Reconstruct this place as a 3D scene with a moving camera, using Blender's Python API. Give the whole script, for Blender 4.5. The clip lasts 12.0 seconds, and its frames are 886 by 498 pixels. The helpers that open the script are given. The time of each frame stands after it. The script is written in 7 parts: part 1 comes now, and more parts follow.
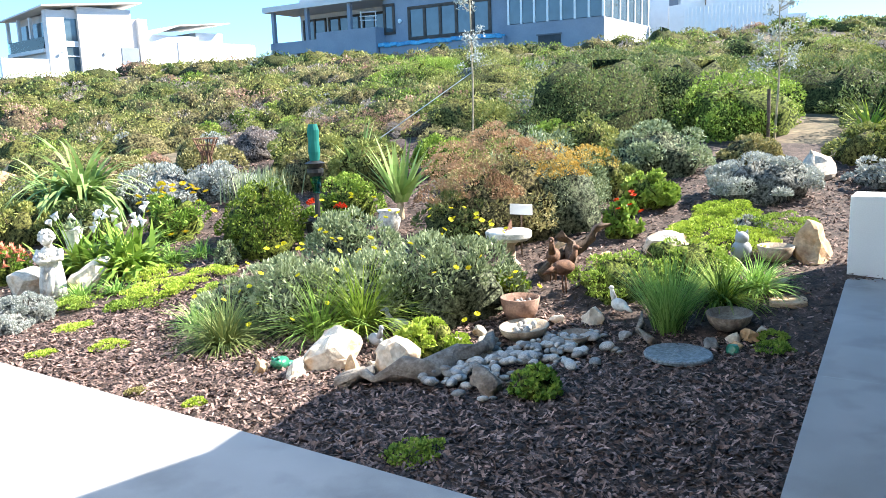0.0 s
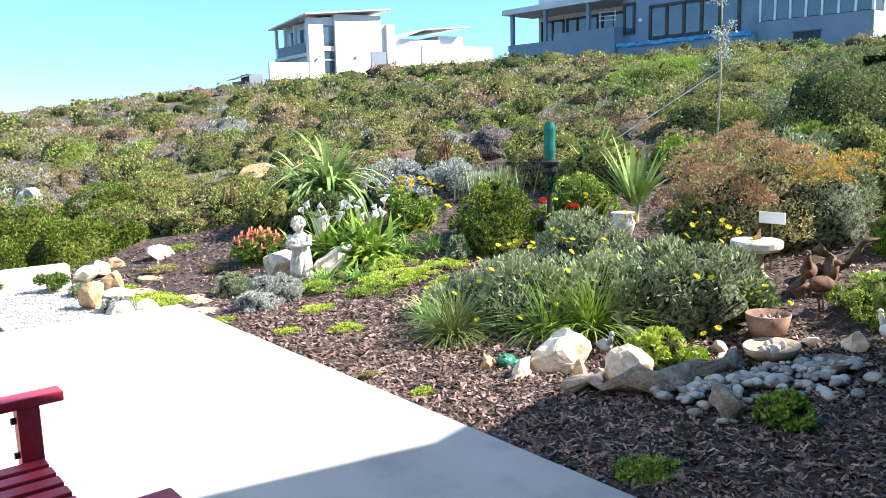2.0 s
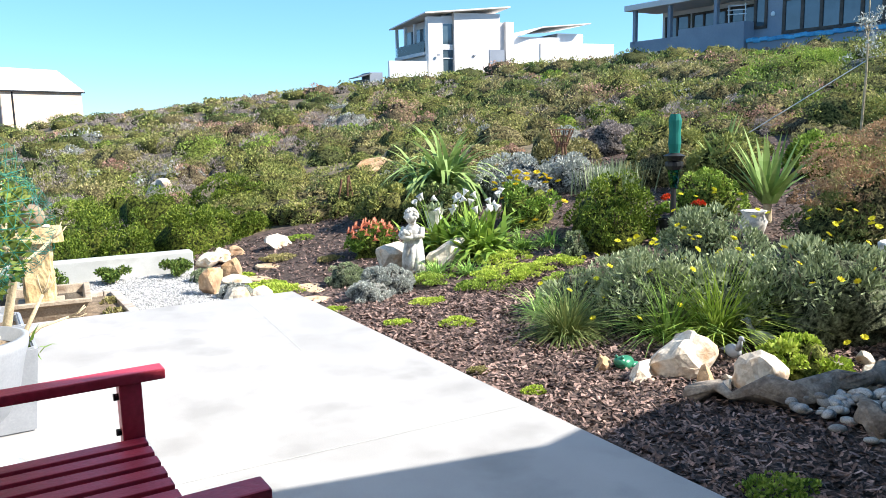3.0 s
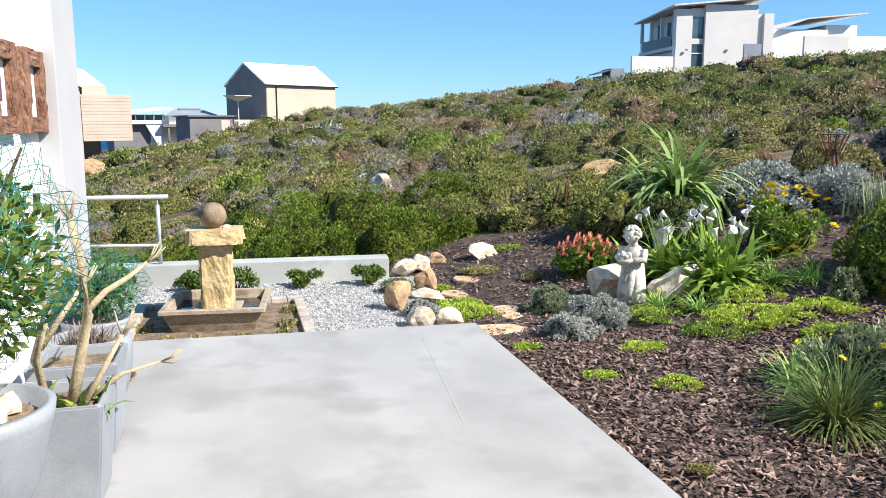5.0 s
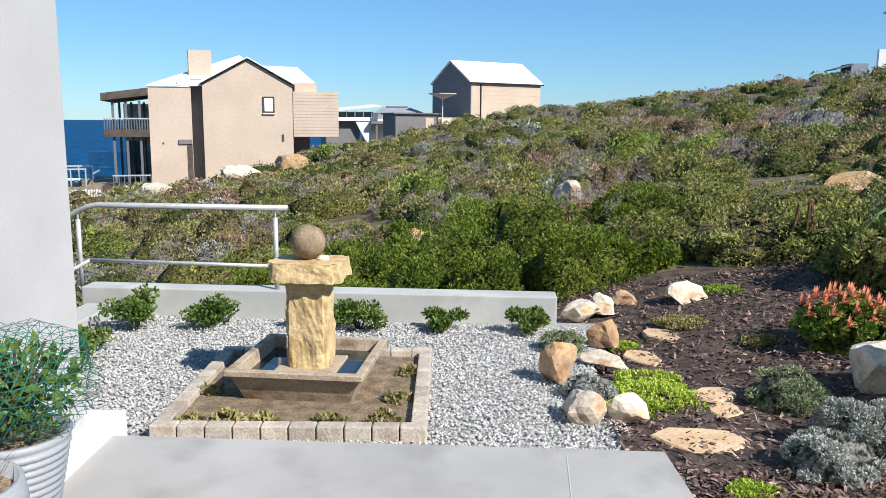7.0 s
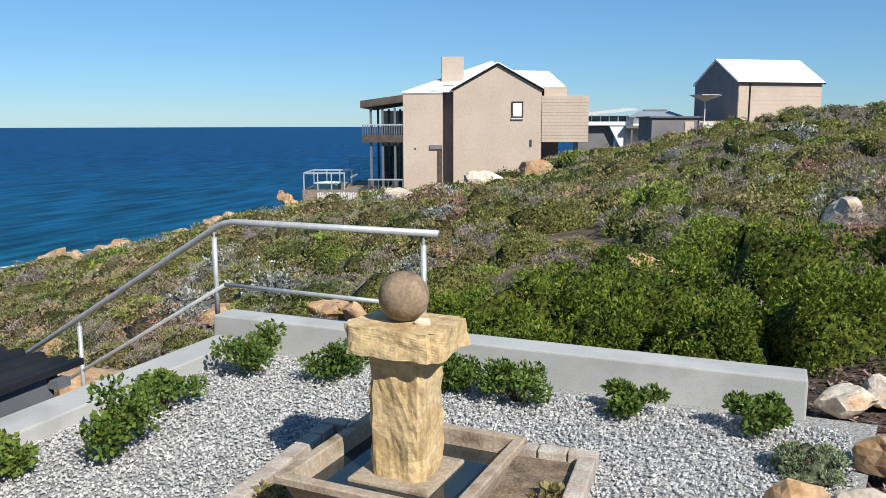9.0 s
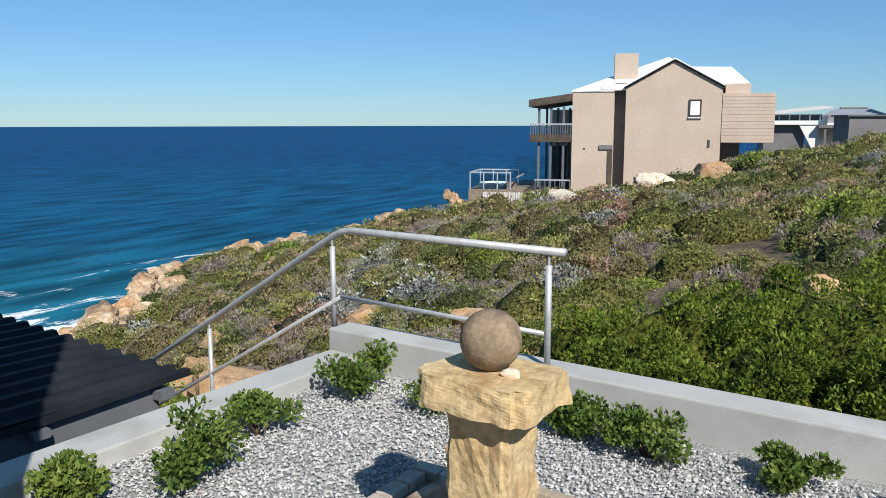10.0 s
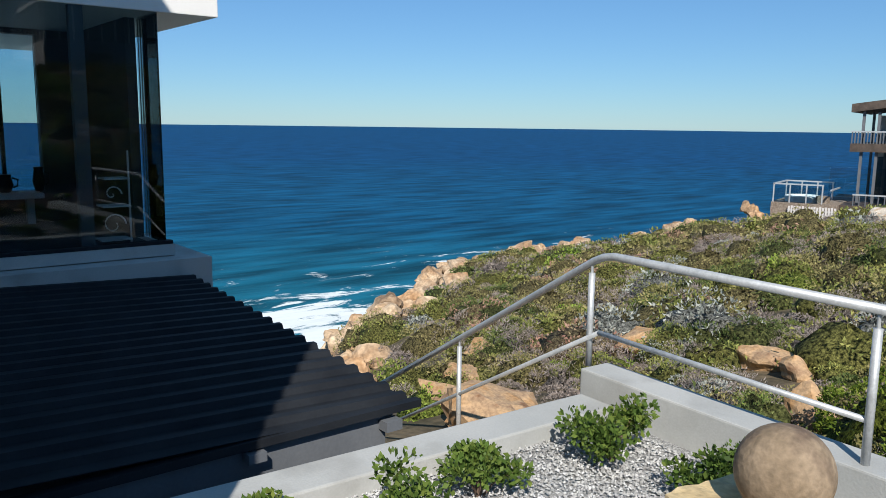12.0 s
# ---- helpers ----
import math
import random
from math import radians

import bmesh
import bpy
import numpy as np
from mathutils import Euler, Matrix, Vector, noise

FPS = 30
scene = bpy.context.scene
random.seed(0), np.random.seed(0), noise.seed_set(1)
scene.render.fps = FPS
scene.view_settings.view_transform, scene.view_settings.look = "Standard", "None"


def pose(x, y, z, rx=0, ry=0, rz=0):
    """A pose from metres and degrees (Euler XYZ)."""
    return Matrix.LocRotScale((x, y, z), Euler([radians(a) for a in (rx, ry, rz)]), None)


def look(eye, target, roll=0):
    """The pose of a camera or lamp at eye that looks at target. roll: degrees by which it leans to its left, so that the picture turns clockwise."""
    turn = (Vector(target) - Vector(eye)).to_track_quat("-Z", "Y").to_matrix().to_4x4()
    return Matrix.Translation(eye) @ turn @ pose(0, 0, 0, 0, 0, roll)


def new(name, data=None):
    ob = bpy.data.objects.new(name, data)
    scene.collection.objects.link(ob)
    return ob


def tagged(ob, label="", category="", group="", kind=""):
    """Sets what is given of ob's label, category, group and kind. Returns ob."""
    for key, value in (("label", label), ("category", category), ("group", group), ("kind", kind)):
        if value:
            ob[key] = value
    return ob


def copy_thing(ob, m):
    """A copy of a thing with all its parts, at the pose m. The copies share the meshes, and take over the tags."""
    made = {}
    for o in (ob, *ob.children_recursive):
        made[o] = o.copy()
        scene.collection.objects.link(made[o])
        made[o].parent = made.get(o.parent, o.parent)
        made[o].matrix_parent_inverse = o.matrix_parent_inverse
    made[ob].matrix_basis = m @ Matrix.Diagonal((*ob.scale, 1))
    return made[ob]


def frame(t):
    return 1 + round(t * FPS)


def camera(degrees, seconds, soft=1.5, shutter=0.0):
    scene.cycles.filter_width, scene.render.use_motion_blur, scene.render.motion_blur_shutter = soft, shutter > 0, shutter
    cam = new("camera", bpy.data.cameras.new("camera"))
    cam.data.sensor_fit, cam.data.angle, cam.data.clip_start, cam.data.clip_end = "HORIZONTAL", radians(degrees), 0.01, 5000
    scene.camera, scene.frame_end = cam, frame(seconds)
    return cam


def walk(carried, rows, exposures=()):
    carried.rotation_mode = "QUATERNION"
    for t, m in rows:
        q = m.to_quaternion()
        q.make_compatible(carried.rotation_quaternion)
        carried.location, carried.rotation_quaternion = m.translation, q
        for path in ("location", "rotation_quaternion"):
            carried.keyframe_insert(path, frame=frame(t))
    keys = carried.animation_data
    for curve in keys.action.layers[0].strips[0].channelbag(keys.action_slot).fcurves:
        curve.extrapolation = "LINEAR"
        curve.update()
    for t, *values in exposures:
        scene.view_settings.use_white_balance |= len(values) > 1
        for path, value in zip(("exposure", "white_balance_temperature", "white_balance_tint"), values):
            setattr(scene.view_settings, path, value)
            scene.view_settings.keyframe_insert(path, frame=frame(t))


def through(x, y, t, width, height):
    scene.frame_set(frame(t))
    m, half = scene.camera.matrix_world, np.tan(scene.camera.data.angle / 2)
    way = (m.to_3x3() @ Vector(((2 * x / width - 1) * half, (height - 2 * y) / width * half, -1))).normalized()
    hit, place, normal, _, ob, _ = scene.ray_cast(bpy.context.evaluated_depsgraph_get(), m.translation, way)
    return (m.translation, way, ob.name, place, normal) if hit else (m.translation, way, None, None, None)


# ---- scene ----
cam = camera(58.4, 12.0, soft=0.6)
PATH = [
    (0, (-2.555, -6.711, 1.559), (-0.924, -5.604, 1.216), -2.0),
    (0.5, (-2.518, -6.622, 1.518), (-0.979, -5.389, 1.189), -1.5),
    (1, (-2.548, -6.643, 1.542), (-1.107, -5.296, 1.212), -1.6),
    (1.5, (-2.502, -6.581, 1.518), (-1.154, -5.139, 1.193), -1.4),
    (2, (-2.487, -6.56, 1.52), (-1.231, -5.038, 1.198), -1.4),
    (2.5, (-2.466, -6.524, 1.512), (-1.309, -4.924, 1.192), -1.3),
    (3, (-2.367, -6.388, 1.433), (-1.342, -4.7, 1.115), -1.2),
    (3.5, (-2.242, -6.244, 1.416), (-1.429, -4.445, 1.1), -1.0),
    (3.7, (-2.184, -6.171, 1.415), (-1.431, -4.346, 1.1), -1.1),
    (5.3, (-1.483, -4.985, 1.447), (-1.081, -3.053, 1.126), -0.1),
    (5.5, (-1.407, -4.778, 1.438), (-1.082, -2.831, 1.116), -0.2),
    (6, (-1.241, -4.239, 1.442), (-1.065, -2.273, 1.121), 0.0),
    (6.5, (-1.078, -3.706, 1.423), (-0.978, -1.734, 1.105), 0.5),
    (6.7, (-1.022, -3.506, 1.425), (-0.965, -1.533, 1.103), 0.5),
    (8.3, (-0.693, -1.948, 1.414), (-0.995, 0.004, 1.098), 0.2),
    (8.5, (-0.646, -1.777, 1.409), (-1.021, 0.162, 1.093), 0.2),
    (9, (-0.574, -1.383, 1.395), (-1.205, 0.489, 1.083), -0.1),
    (9.5, (-0.55, -1.036, 1.429), (-1.376, 0.758, 1.116), -0.0),
    (10, (-0.548, -0.671, 1.419), (-1.564, 1.023, 1.105), -0.1),
    (10.5, (-0.634, -0.397, 1.399), (-1.843, 1.166, 1.087), -0.1),
    (11, (-0.733, -0.199, 1.427), (-2.074, 1.251, 1.115), 0.2),
    (11.5, (-0.858, 0.01, 1.421), (-2.309, 1.351, 1.109), 0.4),
    (12, (-0.957, 0.083, 1.437), (-2.506, 1.311, 1.127), 0.7),
]
walk(cam, [(t, look(eye, target, roll)) for t, eye, target, roll in PATH],
     exposures=[(0, 2.12), (1.5, 1.8), (2.5, 1.5), (3.7, 1.15), (5.5, 0.8), (6.7, 0.62), (8.5, 0.35), (10, 0.2), (12, 0.15)])

# ---------------------------------------------------------------- light
SUN_TO = Vector((0.88, -0.70, 0.94)).normalized()
world = bpy.data.worlds.new("world")
scene.world = world
world.use_nodes = True
wn = world.node_tree.nodes
sky = wn.new("ShaderNodeTexSky")
sky.sky_type = "NISHITA"
sky.sun_disc = False
sky.sun_elevation = math.asin(SUN_TO.z)
sky.sun_rotation = math.atan2(SUN_TO.x, SUN_TO.y)
sky.air_density, sky.dust_density, sky.ozone_density = 1.0, 0.0, 3.0
wn["Background"].inputs["Strength"].default_value = 0.062
tone = wn.new("ShaderNodeMix")
tone.data_type, tone.blend_type = "RGBA", "MULTIPLY"
tone.inputs["Factor"].default_value = 1.0
tone.inputs["B"].default_value = (0.56, 0.80, 1.14, 1)
world.node_tree.links.new(sky.outputs[0], tone.inputs["A"])
haze = wn.new("ShaderNodeMix")
haze.data_type, haze.blend_type = "RGBA", "ADD"
haze.inputs["Factor"].default_value = 1.0
haze.inputs["B"].default_value = (0.55, 1.5, 2.1, 1)
world.node_tree.links.new(tone.outputs["Result"], haze.inputs["A"])
world.node_tree.links.new(haze.outputs["Result"], wn["Background"].inputs["Color"])
sun_data = bpy.data.lights.new("sun", "SUN")
sun_data.energy, sun_data.angle, sun_data.color = 5.0, radians(0.53), (1.0, 0.94, 0.85)
sun = new("sun", sun_data)
sun.matrix_world = look(tuple(SUN_TO * 60), (0, 0, 0))

# ---------------------------------------------------------------- materials


def material(name, a, b, scale=4.0, rough=0.8, metal=0.0, bump=0.2, fine=40.0, grit=0.25, island=0.0, per_object=0.0, spec=0.4, c=None, cscale=1.0):
    """Two base colours mixed by a large pattern, a fine grain, an optional third colour in stains, relief from the grain."""
    m = bpy.data.materials.new(name)
    m.use_nodes = True
    n, l = m.node_tree.nodes, m.node_tree.links
    bs = n["Principled BSDF"]
    co = n.new("ShaderNodeNewGeometry") if not per_object else n.new("ShaderNodeTexCoord")
    pos = co.outputs["Position"] if not per_object else co.outputs["Object"]
    big, small = n.new("ShaderNodeTexNoise"), n.new("ShaderNodeTexNoise")
    for t, s, d in ((big, scale, 5), (small, fine, 4)):
        t.inputs["Scale"].default_value, t.inputs["Detail"].default_value = s, d
        l.new(pos, t.inputs["Vector"])
    ramp = n.new("ShaderNodeValToRGB")
    ramp.color_ramp.elements[0].position, ramp.color_ramp.elements[1].position = 0.36, 0.64
    ramp.color_ramp.elements[0].color, ramp.color_ramp.elements[1].color = (*a, 1), (*b, 1)
    l.new(big.outputs["Fac"], ramp.inputs["Fac"])
    col = ramp.outputs["Color"]
    if c:
        third, mr, mx = n.new("ShaderNodeTexNoise"), n.new("ShaderNodeMapRange"), n.new("ShaderNodeMix")
        third.inputs["Scale"].default_value, third.inputs["Detail"].default_value = cscale, 8
        mr.inputs[1].default_value, mr.inputs[2].default_value = 0.5, 0.68
        mx.data_type = "RGBA"
        l.new(pos, third.inputs["Vector"])
        l.new(third.outputs["Fac"], mr.inputs[0])
        l.new(mr.outputs[0], mx.inputs["Factor"])
        l.new(col, mx.inputs["A"])
        mx.inputs["B"].default_value = (*c, 1)
        col = mx.outputs["Result"]
    hsv, mr2 = n.new("ShaderNodeHueSaturation"), n.new("ShaderNodeMapRange")
    mr2.inputs[3].default_value, mr2.inputs[4].default_value = 1 - grit, 1 + grit
    l.new(small.outputs["Fac"], mr2.inputs[0])
    mr2.inputs[1].default_value, mr2.inputs[2].default_value = 0.3, 0.7
    val = mr2.outputs[0]
    amount = island or per_object
    if amount:
        r = n.new("ShaderNodeObjectInfo") if per_object else n.new("ShaderNodeNewGeometry")
        mr3, mu = n.new("ShaderNodeMapRange"), n.new("ShaderNodeMath")
        mr3.inputs[3].default_value, mr3.inputs[4].default_value = 1 - amount, 1 + amount
        l.new(r.outputs["Random" if per_object else "Random Per Island"], mr3.inputs[0])
        mu.operation = "MULTIPLY"
        l.new(val, mu.inputs[0])
        l.new(mr3.outputs[0], mu.inputs[1])
        val = mu.outputs[0]
    l.new(val, hsv.inputs["Value"])
    l.new(col, hsv.inputs["Color"])
    l.new(hsv.outputs["Color"], bs.inputs["Base Color"])
    bs.inputs["Roughness"].default_value, bs.inputs["Metallic"].default_value = rough, metal
    bs.inputs["Specular IOR Level"].default_value = spec
    if bump:
        bp = n.new("ShaderNodeBump")
        bp.inputs["Strength"].default_value, bp.inputs["Distance"].default_value = bump, 0.01
        l.new(small.outputs["Fac"], bp.inputs["Height"])
        l.new(bp.outputs[0], bs.inputs["Normal"])
    return m


def leaf_material(name, colours, rough=0.6, through=0.2):
    """Leaves: a colour of its own for each leaf, some light passes through."""
    m = bpy.data.materials.new(name)
    m.use_nodes = True
    n, l = m.node_tree.nodes, m.node_tree.links
    bs = n["Principled BSDF"]
    g, ramp = n.new("ShaderNodeNewGeometry"), n.new("ShaderNodeValToRGB")
    noi, mth = n.new("ShaderNodeTexNoise"), n.new("ShaderNodeMath")
    noi.inputs["Scale"].default_value, noi.inputs["Detail"].default_value = 1.3, 3
    l.new(g.outputs["Position"], noi.inputs["Vector"])
    mth.operation = "MULTIPLY_ADD"
    mth.inputs[1].default_value, mth.inputs[2].default_value = 0.46, -0.15
    l.new(g.outputs["Random Per Island"], mth.inputs[0])
    add = n.new("ShaderNodeMath")
    l.new(mth.outputs[0], add.inputs[0])
    sc = n.new("ShaderNodeMath")
    sc.operation, sc.inputs[1].default_value = "MULTIPLY", 0.9
    l.new(noi.outputs["Fac"], sc.inputs[0])
    l.new(sc.outputs[0], add.inputs[1])
    l.new(add.outputs[0], ramp.inputs["Fac"])
    el = ramp.color_ramp.elements
    while len(el) < len(colours):
        el.new(0.5)
    for i, c in enumerate(colours):
        el[i].position, el[i].color = 0.15 + 0.7 * i / (len(colours) - 1), (*((0.6 * v for v in c) if i == 0 else (min(0.8, k_ * v) for k_, v in zip((1.36, 1.27, 1.3), c))), 1)
    l.new(ramp.outputs["Color"], bs.inputs["Base Color"])
    bs.inputs["Roughness"].default_value = rough
    bs.inputs["Specular IOR Level"].default_value = 0.12
    if through:
        tr, mx = n.new("ShaderNodeBsdfTranslucent"), n.new("ShaderNodeMixShader")
        l.new(ramp.outputs["Color"], tr.inputs["Color"])
        mx.inputs[0].default_value = through
        l.new(bs.outputs[0], mx.inputs[1])
        l.new(tr.outputs[0], mx.inputs[2])
        l.new(mx.outputs[0], n["Material Output"].inputs["Surface"])
    return m


def glass_material(name, tint, rough=0.0):
    m = bpy.data.materials.new(name)
    m.use_nodes = True
    n, l = m.node_tree.nodes, m.node_tree.links
    tr, gl, mx, fr = (n.new("ShaderNodeBsdf" + k) for k in ("Transparent", "Glossy")), None, n.new("ShaderNodeMixShader"), n.new("ShaderNodeFresnel")
    a, b = tr
    a.inputs["Color"].default_value = (*tint, 1)
    b.inputs["Roughness"].default_value = rough
    fr.inputs["IOR"].default_value = 1.45
    l.new(fr.outputs[0], mx.inputs[0])
    l.new(a.outputs[0], mx.inputs[1])
    l.new(b.outputs[0], mx.inputs[2])
    l.new(mx.outputs[0], n["Material Output"].inputs["Surface"])
    return m


M = dict(
    screed=material("pale_screed", (0.31, 0.303, 0.295), (0.385, 0.377, 0.37), 1.3, 0.7, bump=0.06, fine=160, grit=0.06, c=(0.27, 0.264, 0.256), cscale=2.3),
    white=material("white_plaster", (0.78, 0.78, 0.77), (0.82, 0.82, 0.81), 2.0, 0.85, bump=0.15, fine=90, grit=0.03),
    pier=material("light_grey_pier", (0.42, 0.42, 0.43), (0.46, 0.46, 0.47), 2.0, 0.85, bump=0.1, fine=90, grit=0.03),
    grey=material("pale_grey_plaster", (0.40, 0.41, 0.40), (0.47, 0.475, 0.46), 1.5, 0.85, bump=0.15, fine=80, grit=0.05, c=(0.35, 0.35, 0.335), cscale=2.5),
    mulch=material("bark_mulch_bed", (0.035, 0.024, 0.020), (0.10, 0.068, 0.055), 9, 0.95, bump=0.8, fine=60, grit=0.5),
    chip=material("bark_chips", (0.065, 0.042, 0.036), (0.26, 0.175, 0.148), 14, 0.9, bump=0.3, fine=120, grit=0.3, island=0.85),
    gravelbed=material("gravel_bed", (0.22, 0.22, 0.217), (0.38, 0.38, 0.373), 60, 0.9, bump=0.8, fine=120, grit=0.5),
    gravel=material("grey_gravel", (0.36, 0.36, 0.356), (0.52, 0.52, 0.514), 20, 0.85, bump=0.2, fine=150, grit=0.2, island=0.38),
    soil=material("dry_soil", (0.13, 0.095, 0.065), (0.24, 0.18, 0.12), 10, 0.95, bump=0.8, fine=70, grit=0.4),
    sand=material("yellow_sandstone", (0.47, 0.34, 0.17), (0.60, 0.47, 0.27), 5, 0.9, bump=0.5, fine=45, grit=0.2, per_object=0.05, c=(0.36, 0.23, 0.11), cscale=6),
    ballstone=material("brown_stone", (0.21, 0.155, 0.10), (0.33, 0.25, 0.17), 9, 0.85, bump=0.35, fine=60, grit=0.2, per_object=0.02, c=(0.13, 0.09, 0.065), cscale=8),
    rock=material("cream_rock", (0.50, 0.43, 0.34), (0.66, 0.60, 0.51), 6, 0.9, bump=0.6, fine=35, grit=0.2, per_object=0.15, c=(0.40, 0.24, 0.12), cscale=5),
    orange=material("orange_rock", (0.42, 0.24, 0.11), (0.54, 0.40, 0.26), 4, 0.9, bump=0.6, fine=30, grit=0.25, per_object=0.15, c=(0.24, 0.13, 0.07), cscale=4),
    cliff=material("cliff_rock", (0.42, 0.25, 0.13), (0.55, 0.43, 0.30), 1.0, 0.9, bump=0.8, fine=8, grit=0.3, c=(0.2, 0.13, 0.08), cscale=0.8),
    flag=material("sandstone_flag", (0.50, 0.33, 0.19), (0.60, 0.44, 0.29), 6, 0.9, bump=0.4, fine=50, grit=0.15, per_object=0.1),
    pebble=material("pebbles", (0.20, 0.19, 0.18), (0.44, 0.42, 0.39), 12, 0.6, bump=0.1, fine=90, grit=0.15, per_object=0.5),
    kerb=material("cement_kerb", (0.36, 0.30, 0.25), (0.48, 0.43, 0.37), 8, 0.9, bump=0.5, fine=80, grit=0.2, per_object=0.15),
    basin=material("weathered_basin", (0.32, 0.25, 0.18), (0.47, 0.40, 0.31), 5, 0.85, bump=0.4, fine=60, grit=0.2, c=(0.17, 0.11, 0.07), cscale=5),
    red=material("red_painted_wood", (0.34, 0.024, 0.045), (0.42, 0.04, 0.065), 5, 0.42, bump=0.15, fine=60, grit=0.12, per_object=0.08),
    steel=material("galvanised_steel", (0.46, 0.48, 0.49), (0.56, 0.58, 0.59), 14, 0.42, metal=0.35, bump=0.05, fine=70, grit=0.1),
    dark=material("charcoal_metal", (0.010, 0.012, 0.016), (0.018, 0.021, 0.026), 3, 0.7, metal=0.0, bump=0.05, fine=60, grit=0.1, spec=0.2),
    fascia=material("grey_fascia", (0.11, 0.12, 0.135), (0.135, 0.145, 0.16), 3, 0.7, bump=0.05, fine=60, grit=0.06),
    brown=material("taupe_plaster", (0.49, 0.395, 0.315), (0.54, 0.44, 0.355), 0.5, 0.9, bump=0.1, fine=8, grit=0.06),
    # charcoal walls, also lighter walls with shade put into the colour
    shade=material("charcoal_and_shade_plaster", (0.16, 0.155, 0.16), (0.19, 0.185, 0.19), 1, 0.9, bump=0.1, fine=8, grit=0.06),
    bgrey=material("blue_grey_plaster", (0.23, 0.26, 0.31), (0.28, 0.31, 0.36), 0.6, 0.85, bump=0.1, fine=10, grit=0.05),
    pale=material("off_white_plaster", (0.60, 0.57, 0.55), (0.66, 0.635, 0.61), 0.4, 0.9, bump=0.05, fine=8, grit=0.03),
    roofwhite=material("white_roof_sheet", (0.78, 0.79, 0.80), (0.82, 0.83, 0.84), 0.6, 0.6, bump=0.05, fine=8, grit=0.03),
    window=material("window_glass", (0.045, 0.075, 0.095), (0.075, 0.115, 0.14), 0.8, 0.06, bump=0.0, grit=0.05, spec=0.9),
    pool=material("blue_tarpaulin", (0.05, 0.27, 0.50), (0.10, 0.42, 0.62), 2.5, 0.45, bump=0.2, fine=6, grit=0.1),
    timber=material("dark_timber", (0.06, 0.045, 0.035), (0.10, 0.075, 0.06), 3, 0.7, bump=0.1, fine=20, grit=0.15),
    frame=material("driftwood_frame", (0.14, 0.065, 0.04), (0.27, 0.145, 0.09), 14, 0.75, bump=0.6, fine=50, grit=0.3, per_object=0.05),
    pot=material("grey_glazed_pot", (0.25, 0.27, 0.30), (0.31, 0.33, 0.365), 4, 0.5, bump=0.08, fine=90, grit=0.06),
    terracotta=material("terracotta", (0.17, 0.095, 0.068), (0.28, 0.17, 0.125), 9, 0.85, bump=0.3, fine=60, grit=0.2),
    statue=material("weathered_cast_stone", (0.55, 0.53, 0.48), (0.68, 0.66, 0.61), 9, 0.9, bump=0.3, fine=70, grit=0.12, c=(0.30, 0.28, 0.24), cscale=11),
    bark=material("pale_bark", (0.34, 0.27, 0.17), (0.46, 0.38, 0.25), 18, 0.8, bump=0.4, fine=90, grit=0.2),
    twig=material("dark_twigs", (0.09, 0.06, 0.04), (0.16, 0.11, 0.08), 18, 0.9, bump=0.3, fine=90, grit=0.3),
    driftwood=material("grey_driftwood", (0.17, 0.13, 0.10), (0.30, 0.25, 0.20), 12, 0.9, bump=0.7, fine=50, grit=0.3),
    rust=material("rusty_iron", (0.09, 0.045, 0.028), (0.19, 0.095, 0.055), 18, 0.85, bump=0.4, fine=90, grit=0.3),
    black=material("black_metal", (0.012, 0.013, 0.014), (0.022, 0.023, 0.024), 6, 0.5, bump=0.05, fine=80, grit=0.1),
    mosaic=material("blue_grey_mosaic", (0.12, 0.15, 0.17), (0.26, 0.30, 0.32), 30, 0.5, bump=0.5, fine=90, grit=0.3),
    inner=material("unlit_interior", (0.05, 0.055, 0.06), (0.07, 0.075, 0.08), 2, 0.9, bump=0.0, grit=0.05),
    paper=material("picture_paper", (0.72, 0.71, 0.69), (0.76, 0.75, 0.73), 5, 0.9, bump=0.0, grit=0.03),
    plum=material("plum_print", (0.11, 0.05, 0.09), (0.18, 0.09, 0.13), 40, 0.9, bump=0.0, grit=0.2),
    water=material("pond_water", (0.012, 0.018, 0.022), (0.02, 0.028, 0.03), 3, 0.03, bump=0.0, grit=0.0, spec=0.6),
    yellow=leaf_material("yellow_petals", [(0.80, 0.60, 0.015), (0.85, 0.70, 0.05)]),
    orangef=leaf_material("orange_petals", [(0.78, 0.40, 0.015), (0.82, 0.58, 0.04)]),
    redf=leaf_material("red_petals", [(0.55, 0.02, 0.01), (0.65, 0.08, 0.02)]),
    whitef=leaf_material("white_petals", [(0.72, 0.71, 0.60), (0.80, 0.80, 0.72)]),
    net=leaf_material("green_shade_net", [(0.012, 0.13, 0.11), (0.025, 0.2, 0.16)], through=0.35),
    cyan=glass_material("green_blue_lamp_glass", (0.45, 0.8, 0.78)),
    glass=glass_material("clear_glass", (0.80, 0.88, 0.90)),
    # foliage
    olive=leaf_material("olive_scrub", [(0.075, 0.078, 0.03), (0.205, 0.205, 0.08), (0.335, 0.305, 0.14)]),
    green=leaf_material("green_scrub", [(0.05, 0.078, 0.022), (0.165, 0.20, 0.056), (0.30, 0.315, 0.095)]),
    deep=leaf_material("dark_green_leaves", [(0.051, 0.081, 0.026), (0.09, 0.135, 0.042), (0.175, 0.205, 0.07)]),
    dry=leaf_material("dry_grey_scrub", [(0.088, 0.074, 0.064), (0.224, 0.200, 0.176), (0.327, 0.307, 0.271)], through=0.15),
    rose=leaf_material("reddish_scrub", [(0.209, 0.104, 0.085), (0.340, 0.209, 0.161), (0.322, 0.283, 0.151)]),
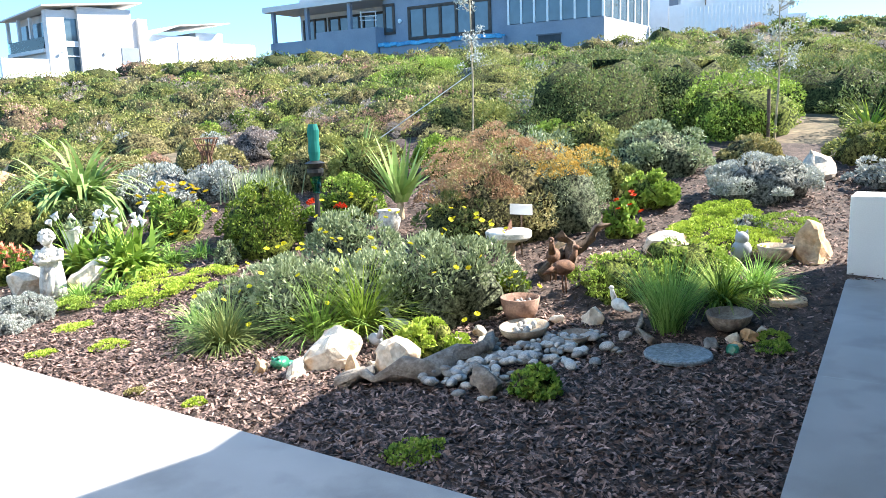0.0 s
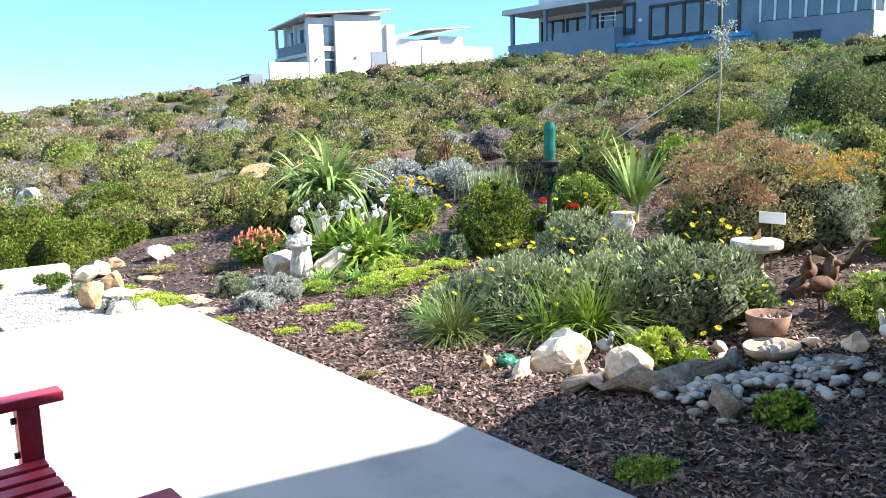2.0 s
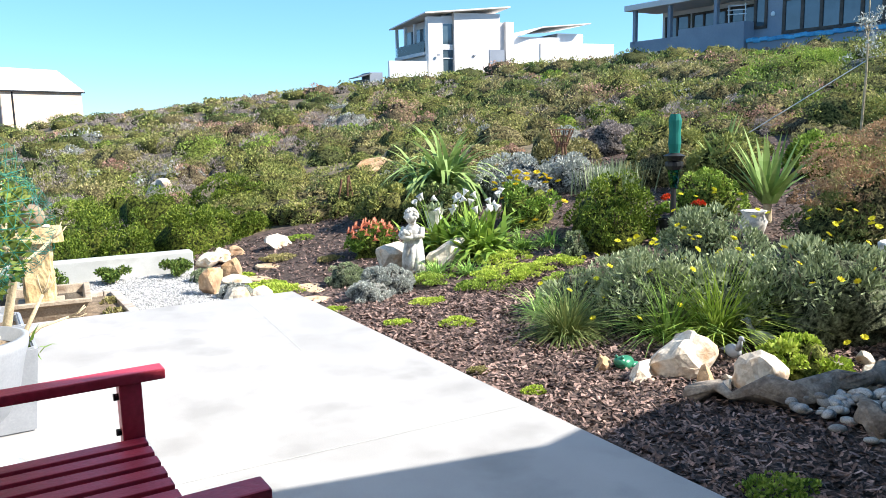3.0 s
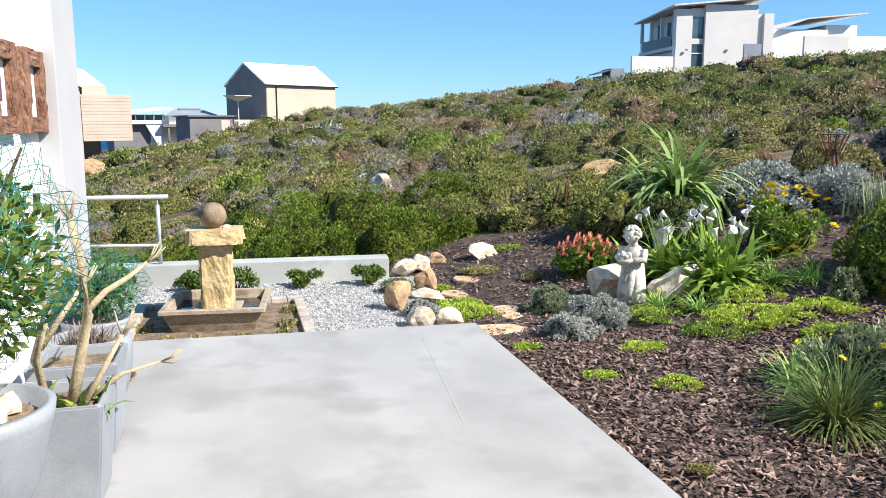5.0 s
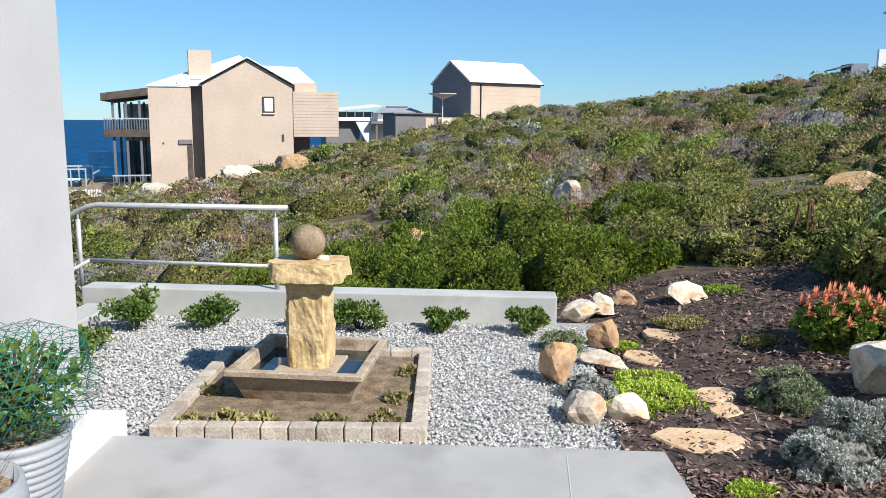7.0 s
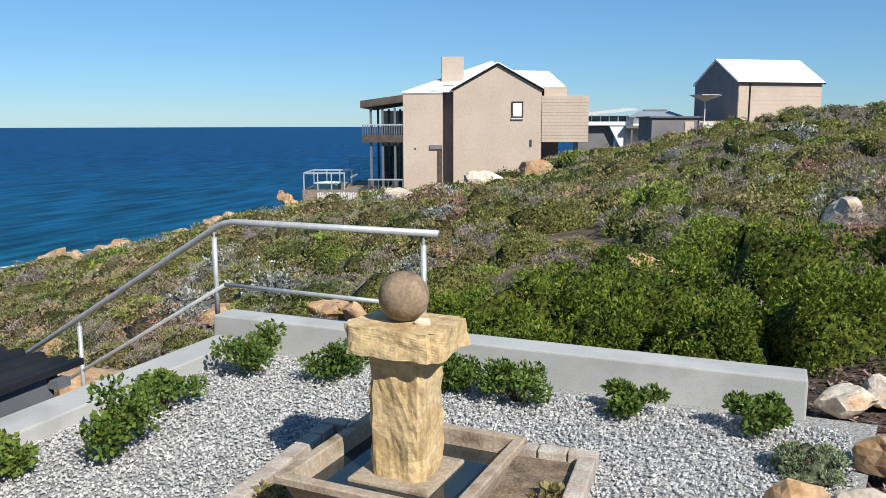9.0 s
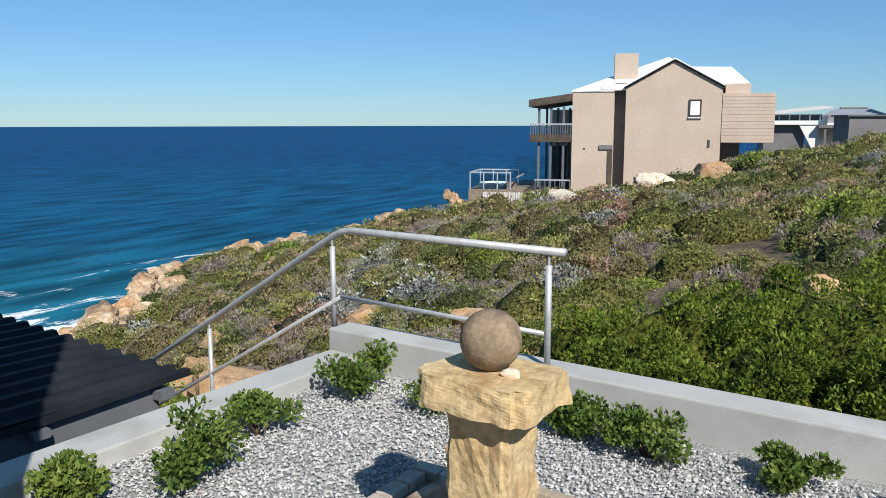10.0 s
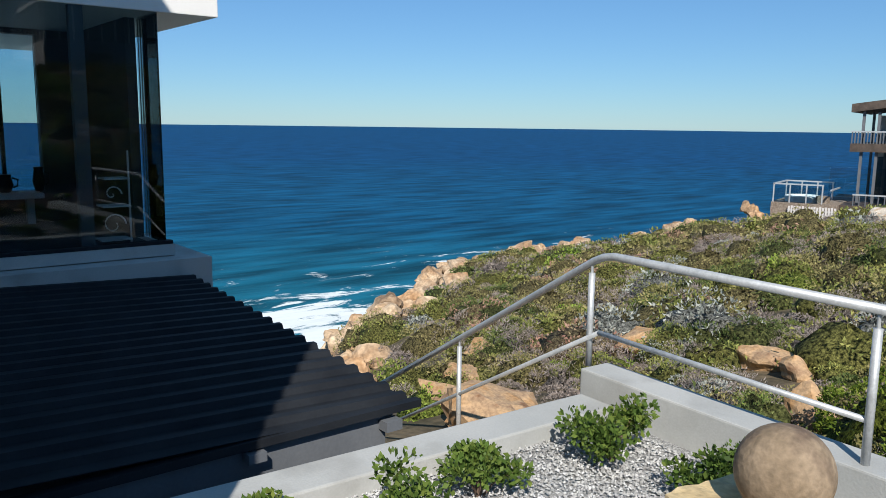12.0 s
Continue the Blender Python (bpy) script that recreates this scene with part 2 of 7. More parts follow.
    lime=leaf_material("lime_groundcover", [(0.150, 0.263, 0.028), (0.302, 0.418, 0.056), (0.368, 0.418, 0.098)]),
    bright=leaf_material("bright_green_leaves", [(0.093, 0.172, 0.021), (0.174, 0.272, 0.044), (0.289, 0.374, 0.076)]),
    vivid=leaf_material("glossy_green_leaves", [(0.063, 0.133, 0.020), (0.143, 0.251, 0.041), (0.269, 0.354, 0.065)], rough=0.4),
    silver=leaf_material("silver_leaves", [(0.171, 0.203, 0.176), (0.288, 0.329, 0.293), (0.396, 0.432, 0.387)], through=0.15),
    sage=leaf_material("grey_green_leaves", [(0.075, 0.115, 0.055), (0.17, 0.225, 0.115), (0.30, 0.36, 0.22)]),
    blade=leaf_material("grass_blades", [(0.086, 0.189, 0.038), (0.188, 0.340, 0.076), (0.340, 0.492, 0.151)]),
    strap=leaf_material("strappy_leaves", [(0.068, 0.142, 0.040), (0.153, 0.246, 0.069), (0.273, 0.378, 0.140)]),
    rusty=leaf_material("russet_heath", [(0.140, 0.080, 0.041), (0.261, 0.159, 0.089), (0.296, 0.233, 0.131)]),
    gold=leaf_material("golden_heath", [(0.232, 0.163, 0.035), (0.408, 0.272, 0.055), (0.432, 0.354, 0.096)]),
    salmon=leaf_material("salmon_new_leaves", [(0.207, 0.047, 0.028), (0.435, 0.140, 0.076), (0.569, 0.304, 0.184)]),
    hedge=leaf_material("hedge_leaves", [(0.037, 0.066, 0.010), (0.078, 0.129, 0.017), (0.193, 0.248, 0.037)]),
    glossy=leaf_material("dark_glossy_leaves", [(0.03, 0.065, 0.014), (0.07, 0.125, 0.025), (0.15, 0.20, 0.045)], rough=0.4),
    frog=material("green_glaze", (0.02, 0.14, 0.08), (0.04, 0.22, 0.13), 20, 0.3, bump=0.1, fine=60, grit=0.2),
    core=material("shaded_twigs", (0.040, 0.046, 0.018), (0.075, 0.08, 0.032), 6, 0.95, bump=0.0, grit=0.3),
)

# close-grown mass of a bush behind its outer leaves, darkened to paint in shade
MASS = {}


def shaded_mass_material(kind):
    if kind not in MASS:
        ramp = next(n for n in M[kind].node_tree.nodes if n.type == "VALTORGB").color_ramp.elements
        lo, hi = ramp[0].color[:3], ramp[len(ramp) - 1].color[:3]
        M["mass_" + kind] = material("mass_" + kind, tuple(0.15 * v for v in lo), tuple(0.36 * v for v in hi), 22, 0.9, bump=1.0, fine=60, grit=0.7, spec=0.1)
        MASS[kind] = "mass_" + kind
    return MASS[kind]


# ---------------------------------------------------------------- helpers


def finish(bm, name, mat, smooth=False):
    me = bpy.data.meshes.new(name)
    bm.normal_update()
    bm.to_mesh(me)
    bm.free()
    me.materials.append(M[mat])
    if smooth:
        me.polygons.foreach_set("use_smooth", [True] * len(me.polygons))
    return me


def part(name, bm, mat, parent, label="", smooth=False):
    me = bm if isinstance(bm, bpy.types.Mesh) else finish(bm, name, mat, smooth)
    ob = new(name, me)
    ob.parent = parent
    return tagged(ob, label)


def thing(name, at, label, category, group="", rz=0, kind=""):
    e = new(name)
    e.empty_display_size = 0.1
    e.matrix_world = pose(*at, 0, 0, rz)
    return tagged(e, label, category, group, kind)


def solid(name, bm, mat, label, category, at=(0, 0, 0), rz=0, group="", kind="", smooth=False):
    ob = new(name, finish(bm, name, mat, smooth))
    ob.matrix_world = pose(*at, 0, 0, rz)
    return tagged(ob, label, category, group, kind)


def box(bm, x0, x1, y0, y1, z0, z1, bevel=0.0, taper=1.0, turn=0.0):
    m = Matrix.Translation(((x0 + x1) / 2, (y0 + y1) / 2, (z0 + z1) / 2)) @ Matrix.Rotation(radians(turn), 4, "Z")
    r = bmesh.ops.create_cube(bm, size=1, matrix=m @ Matrix.Diagonal((x1 - x0, y1 - y0, z1 - z0, 1)))
    vs = r["verts"]
    if taper != 1.0:
        cx, cy, cz = (x0 + x1) / 2, (y0 + y1) / 2, (z0 + z1) / 2
        for v in vs:
            if v.co.z < cz:
                v.co.x, v.co.y = cx + (v.co.x - cx) * taper, cy + (v.co.y - cy) * taper
    if bevel:
        es = {e for v in vs for e in v.link_edges}
        bmesh.ops.bevel(bm, geom=list(es), offset=bevel, segments=2, affect="EDGES", profile=0.6)
    return bm


def rod(bm, p, q, r0, r1=None, seg=10):
    p, q = Vector(p), Vector(q)
    d = q - p
    m = Matrix.Translation((p + q) / 2) @ d.to_track_quat("Z", "Y").to_matrix().to_4x4()
    bmesh.ops.create_cone(bm, cap_ends=True, segments=seg, radius1=r0, radius2=r0 if r1 is None else r1, depth=d.length, matrix=m)
    return bm


def tube(bm, pts, r0, r1, seg=8):
    """A tapered tube along points."""
    pts = [Vector(p) for p in pts]
    rings = []
    for i, p in enumerate(pts):
        d = (pts[min(i + 1, len(pts) - 1)] - pts[max(i - 1, 0)]).normalized()
        q = d.to_track_quat("Z", "Y").to_matrix()
        r = r0 + (r1 - r0) * i / (len(pts) - 1)
        rings.append([bm.verts.new(p + q @ Vector((r * math.cos(a), r * math.sin(a), 0))) for a in (2 * math.pi * k / seg for k in range(seg))])
    for a, b in zip(rings, rings[1:]):
        for k in range(seg):
            bm.faces.new((a[k], a[(k + 1) % seg], b[(k + 1) % seg], b[k]))
    bm.faces.new(rings[0][::-1])
    bm.faces.new(rings[-1])
    return bm


def lathe(bm, profile, seg=28, at=(0, 0, 0), squash=1.0):
    """A turned shape from (radius, height) pairs."""
    rings = []
    for r, z in profile:
        rings.append([bm.verts.new((at[0] + r * math.cos(2 * math.pi * k / seg), at[1] + squash * r * math.sin(2 * math.pi * k / seg), at[2] + z)) for k in range(seg)])
    for a, b in zip(rings, rings[1:]):
        for k in range(seg):
            bm.faces.new((a[k], a[(k + 1) % seg], b[(k + 1) % seg], b[k]))
    bm.faces.new(rings[0][::-1])
    bm.faces.new(rings[-1])
    return bm


def stone(bm, rx, ry, rz, seed, rough=0.25, sub=3, at=(0, 0, 0), cuts=13, flat=True):
    """A broken boulder: a ball, cut by random planes and roughened; its foot is flat."""
    rng = random.Random(seed)
    r = bmesh.ops.create_icosphere(bm, subdivisions=sub, radius=1)
    planes = []
    for _ in range(cuts):
        d = Vector((rng.gauss(0, 1), rng.gauss(0, 1), rng.gauss(0.2, 0.7))).normalized()
        planes.append((d, rng.uniform(0.5, 0.82)))
    off = Vector((rng.uniform(0, 50), rng.uniform(0, 50), rng.uniform(0, 50)))
    for v in r["verts"]:
        p = v.co.copy()
        for d, k in planes:
            over = p.dot(d) - k
            if over > 0:
                p -= d * over * 0.97
        p *= 1 + rough * noise.noise(p * 1.7 + off) + rough * 0.4 * noise.noise(p * 5 + off) + rough * 0.2 * noise.noise(p * 13 + off)
        v.co = (at[0] + p.x * rx, at[1] + p.y * ry, at[2] + (max(p.z, -0.55) if flat else p.z) * rz)
    return bm


def quads(name, V, mat, smooth=False):
    """A mesh of loose quads from an array (n, 4, 3)."""
    V = np.asarray(V, dtype=np.float32)
    n = len(V)
    me = bpy.data.meshes.new(name)
    me.vertices.add(n * 4)
    me.vertices.foreach_set("co", V.reshape(-1))
    me.loops.add(n * 4)
    me.loops.foreach_set("vertex_index", np.arange(n * 4, dtype=np.int32))
    me.polygons.add(n)
    me.polygons.foreach_set("loop_start", np.arange(n, dtype=np.int32) * 4)
    me.update(calc_edges=True)
    me.materials.append(M[mat])
    return me


def tris(name, V, F, mat, smooth=False):
    me = bpy.data.meshes.new(name)
    me.from_pydata(np.asarray(V).tolist(), [], np.asarray(F).tolist())
    me.materials.append(M[mat])
    if smooth:
        me.polygons.foreach_set("use_smooth", [True] * len(me.polygons))
    return me


def leaflets(name, V, mat):
    """A mesh of loose pointed leaves, half of each diamond of an array (n, 4, 3)."""
    T = np.asarray(V, dtype=np.float32)[:, :3]
    n = len(T)
    me = bpy.data.meshes.new(name)
    me.vertices.add(n * 3)
    me.vertices.foreach_set("co", T.reshape(-1))
    me.loops.add(n * 3)
    me.loops.foreach_set("vertex_index", np.arange(n * 3, dtype=np.int32))
    me.polygons.add(n)
    me.polygons.foreach_set("loop_start", np.arange(n, dtype=np.int32) * 3)
    me.update(calc_edges=True)
    me.materials.append(M[mat])
    return me


def unit(a):
    return a / np.maximum(np.linalg.norm(a, axis=1, keepdims=True), 1e-6)


def leaf_cloud(rng, n, c, rad, size, slim=0.5, lumps=7, up=0.35, depth=0.35, low=0.15, lump=0.4):
    """Leaves on many rounded tufts that sit over a dome, with gaps between the tufts; low of 1 fills a loose ball: (n, 4, 3)."""
    d = unit(rng.normal(size=(n, 3)))
    if low >= 1:
        q = d * (1 - depth * rng.random(n) ** 1.6)[:, None]
    else:
        k = int(lumps * 2.4) + 4
        D = unit(rng.normal(size=(k, 3)) + np.array([0, 0, 0.25]))
        D[:, 2] = np.where(D[:, 2] < -low, -D[:, 2], D[:, 2])
        tuft_r = (0.17 + 0.30 * lump * rng.random(k)) * (1.25 if lumps < 8 else 1.0)
        pick = rng.integers(0, k, n)
        d = unit(d + 0.75 * D[pick])
        reach = 0.82 - 0.3 * depth * rng.random(k)
        q = D[pick] * reach[pick][:, None] + d * (tuft_r[pick] * (1 - 0.3 * rng.random(n) ** 2))[:, None]
        q[:, 2] = np.abs(q[:, 2])
    p = np.asarray(c) + q * np.asarray(rad)
    t = unit(d * 0.8 + rng.normal(size=(n, 3)) * 0.55 + np.array([0, 0, up]))
    b = unit(np.cross(t, rng.normal(size=(n, 3))))
    s = size * (0.6 + 0.8 * rng.random(n))[:, None]
    return np.stack([p - t * s * 0.5, p + b * s * slim * 0.5, p + t * s * 0.5, p - b * s * slim * 0.5], axis=1)


def blades(rng, n, c, spread, length, width, droop=0.6, segs=4, lean=0.6, base=0.05):
    """Curved, tapering strap leaves from one root: (n * segs, 4, 3)."""
    a = rng.random(n) * 2 * np.pi
    out = np.stack([np.cos(a), np.sin(a), np.zeros(n)], axis=1)
    side = np.stack([-np.sin(a), np.cos(a), np.zeros(n)], axis=1)
    le = (length * (0.6 + 0.4 * rng.random(n)))[:, None]
    tilt = (lean * rng.random(n) ** 0.7)[:, None]
    root = np.asarray(c) + out * (base * rng.random(n))[:, None] + rng.normal(size=(n, 3)) * np.array([spread, spread, 0])
    quad = []
    prev = None
    for k in range(segs + 1):
        u = k / segs
        ang = tilt + droop * (0.4 + tilt) * u
        q = root + out * (np.sin(ang) * le * u) + np.array([0, 0, 1]) * (np.cos(ang) * le * u)
        w = width * (1 - u ** 1.7) * 0.5 + 0.0008
        row = (q - side * w, q + side * w)
        if prev:
            quad.append(np.stack([prev[0], prev[1], row[1], row[0]], axis=1))
        prev = row
    return np.concatenate(quad)


def dome(rng, c, rad, res=(10, 5), k=0.8):
    """A lumpy dome, the inner mass of a bush: vertices and faces."""
    nu, nv = res
    a, b, d = rng.random(3) * 6.28
    J, I = np.meshgrid(np.arange(nv + 1), np.arange(nu), indexing="ij")
    th, ph = J / nv * math.pi * 0.58 + 0.02, 2 * math.pi * I / nu + 0.4 * (J % 2)
    r = k * (1 + 0.13 * np.sin(3 * ph + a) * np.sin(2 * th) + 0.10 * np.sin(5 * ph + b + 2 * th) + 0.08 * np.sin(4 * th + d) + 0.08 * rng.normal(size=th.shape))
    V = np.stack([c[0] + rad[0] * r * np.sin(th) * np.cos(ph), c[1] + rad[1] * r * np.sin(th) * np.sin(ph), c[2] + rad[2] * r * np.cos(th)], -1).reshape(-1, 3)
    j, i = np.meshgrid(np.arange(nv), np.arange(nu), indexing="ij")
    F = np.stack([j * nu + i, (j + 1) * nu + i, (j + 1) * nu + (i + 1) % nu, j * nu + (i + 1) % nu], -1).reshape(-1, 4)
    return V, F


def dome_mesh(name, list_of, mat):
    V, F, o = [], [], 0
    for v, f in list_of:
        V.append(v)
        F.append(f + o)
        o += len(v)
    return tris(name, np.concatenate(V), np.concatenate(F), mat, True)


def smooth01(a, b, x):
    t = np.clip((x - a) / (b - a), 0, 1)
    return t * t * (3 - 2 * t)


def coast_x(y):
    """Where the slope breaks off into cliffs."""
    y = np.asarray(y, dtype=float)
    return -np.clip(7 + 1.05 * y, 14.5, 45) + 1.3 * np.sin(y * 0.35) + 0.8 * np.sin(y * 0.8 + 1) - 0.1 * np.clip(y - 60, 0, 80)


def ground_z(x, y):
    """The height of the land: a garden shelf, the hill above it, the slope to the cliffs and the sea bed."""
    x, y = np.asarray(x, dtype=float), np.asarray(y, dtype=float)
    s = np.where(x > 0, 0.15 * x, 0.20 * x)
    s = np.where(x > 24, 3.6 + (x - 24) * 0.085, s)
    s = np.where(x > 70, 7.51 + (x - 70) * 0.02, s)
    z = -0.6 + s + 0.033 * np.clip(y, -200, 38) * (1 - 0.6 * smooth01(4, 32, x) * smooth01(0, 12, y)) + 0.5 * smooth01(42, 62, y) * smooth01(15, 30, x) - 0.004 * np.clip(y - 38, 0, 60)
    flat = -0.3 - 0.05 * np.clip(y, 0, 20)
    w = np.clip(1 - np.hypot(np.clip(x - 2.2, 0, None), np.clip(-x, 0, None)) / 2.5, 0, 1) * smooth01(-9, -7, y) * (1 - smooth01(5.5, 8, y))
    z = z * (1 - w) + np.maximum(flat, z) * w
    swell = 0.3 * np.sin(x * 0.13 + 1) * np.cos(y * 0.11) + 0.25 * np.sin(x * 0.31 + y * 0.23)
    z = z + swell * smooth01(9, 25, np.hypot(x - 2, y))
    over = np.clip(coast_x(y) - x, 0, None)
    z = z - 0.7 * smooth01(6, 0, x - coast_x(y))
    return np.maximum(z - 2.2 * over ** 0.8, -18.5)


def gz(x, y):
    return float(ground_z(x, y))

# ---------------------------------------------------------------- land and sea


def axis_steps(lo, hi, near, far, core):
    out, v = [0.0], 0.0
    while v < hi:
        v += near + (far - near) * min(1, max(0, (v - core) / 120))
        out.append(v)
    v = 0.0
    while v > lo:
        v -= near + (far - near) * min(1, max(0, (-v - core) / 120))
        out.append(v)
    return np.array(sorted(out))


gx, gy = axis_steps(-70, 420, 0.45, 8, 14), axis_steps(-160, 420, 0.45, 8, 14)
GX, GY = np.meshgrid(gx, gy)
GZ = ground_z(GX, GY)
nxs, nys = len(gx), len(gy)
idx = np.arange(nxs * nys).reshape(nys, nxs)
GF = np.stack([idx[:-1, :-1], idx[:-1, 1:], idx[1:, 1:], idx[1:, :-1]], axis=-1).reshape(-1, 4)
M["earth"] = material("hillside_earth", (0.075, 0.064, 0.038), (0.17, 0.13, 0.08), 2.2, 0.95, bump=0.8, fine=9, grit=0.4, c=(0.10, 0.065, 0.045), cscale=0.6)
land = new("ground", tris("ground", np.stack([GX, GY, GZ], axis=-1).reshape(-1, 3), GF, "earth", True))
tagged(land, "sandy brown earth of a coastal hillside under low scrub", "ground", kind="structure")
# cliffs and shore rocks get bare stone
land.data.materials.append(M["cliff"])
steep = np.zeros(len(GF), dtype=np.int32)
cx_, cy_, cz_ = (A.reshape(-1)[GF].mean(axis=1) for A in (GX, GY, GZ))
edge_drop = GZ.reshape(-1)[GF].max(axis=1) - GZ.reshape(-1)[GF].min(axis=1)
steep[(cx_ < coast_x(cy_) + 0.6) & (edge_drop > 0.4)] = 1
land.data.polygons.foreach_set("material_index", steep)

m = bpy.data.materials.new("sea_water")
m.use_nodes = True
n_, l_ = m.node_tree.nodes, m.node_tree.links
bs_ = n_["Principled BSDF"]
geo_ = n_.new("ShaderNodeNewGeometry")
sep_ = n_.new("ShaderNodeSeparateXYZ")
l_.new(geo_.outputs["Position"], sep_.inputs[0])
len_ = n_.new("ShaderNodeVectorMath")
len_.operation = "LENGTH"
l_.new(geo_.outputs["Position"], len_.inputs[0])
dr_ = n_.new("ShaderNodeMapRange")
dr_.inputs[1].default_value, dr_.inputs[2].default_value = 60, 420
l_.new(len_.outputs["Value"], dr_.inputs[0])
cr_ = n_.new("ShaderNodeValToRGB")
cr_.color_ramp.elements[0].color = (0.010, 0.115, 0.165, 1)
cr_.color_ramp.elements[1].color = (0.003, 0.050, 0.140, 1)
mid_ = cr_.color_ramp.elements.new(0.22)
mid_.color = (0.004, 0.068, 0.145, 1)
l_.new(dr_.outputs[0], cr_.inputs["Fac"])
wav_, mapg_ = n_.new("ShaderNodeTexNoise"), n_.new("ShaderNodeMapping")
mapg_.inputs["Rotation"].default_value = (0, 0, 0.35)
mapg_.inputs["Scale"].default_value = (1.0, 0.22, 1)
l_.new(geo_.outputs["Position"], mapg_.inputs["Vector"])
l_.new(mapg_.outputs[0], wav_.inputs["Vector"])
wav_.inputs["Scale"].default_value, wav_.inputs["Detail"].default_value = 0.3, 9
var_ = n_.new("ShaderNodeHueSaturation")
vr_ = n_.new("ShaderNodeMapRange")
vr_.inputs[1].default_value, vr_.inputs[2].default_value, vr_.inputs[3].default_value, vr_.inputs[4].default_value = 0.33, 0.67, 0.5, 1.5
l_.new(wav_.outputs["Fac"], vr_.inputs[0])
l_.new(vr_.outputs[0], var_.inputs["Value"])
l_.new(cr_.outputs["Color"], var_.inputs["Color"])
# foam: torn patches that thin out away from the shore
foam_ = n_.new("ShaderNodeTexNoise")
foam_.inputs["Scale"].default_value, foam_.inputs["Detail"].default_value, foam_.inputs["Roughness"].default_value = 0.16, 9, 0.72
foam_.inputs["Distortion"].default_value = 1.2
mapf_ = n_.new("ShaderNodeMapping")
mapf_.inputs["Rotation"].default_value = (0, 0, 0.35)
mapf_.inputs["Scale"].default_value = (1.5, 0.6, 1)
l_.new(geo_.outputs["Position"], mapf_.inputs["Vector"])
l_.new(mapf_.outputs[0], foam_.inputs["Vector"])
fd_ = n_.new("ShaderNodeMapRange")
fd_.inputs[1].default_value, fd_.inputs[2].default_value, fd_.inputs[3].default_value, fd_.inputs[4].default_value = -45, -100, 0.34, 0.70
l_.new(sep_.outputs["X"], fd_.inputs[0])
sub_ = n_.new("ShaderNodeMath")
sub_.operation = "SUBTRACT"
l_.new(foam_.outputs["Fac"], sub_.inputs[0])
l_.new(fd_.outputs[0], sub_.inputs[1])
fm_ = n_.new("ShaderNodeMapRange")
fm_.inputs[1].default_value, fm_.inputs[2].default_value = 0.0, 0.06
l_.new(sub_.outputs[0], fm_.inputs[0])
mixf_ = n_.new("ShaderNodeMix")
mixf_.data_type = "RGBA"
mixf_.inputs["B"].default_value = (0.75, 0.80, 0.80, 1)
l_.new(fm_.outputs[0], mixf_.inputs["Factor"])
l_.new(var_.outputs["Color"], mixf_.inputs["A"])
l_.new(mixf_.outputs["Result"], bs_.inputs["Base Color"])
bs_.inputs["Roughness"].default_value = 0.5
bs_.inputs["Specular IOR Level"].default_value = 0.02
bmp_ = n_.new("ShaderNodeBump")
bmp_.inputs["Strength"].default_value, bmp_.inputs["Distance"].default_value = 0.5, 0.8
l_.new(wav_.outputs["Fac"], bmp_.inputs["Height"])
l_.new(bmp_.outputs[0], bs_.inputs["Normal"])
M["sea"] = m
bm = bmesh.new()
bmesh.ops.create_circle(bm, cap_ends=True, radius=4900, segments=96)
solid("water", bm, "sea", "deep blue open sea with white surf along the rocks", "sea", (0, 0, -16), kind="structure")

# ---------------------------------------------------------------- terrace, walls, gravel court
bm = bmesh.new()
v = [bm.verts.new(p) for p in ((-3.24, -11.9, 0), (9.5, -11.9, 0), (9.5, -5.49, 0), (0.0, -6.19, 0), (0.02, 0.08, 0), (-3.24, 0.25, 0))]
f = bm.faces.new(v)
r = bmesh.ops.extrude_face_region(bm, geom=[f])
bmesh.ops.translate(bm, verts=[e for e in r["geom"] if isinstance(e, bmesh.types.BMVert)], vec=(0, 0, -0.75))
bmesh.ops.recalc_face_normals(bm, faces=bm.faces[:])
bmesh.ops.bevel(bm, geom=[e for e in bm.edges if all(abs(q.co.z) < 0.01 for q in e.verts)], offset=0.008, segments=2, affect="EDGES")
solid("terrace", bm, "screed", "pale sunlit screeded concrete terrace with a sharp edge", "terrace", kind="structure")
bm = bmesh.new()
for p, q in (((-0.42, 0.02), (-0.60, -1.75)), ((0.02, -6.6), (9.4, -6.2)), ((2.2, -6.05), (2.3, -9.4)), ((4.7, -5.86), (4.8, -9.4)), ((-2.5, -3.2), (0.0, -3.3))):
    d = Vector((q[0] - p[0], q[1] - p[1], 0))
    s = Vector((-d.y, d.x, 0)).normalized() * 0.0025
    vs = [bm.verts.new((*(Vector((*p, 0)) + d * u + s * k)[:2], 0.0015)) for u, k in ((0, -1), (1, -1), (1, 1), (0, 1))]
    bm.faces.new(vs)
solid("trim", bm, "grey", "thin grey joints in the terrace screed", "joint", kind="structure")

# house wall with pictures, its projecting end pier, and the storey above
bm = bmesh.new()
box(bm, -3.25, -2.65, -5.2, -0.5, -1.0, 6.2)
solid("wall_west", bm, "white", "sunlit white plastered house wall with a projecting end pier", "wall", kind="structure")
bm = bmesh.new()
box(bm, -3.25, -2.54, -0.5, 0.13, -1.0, 6.2, 0.006)
solid("wall_pier", bm, "pier", "light grey pier at the end of the house wall", "wall", kind="structure")
bm = bmesh.new()
box(bm, -2.75, -2.45, -0.35, 0.36, -0.4, 0.06, 0.006)
solid("wall_plinth", bm, "white", "low white plinth at the foot of the pier", "wall", kind="structure")
bm = bmesh.new()
box(bm, -8.6, -3.26, -12.0, 0.12, -9.0, 6.2)
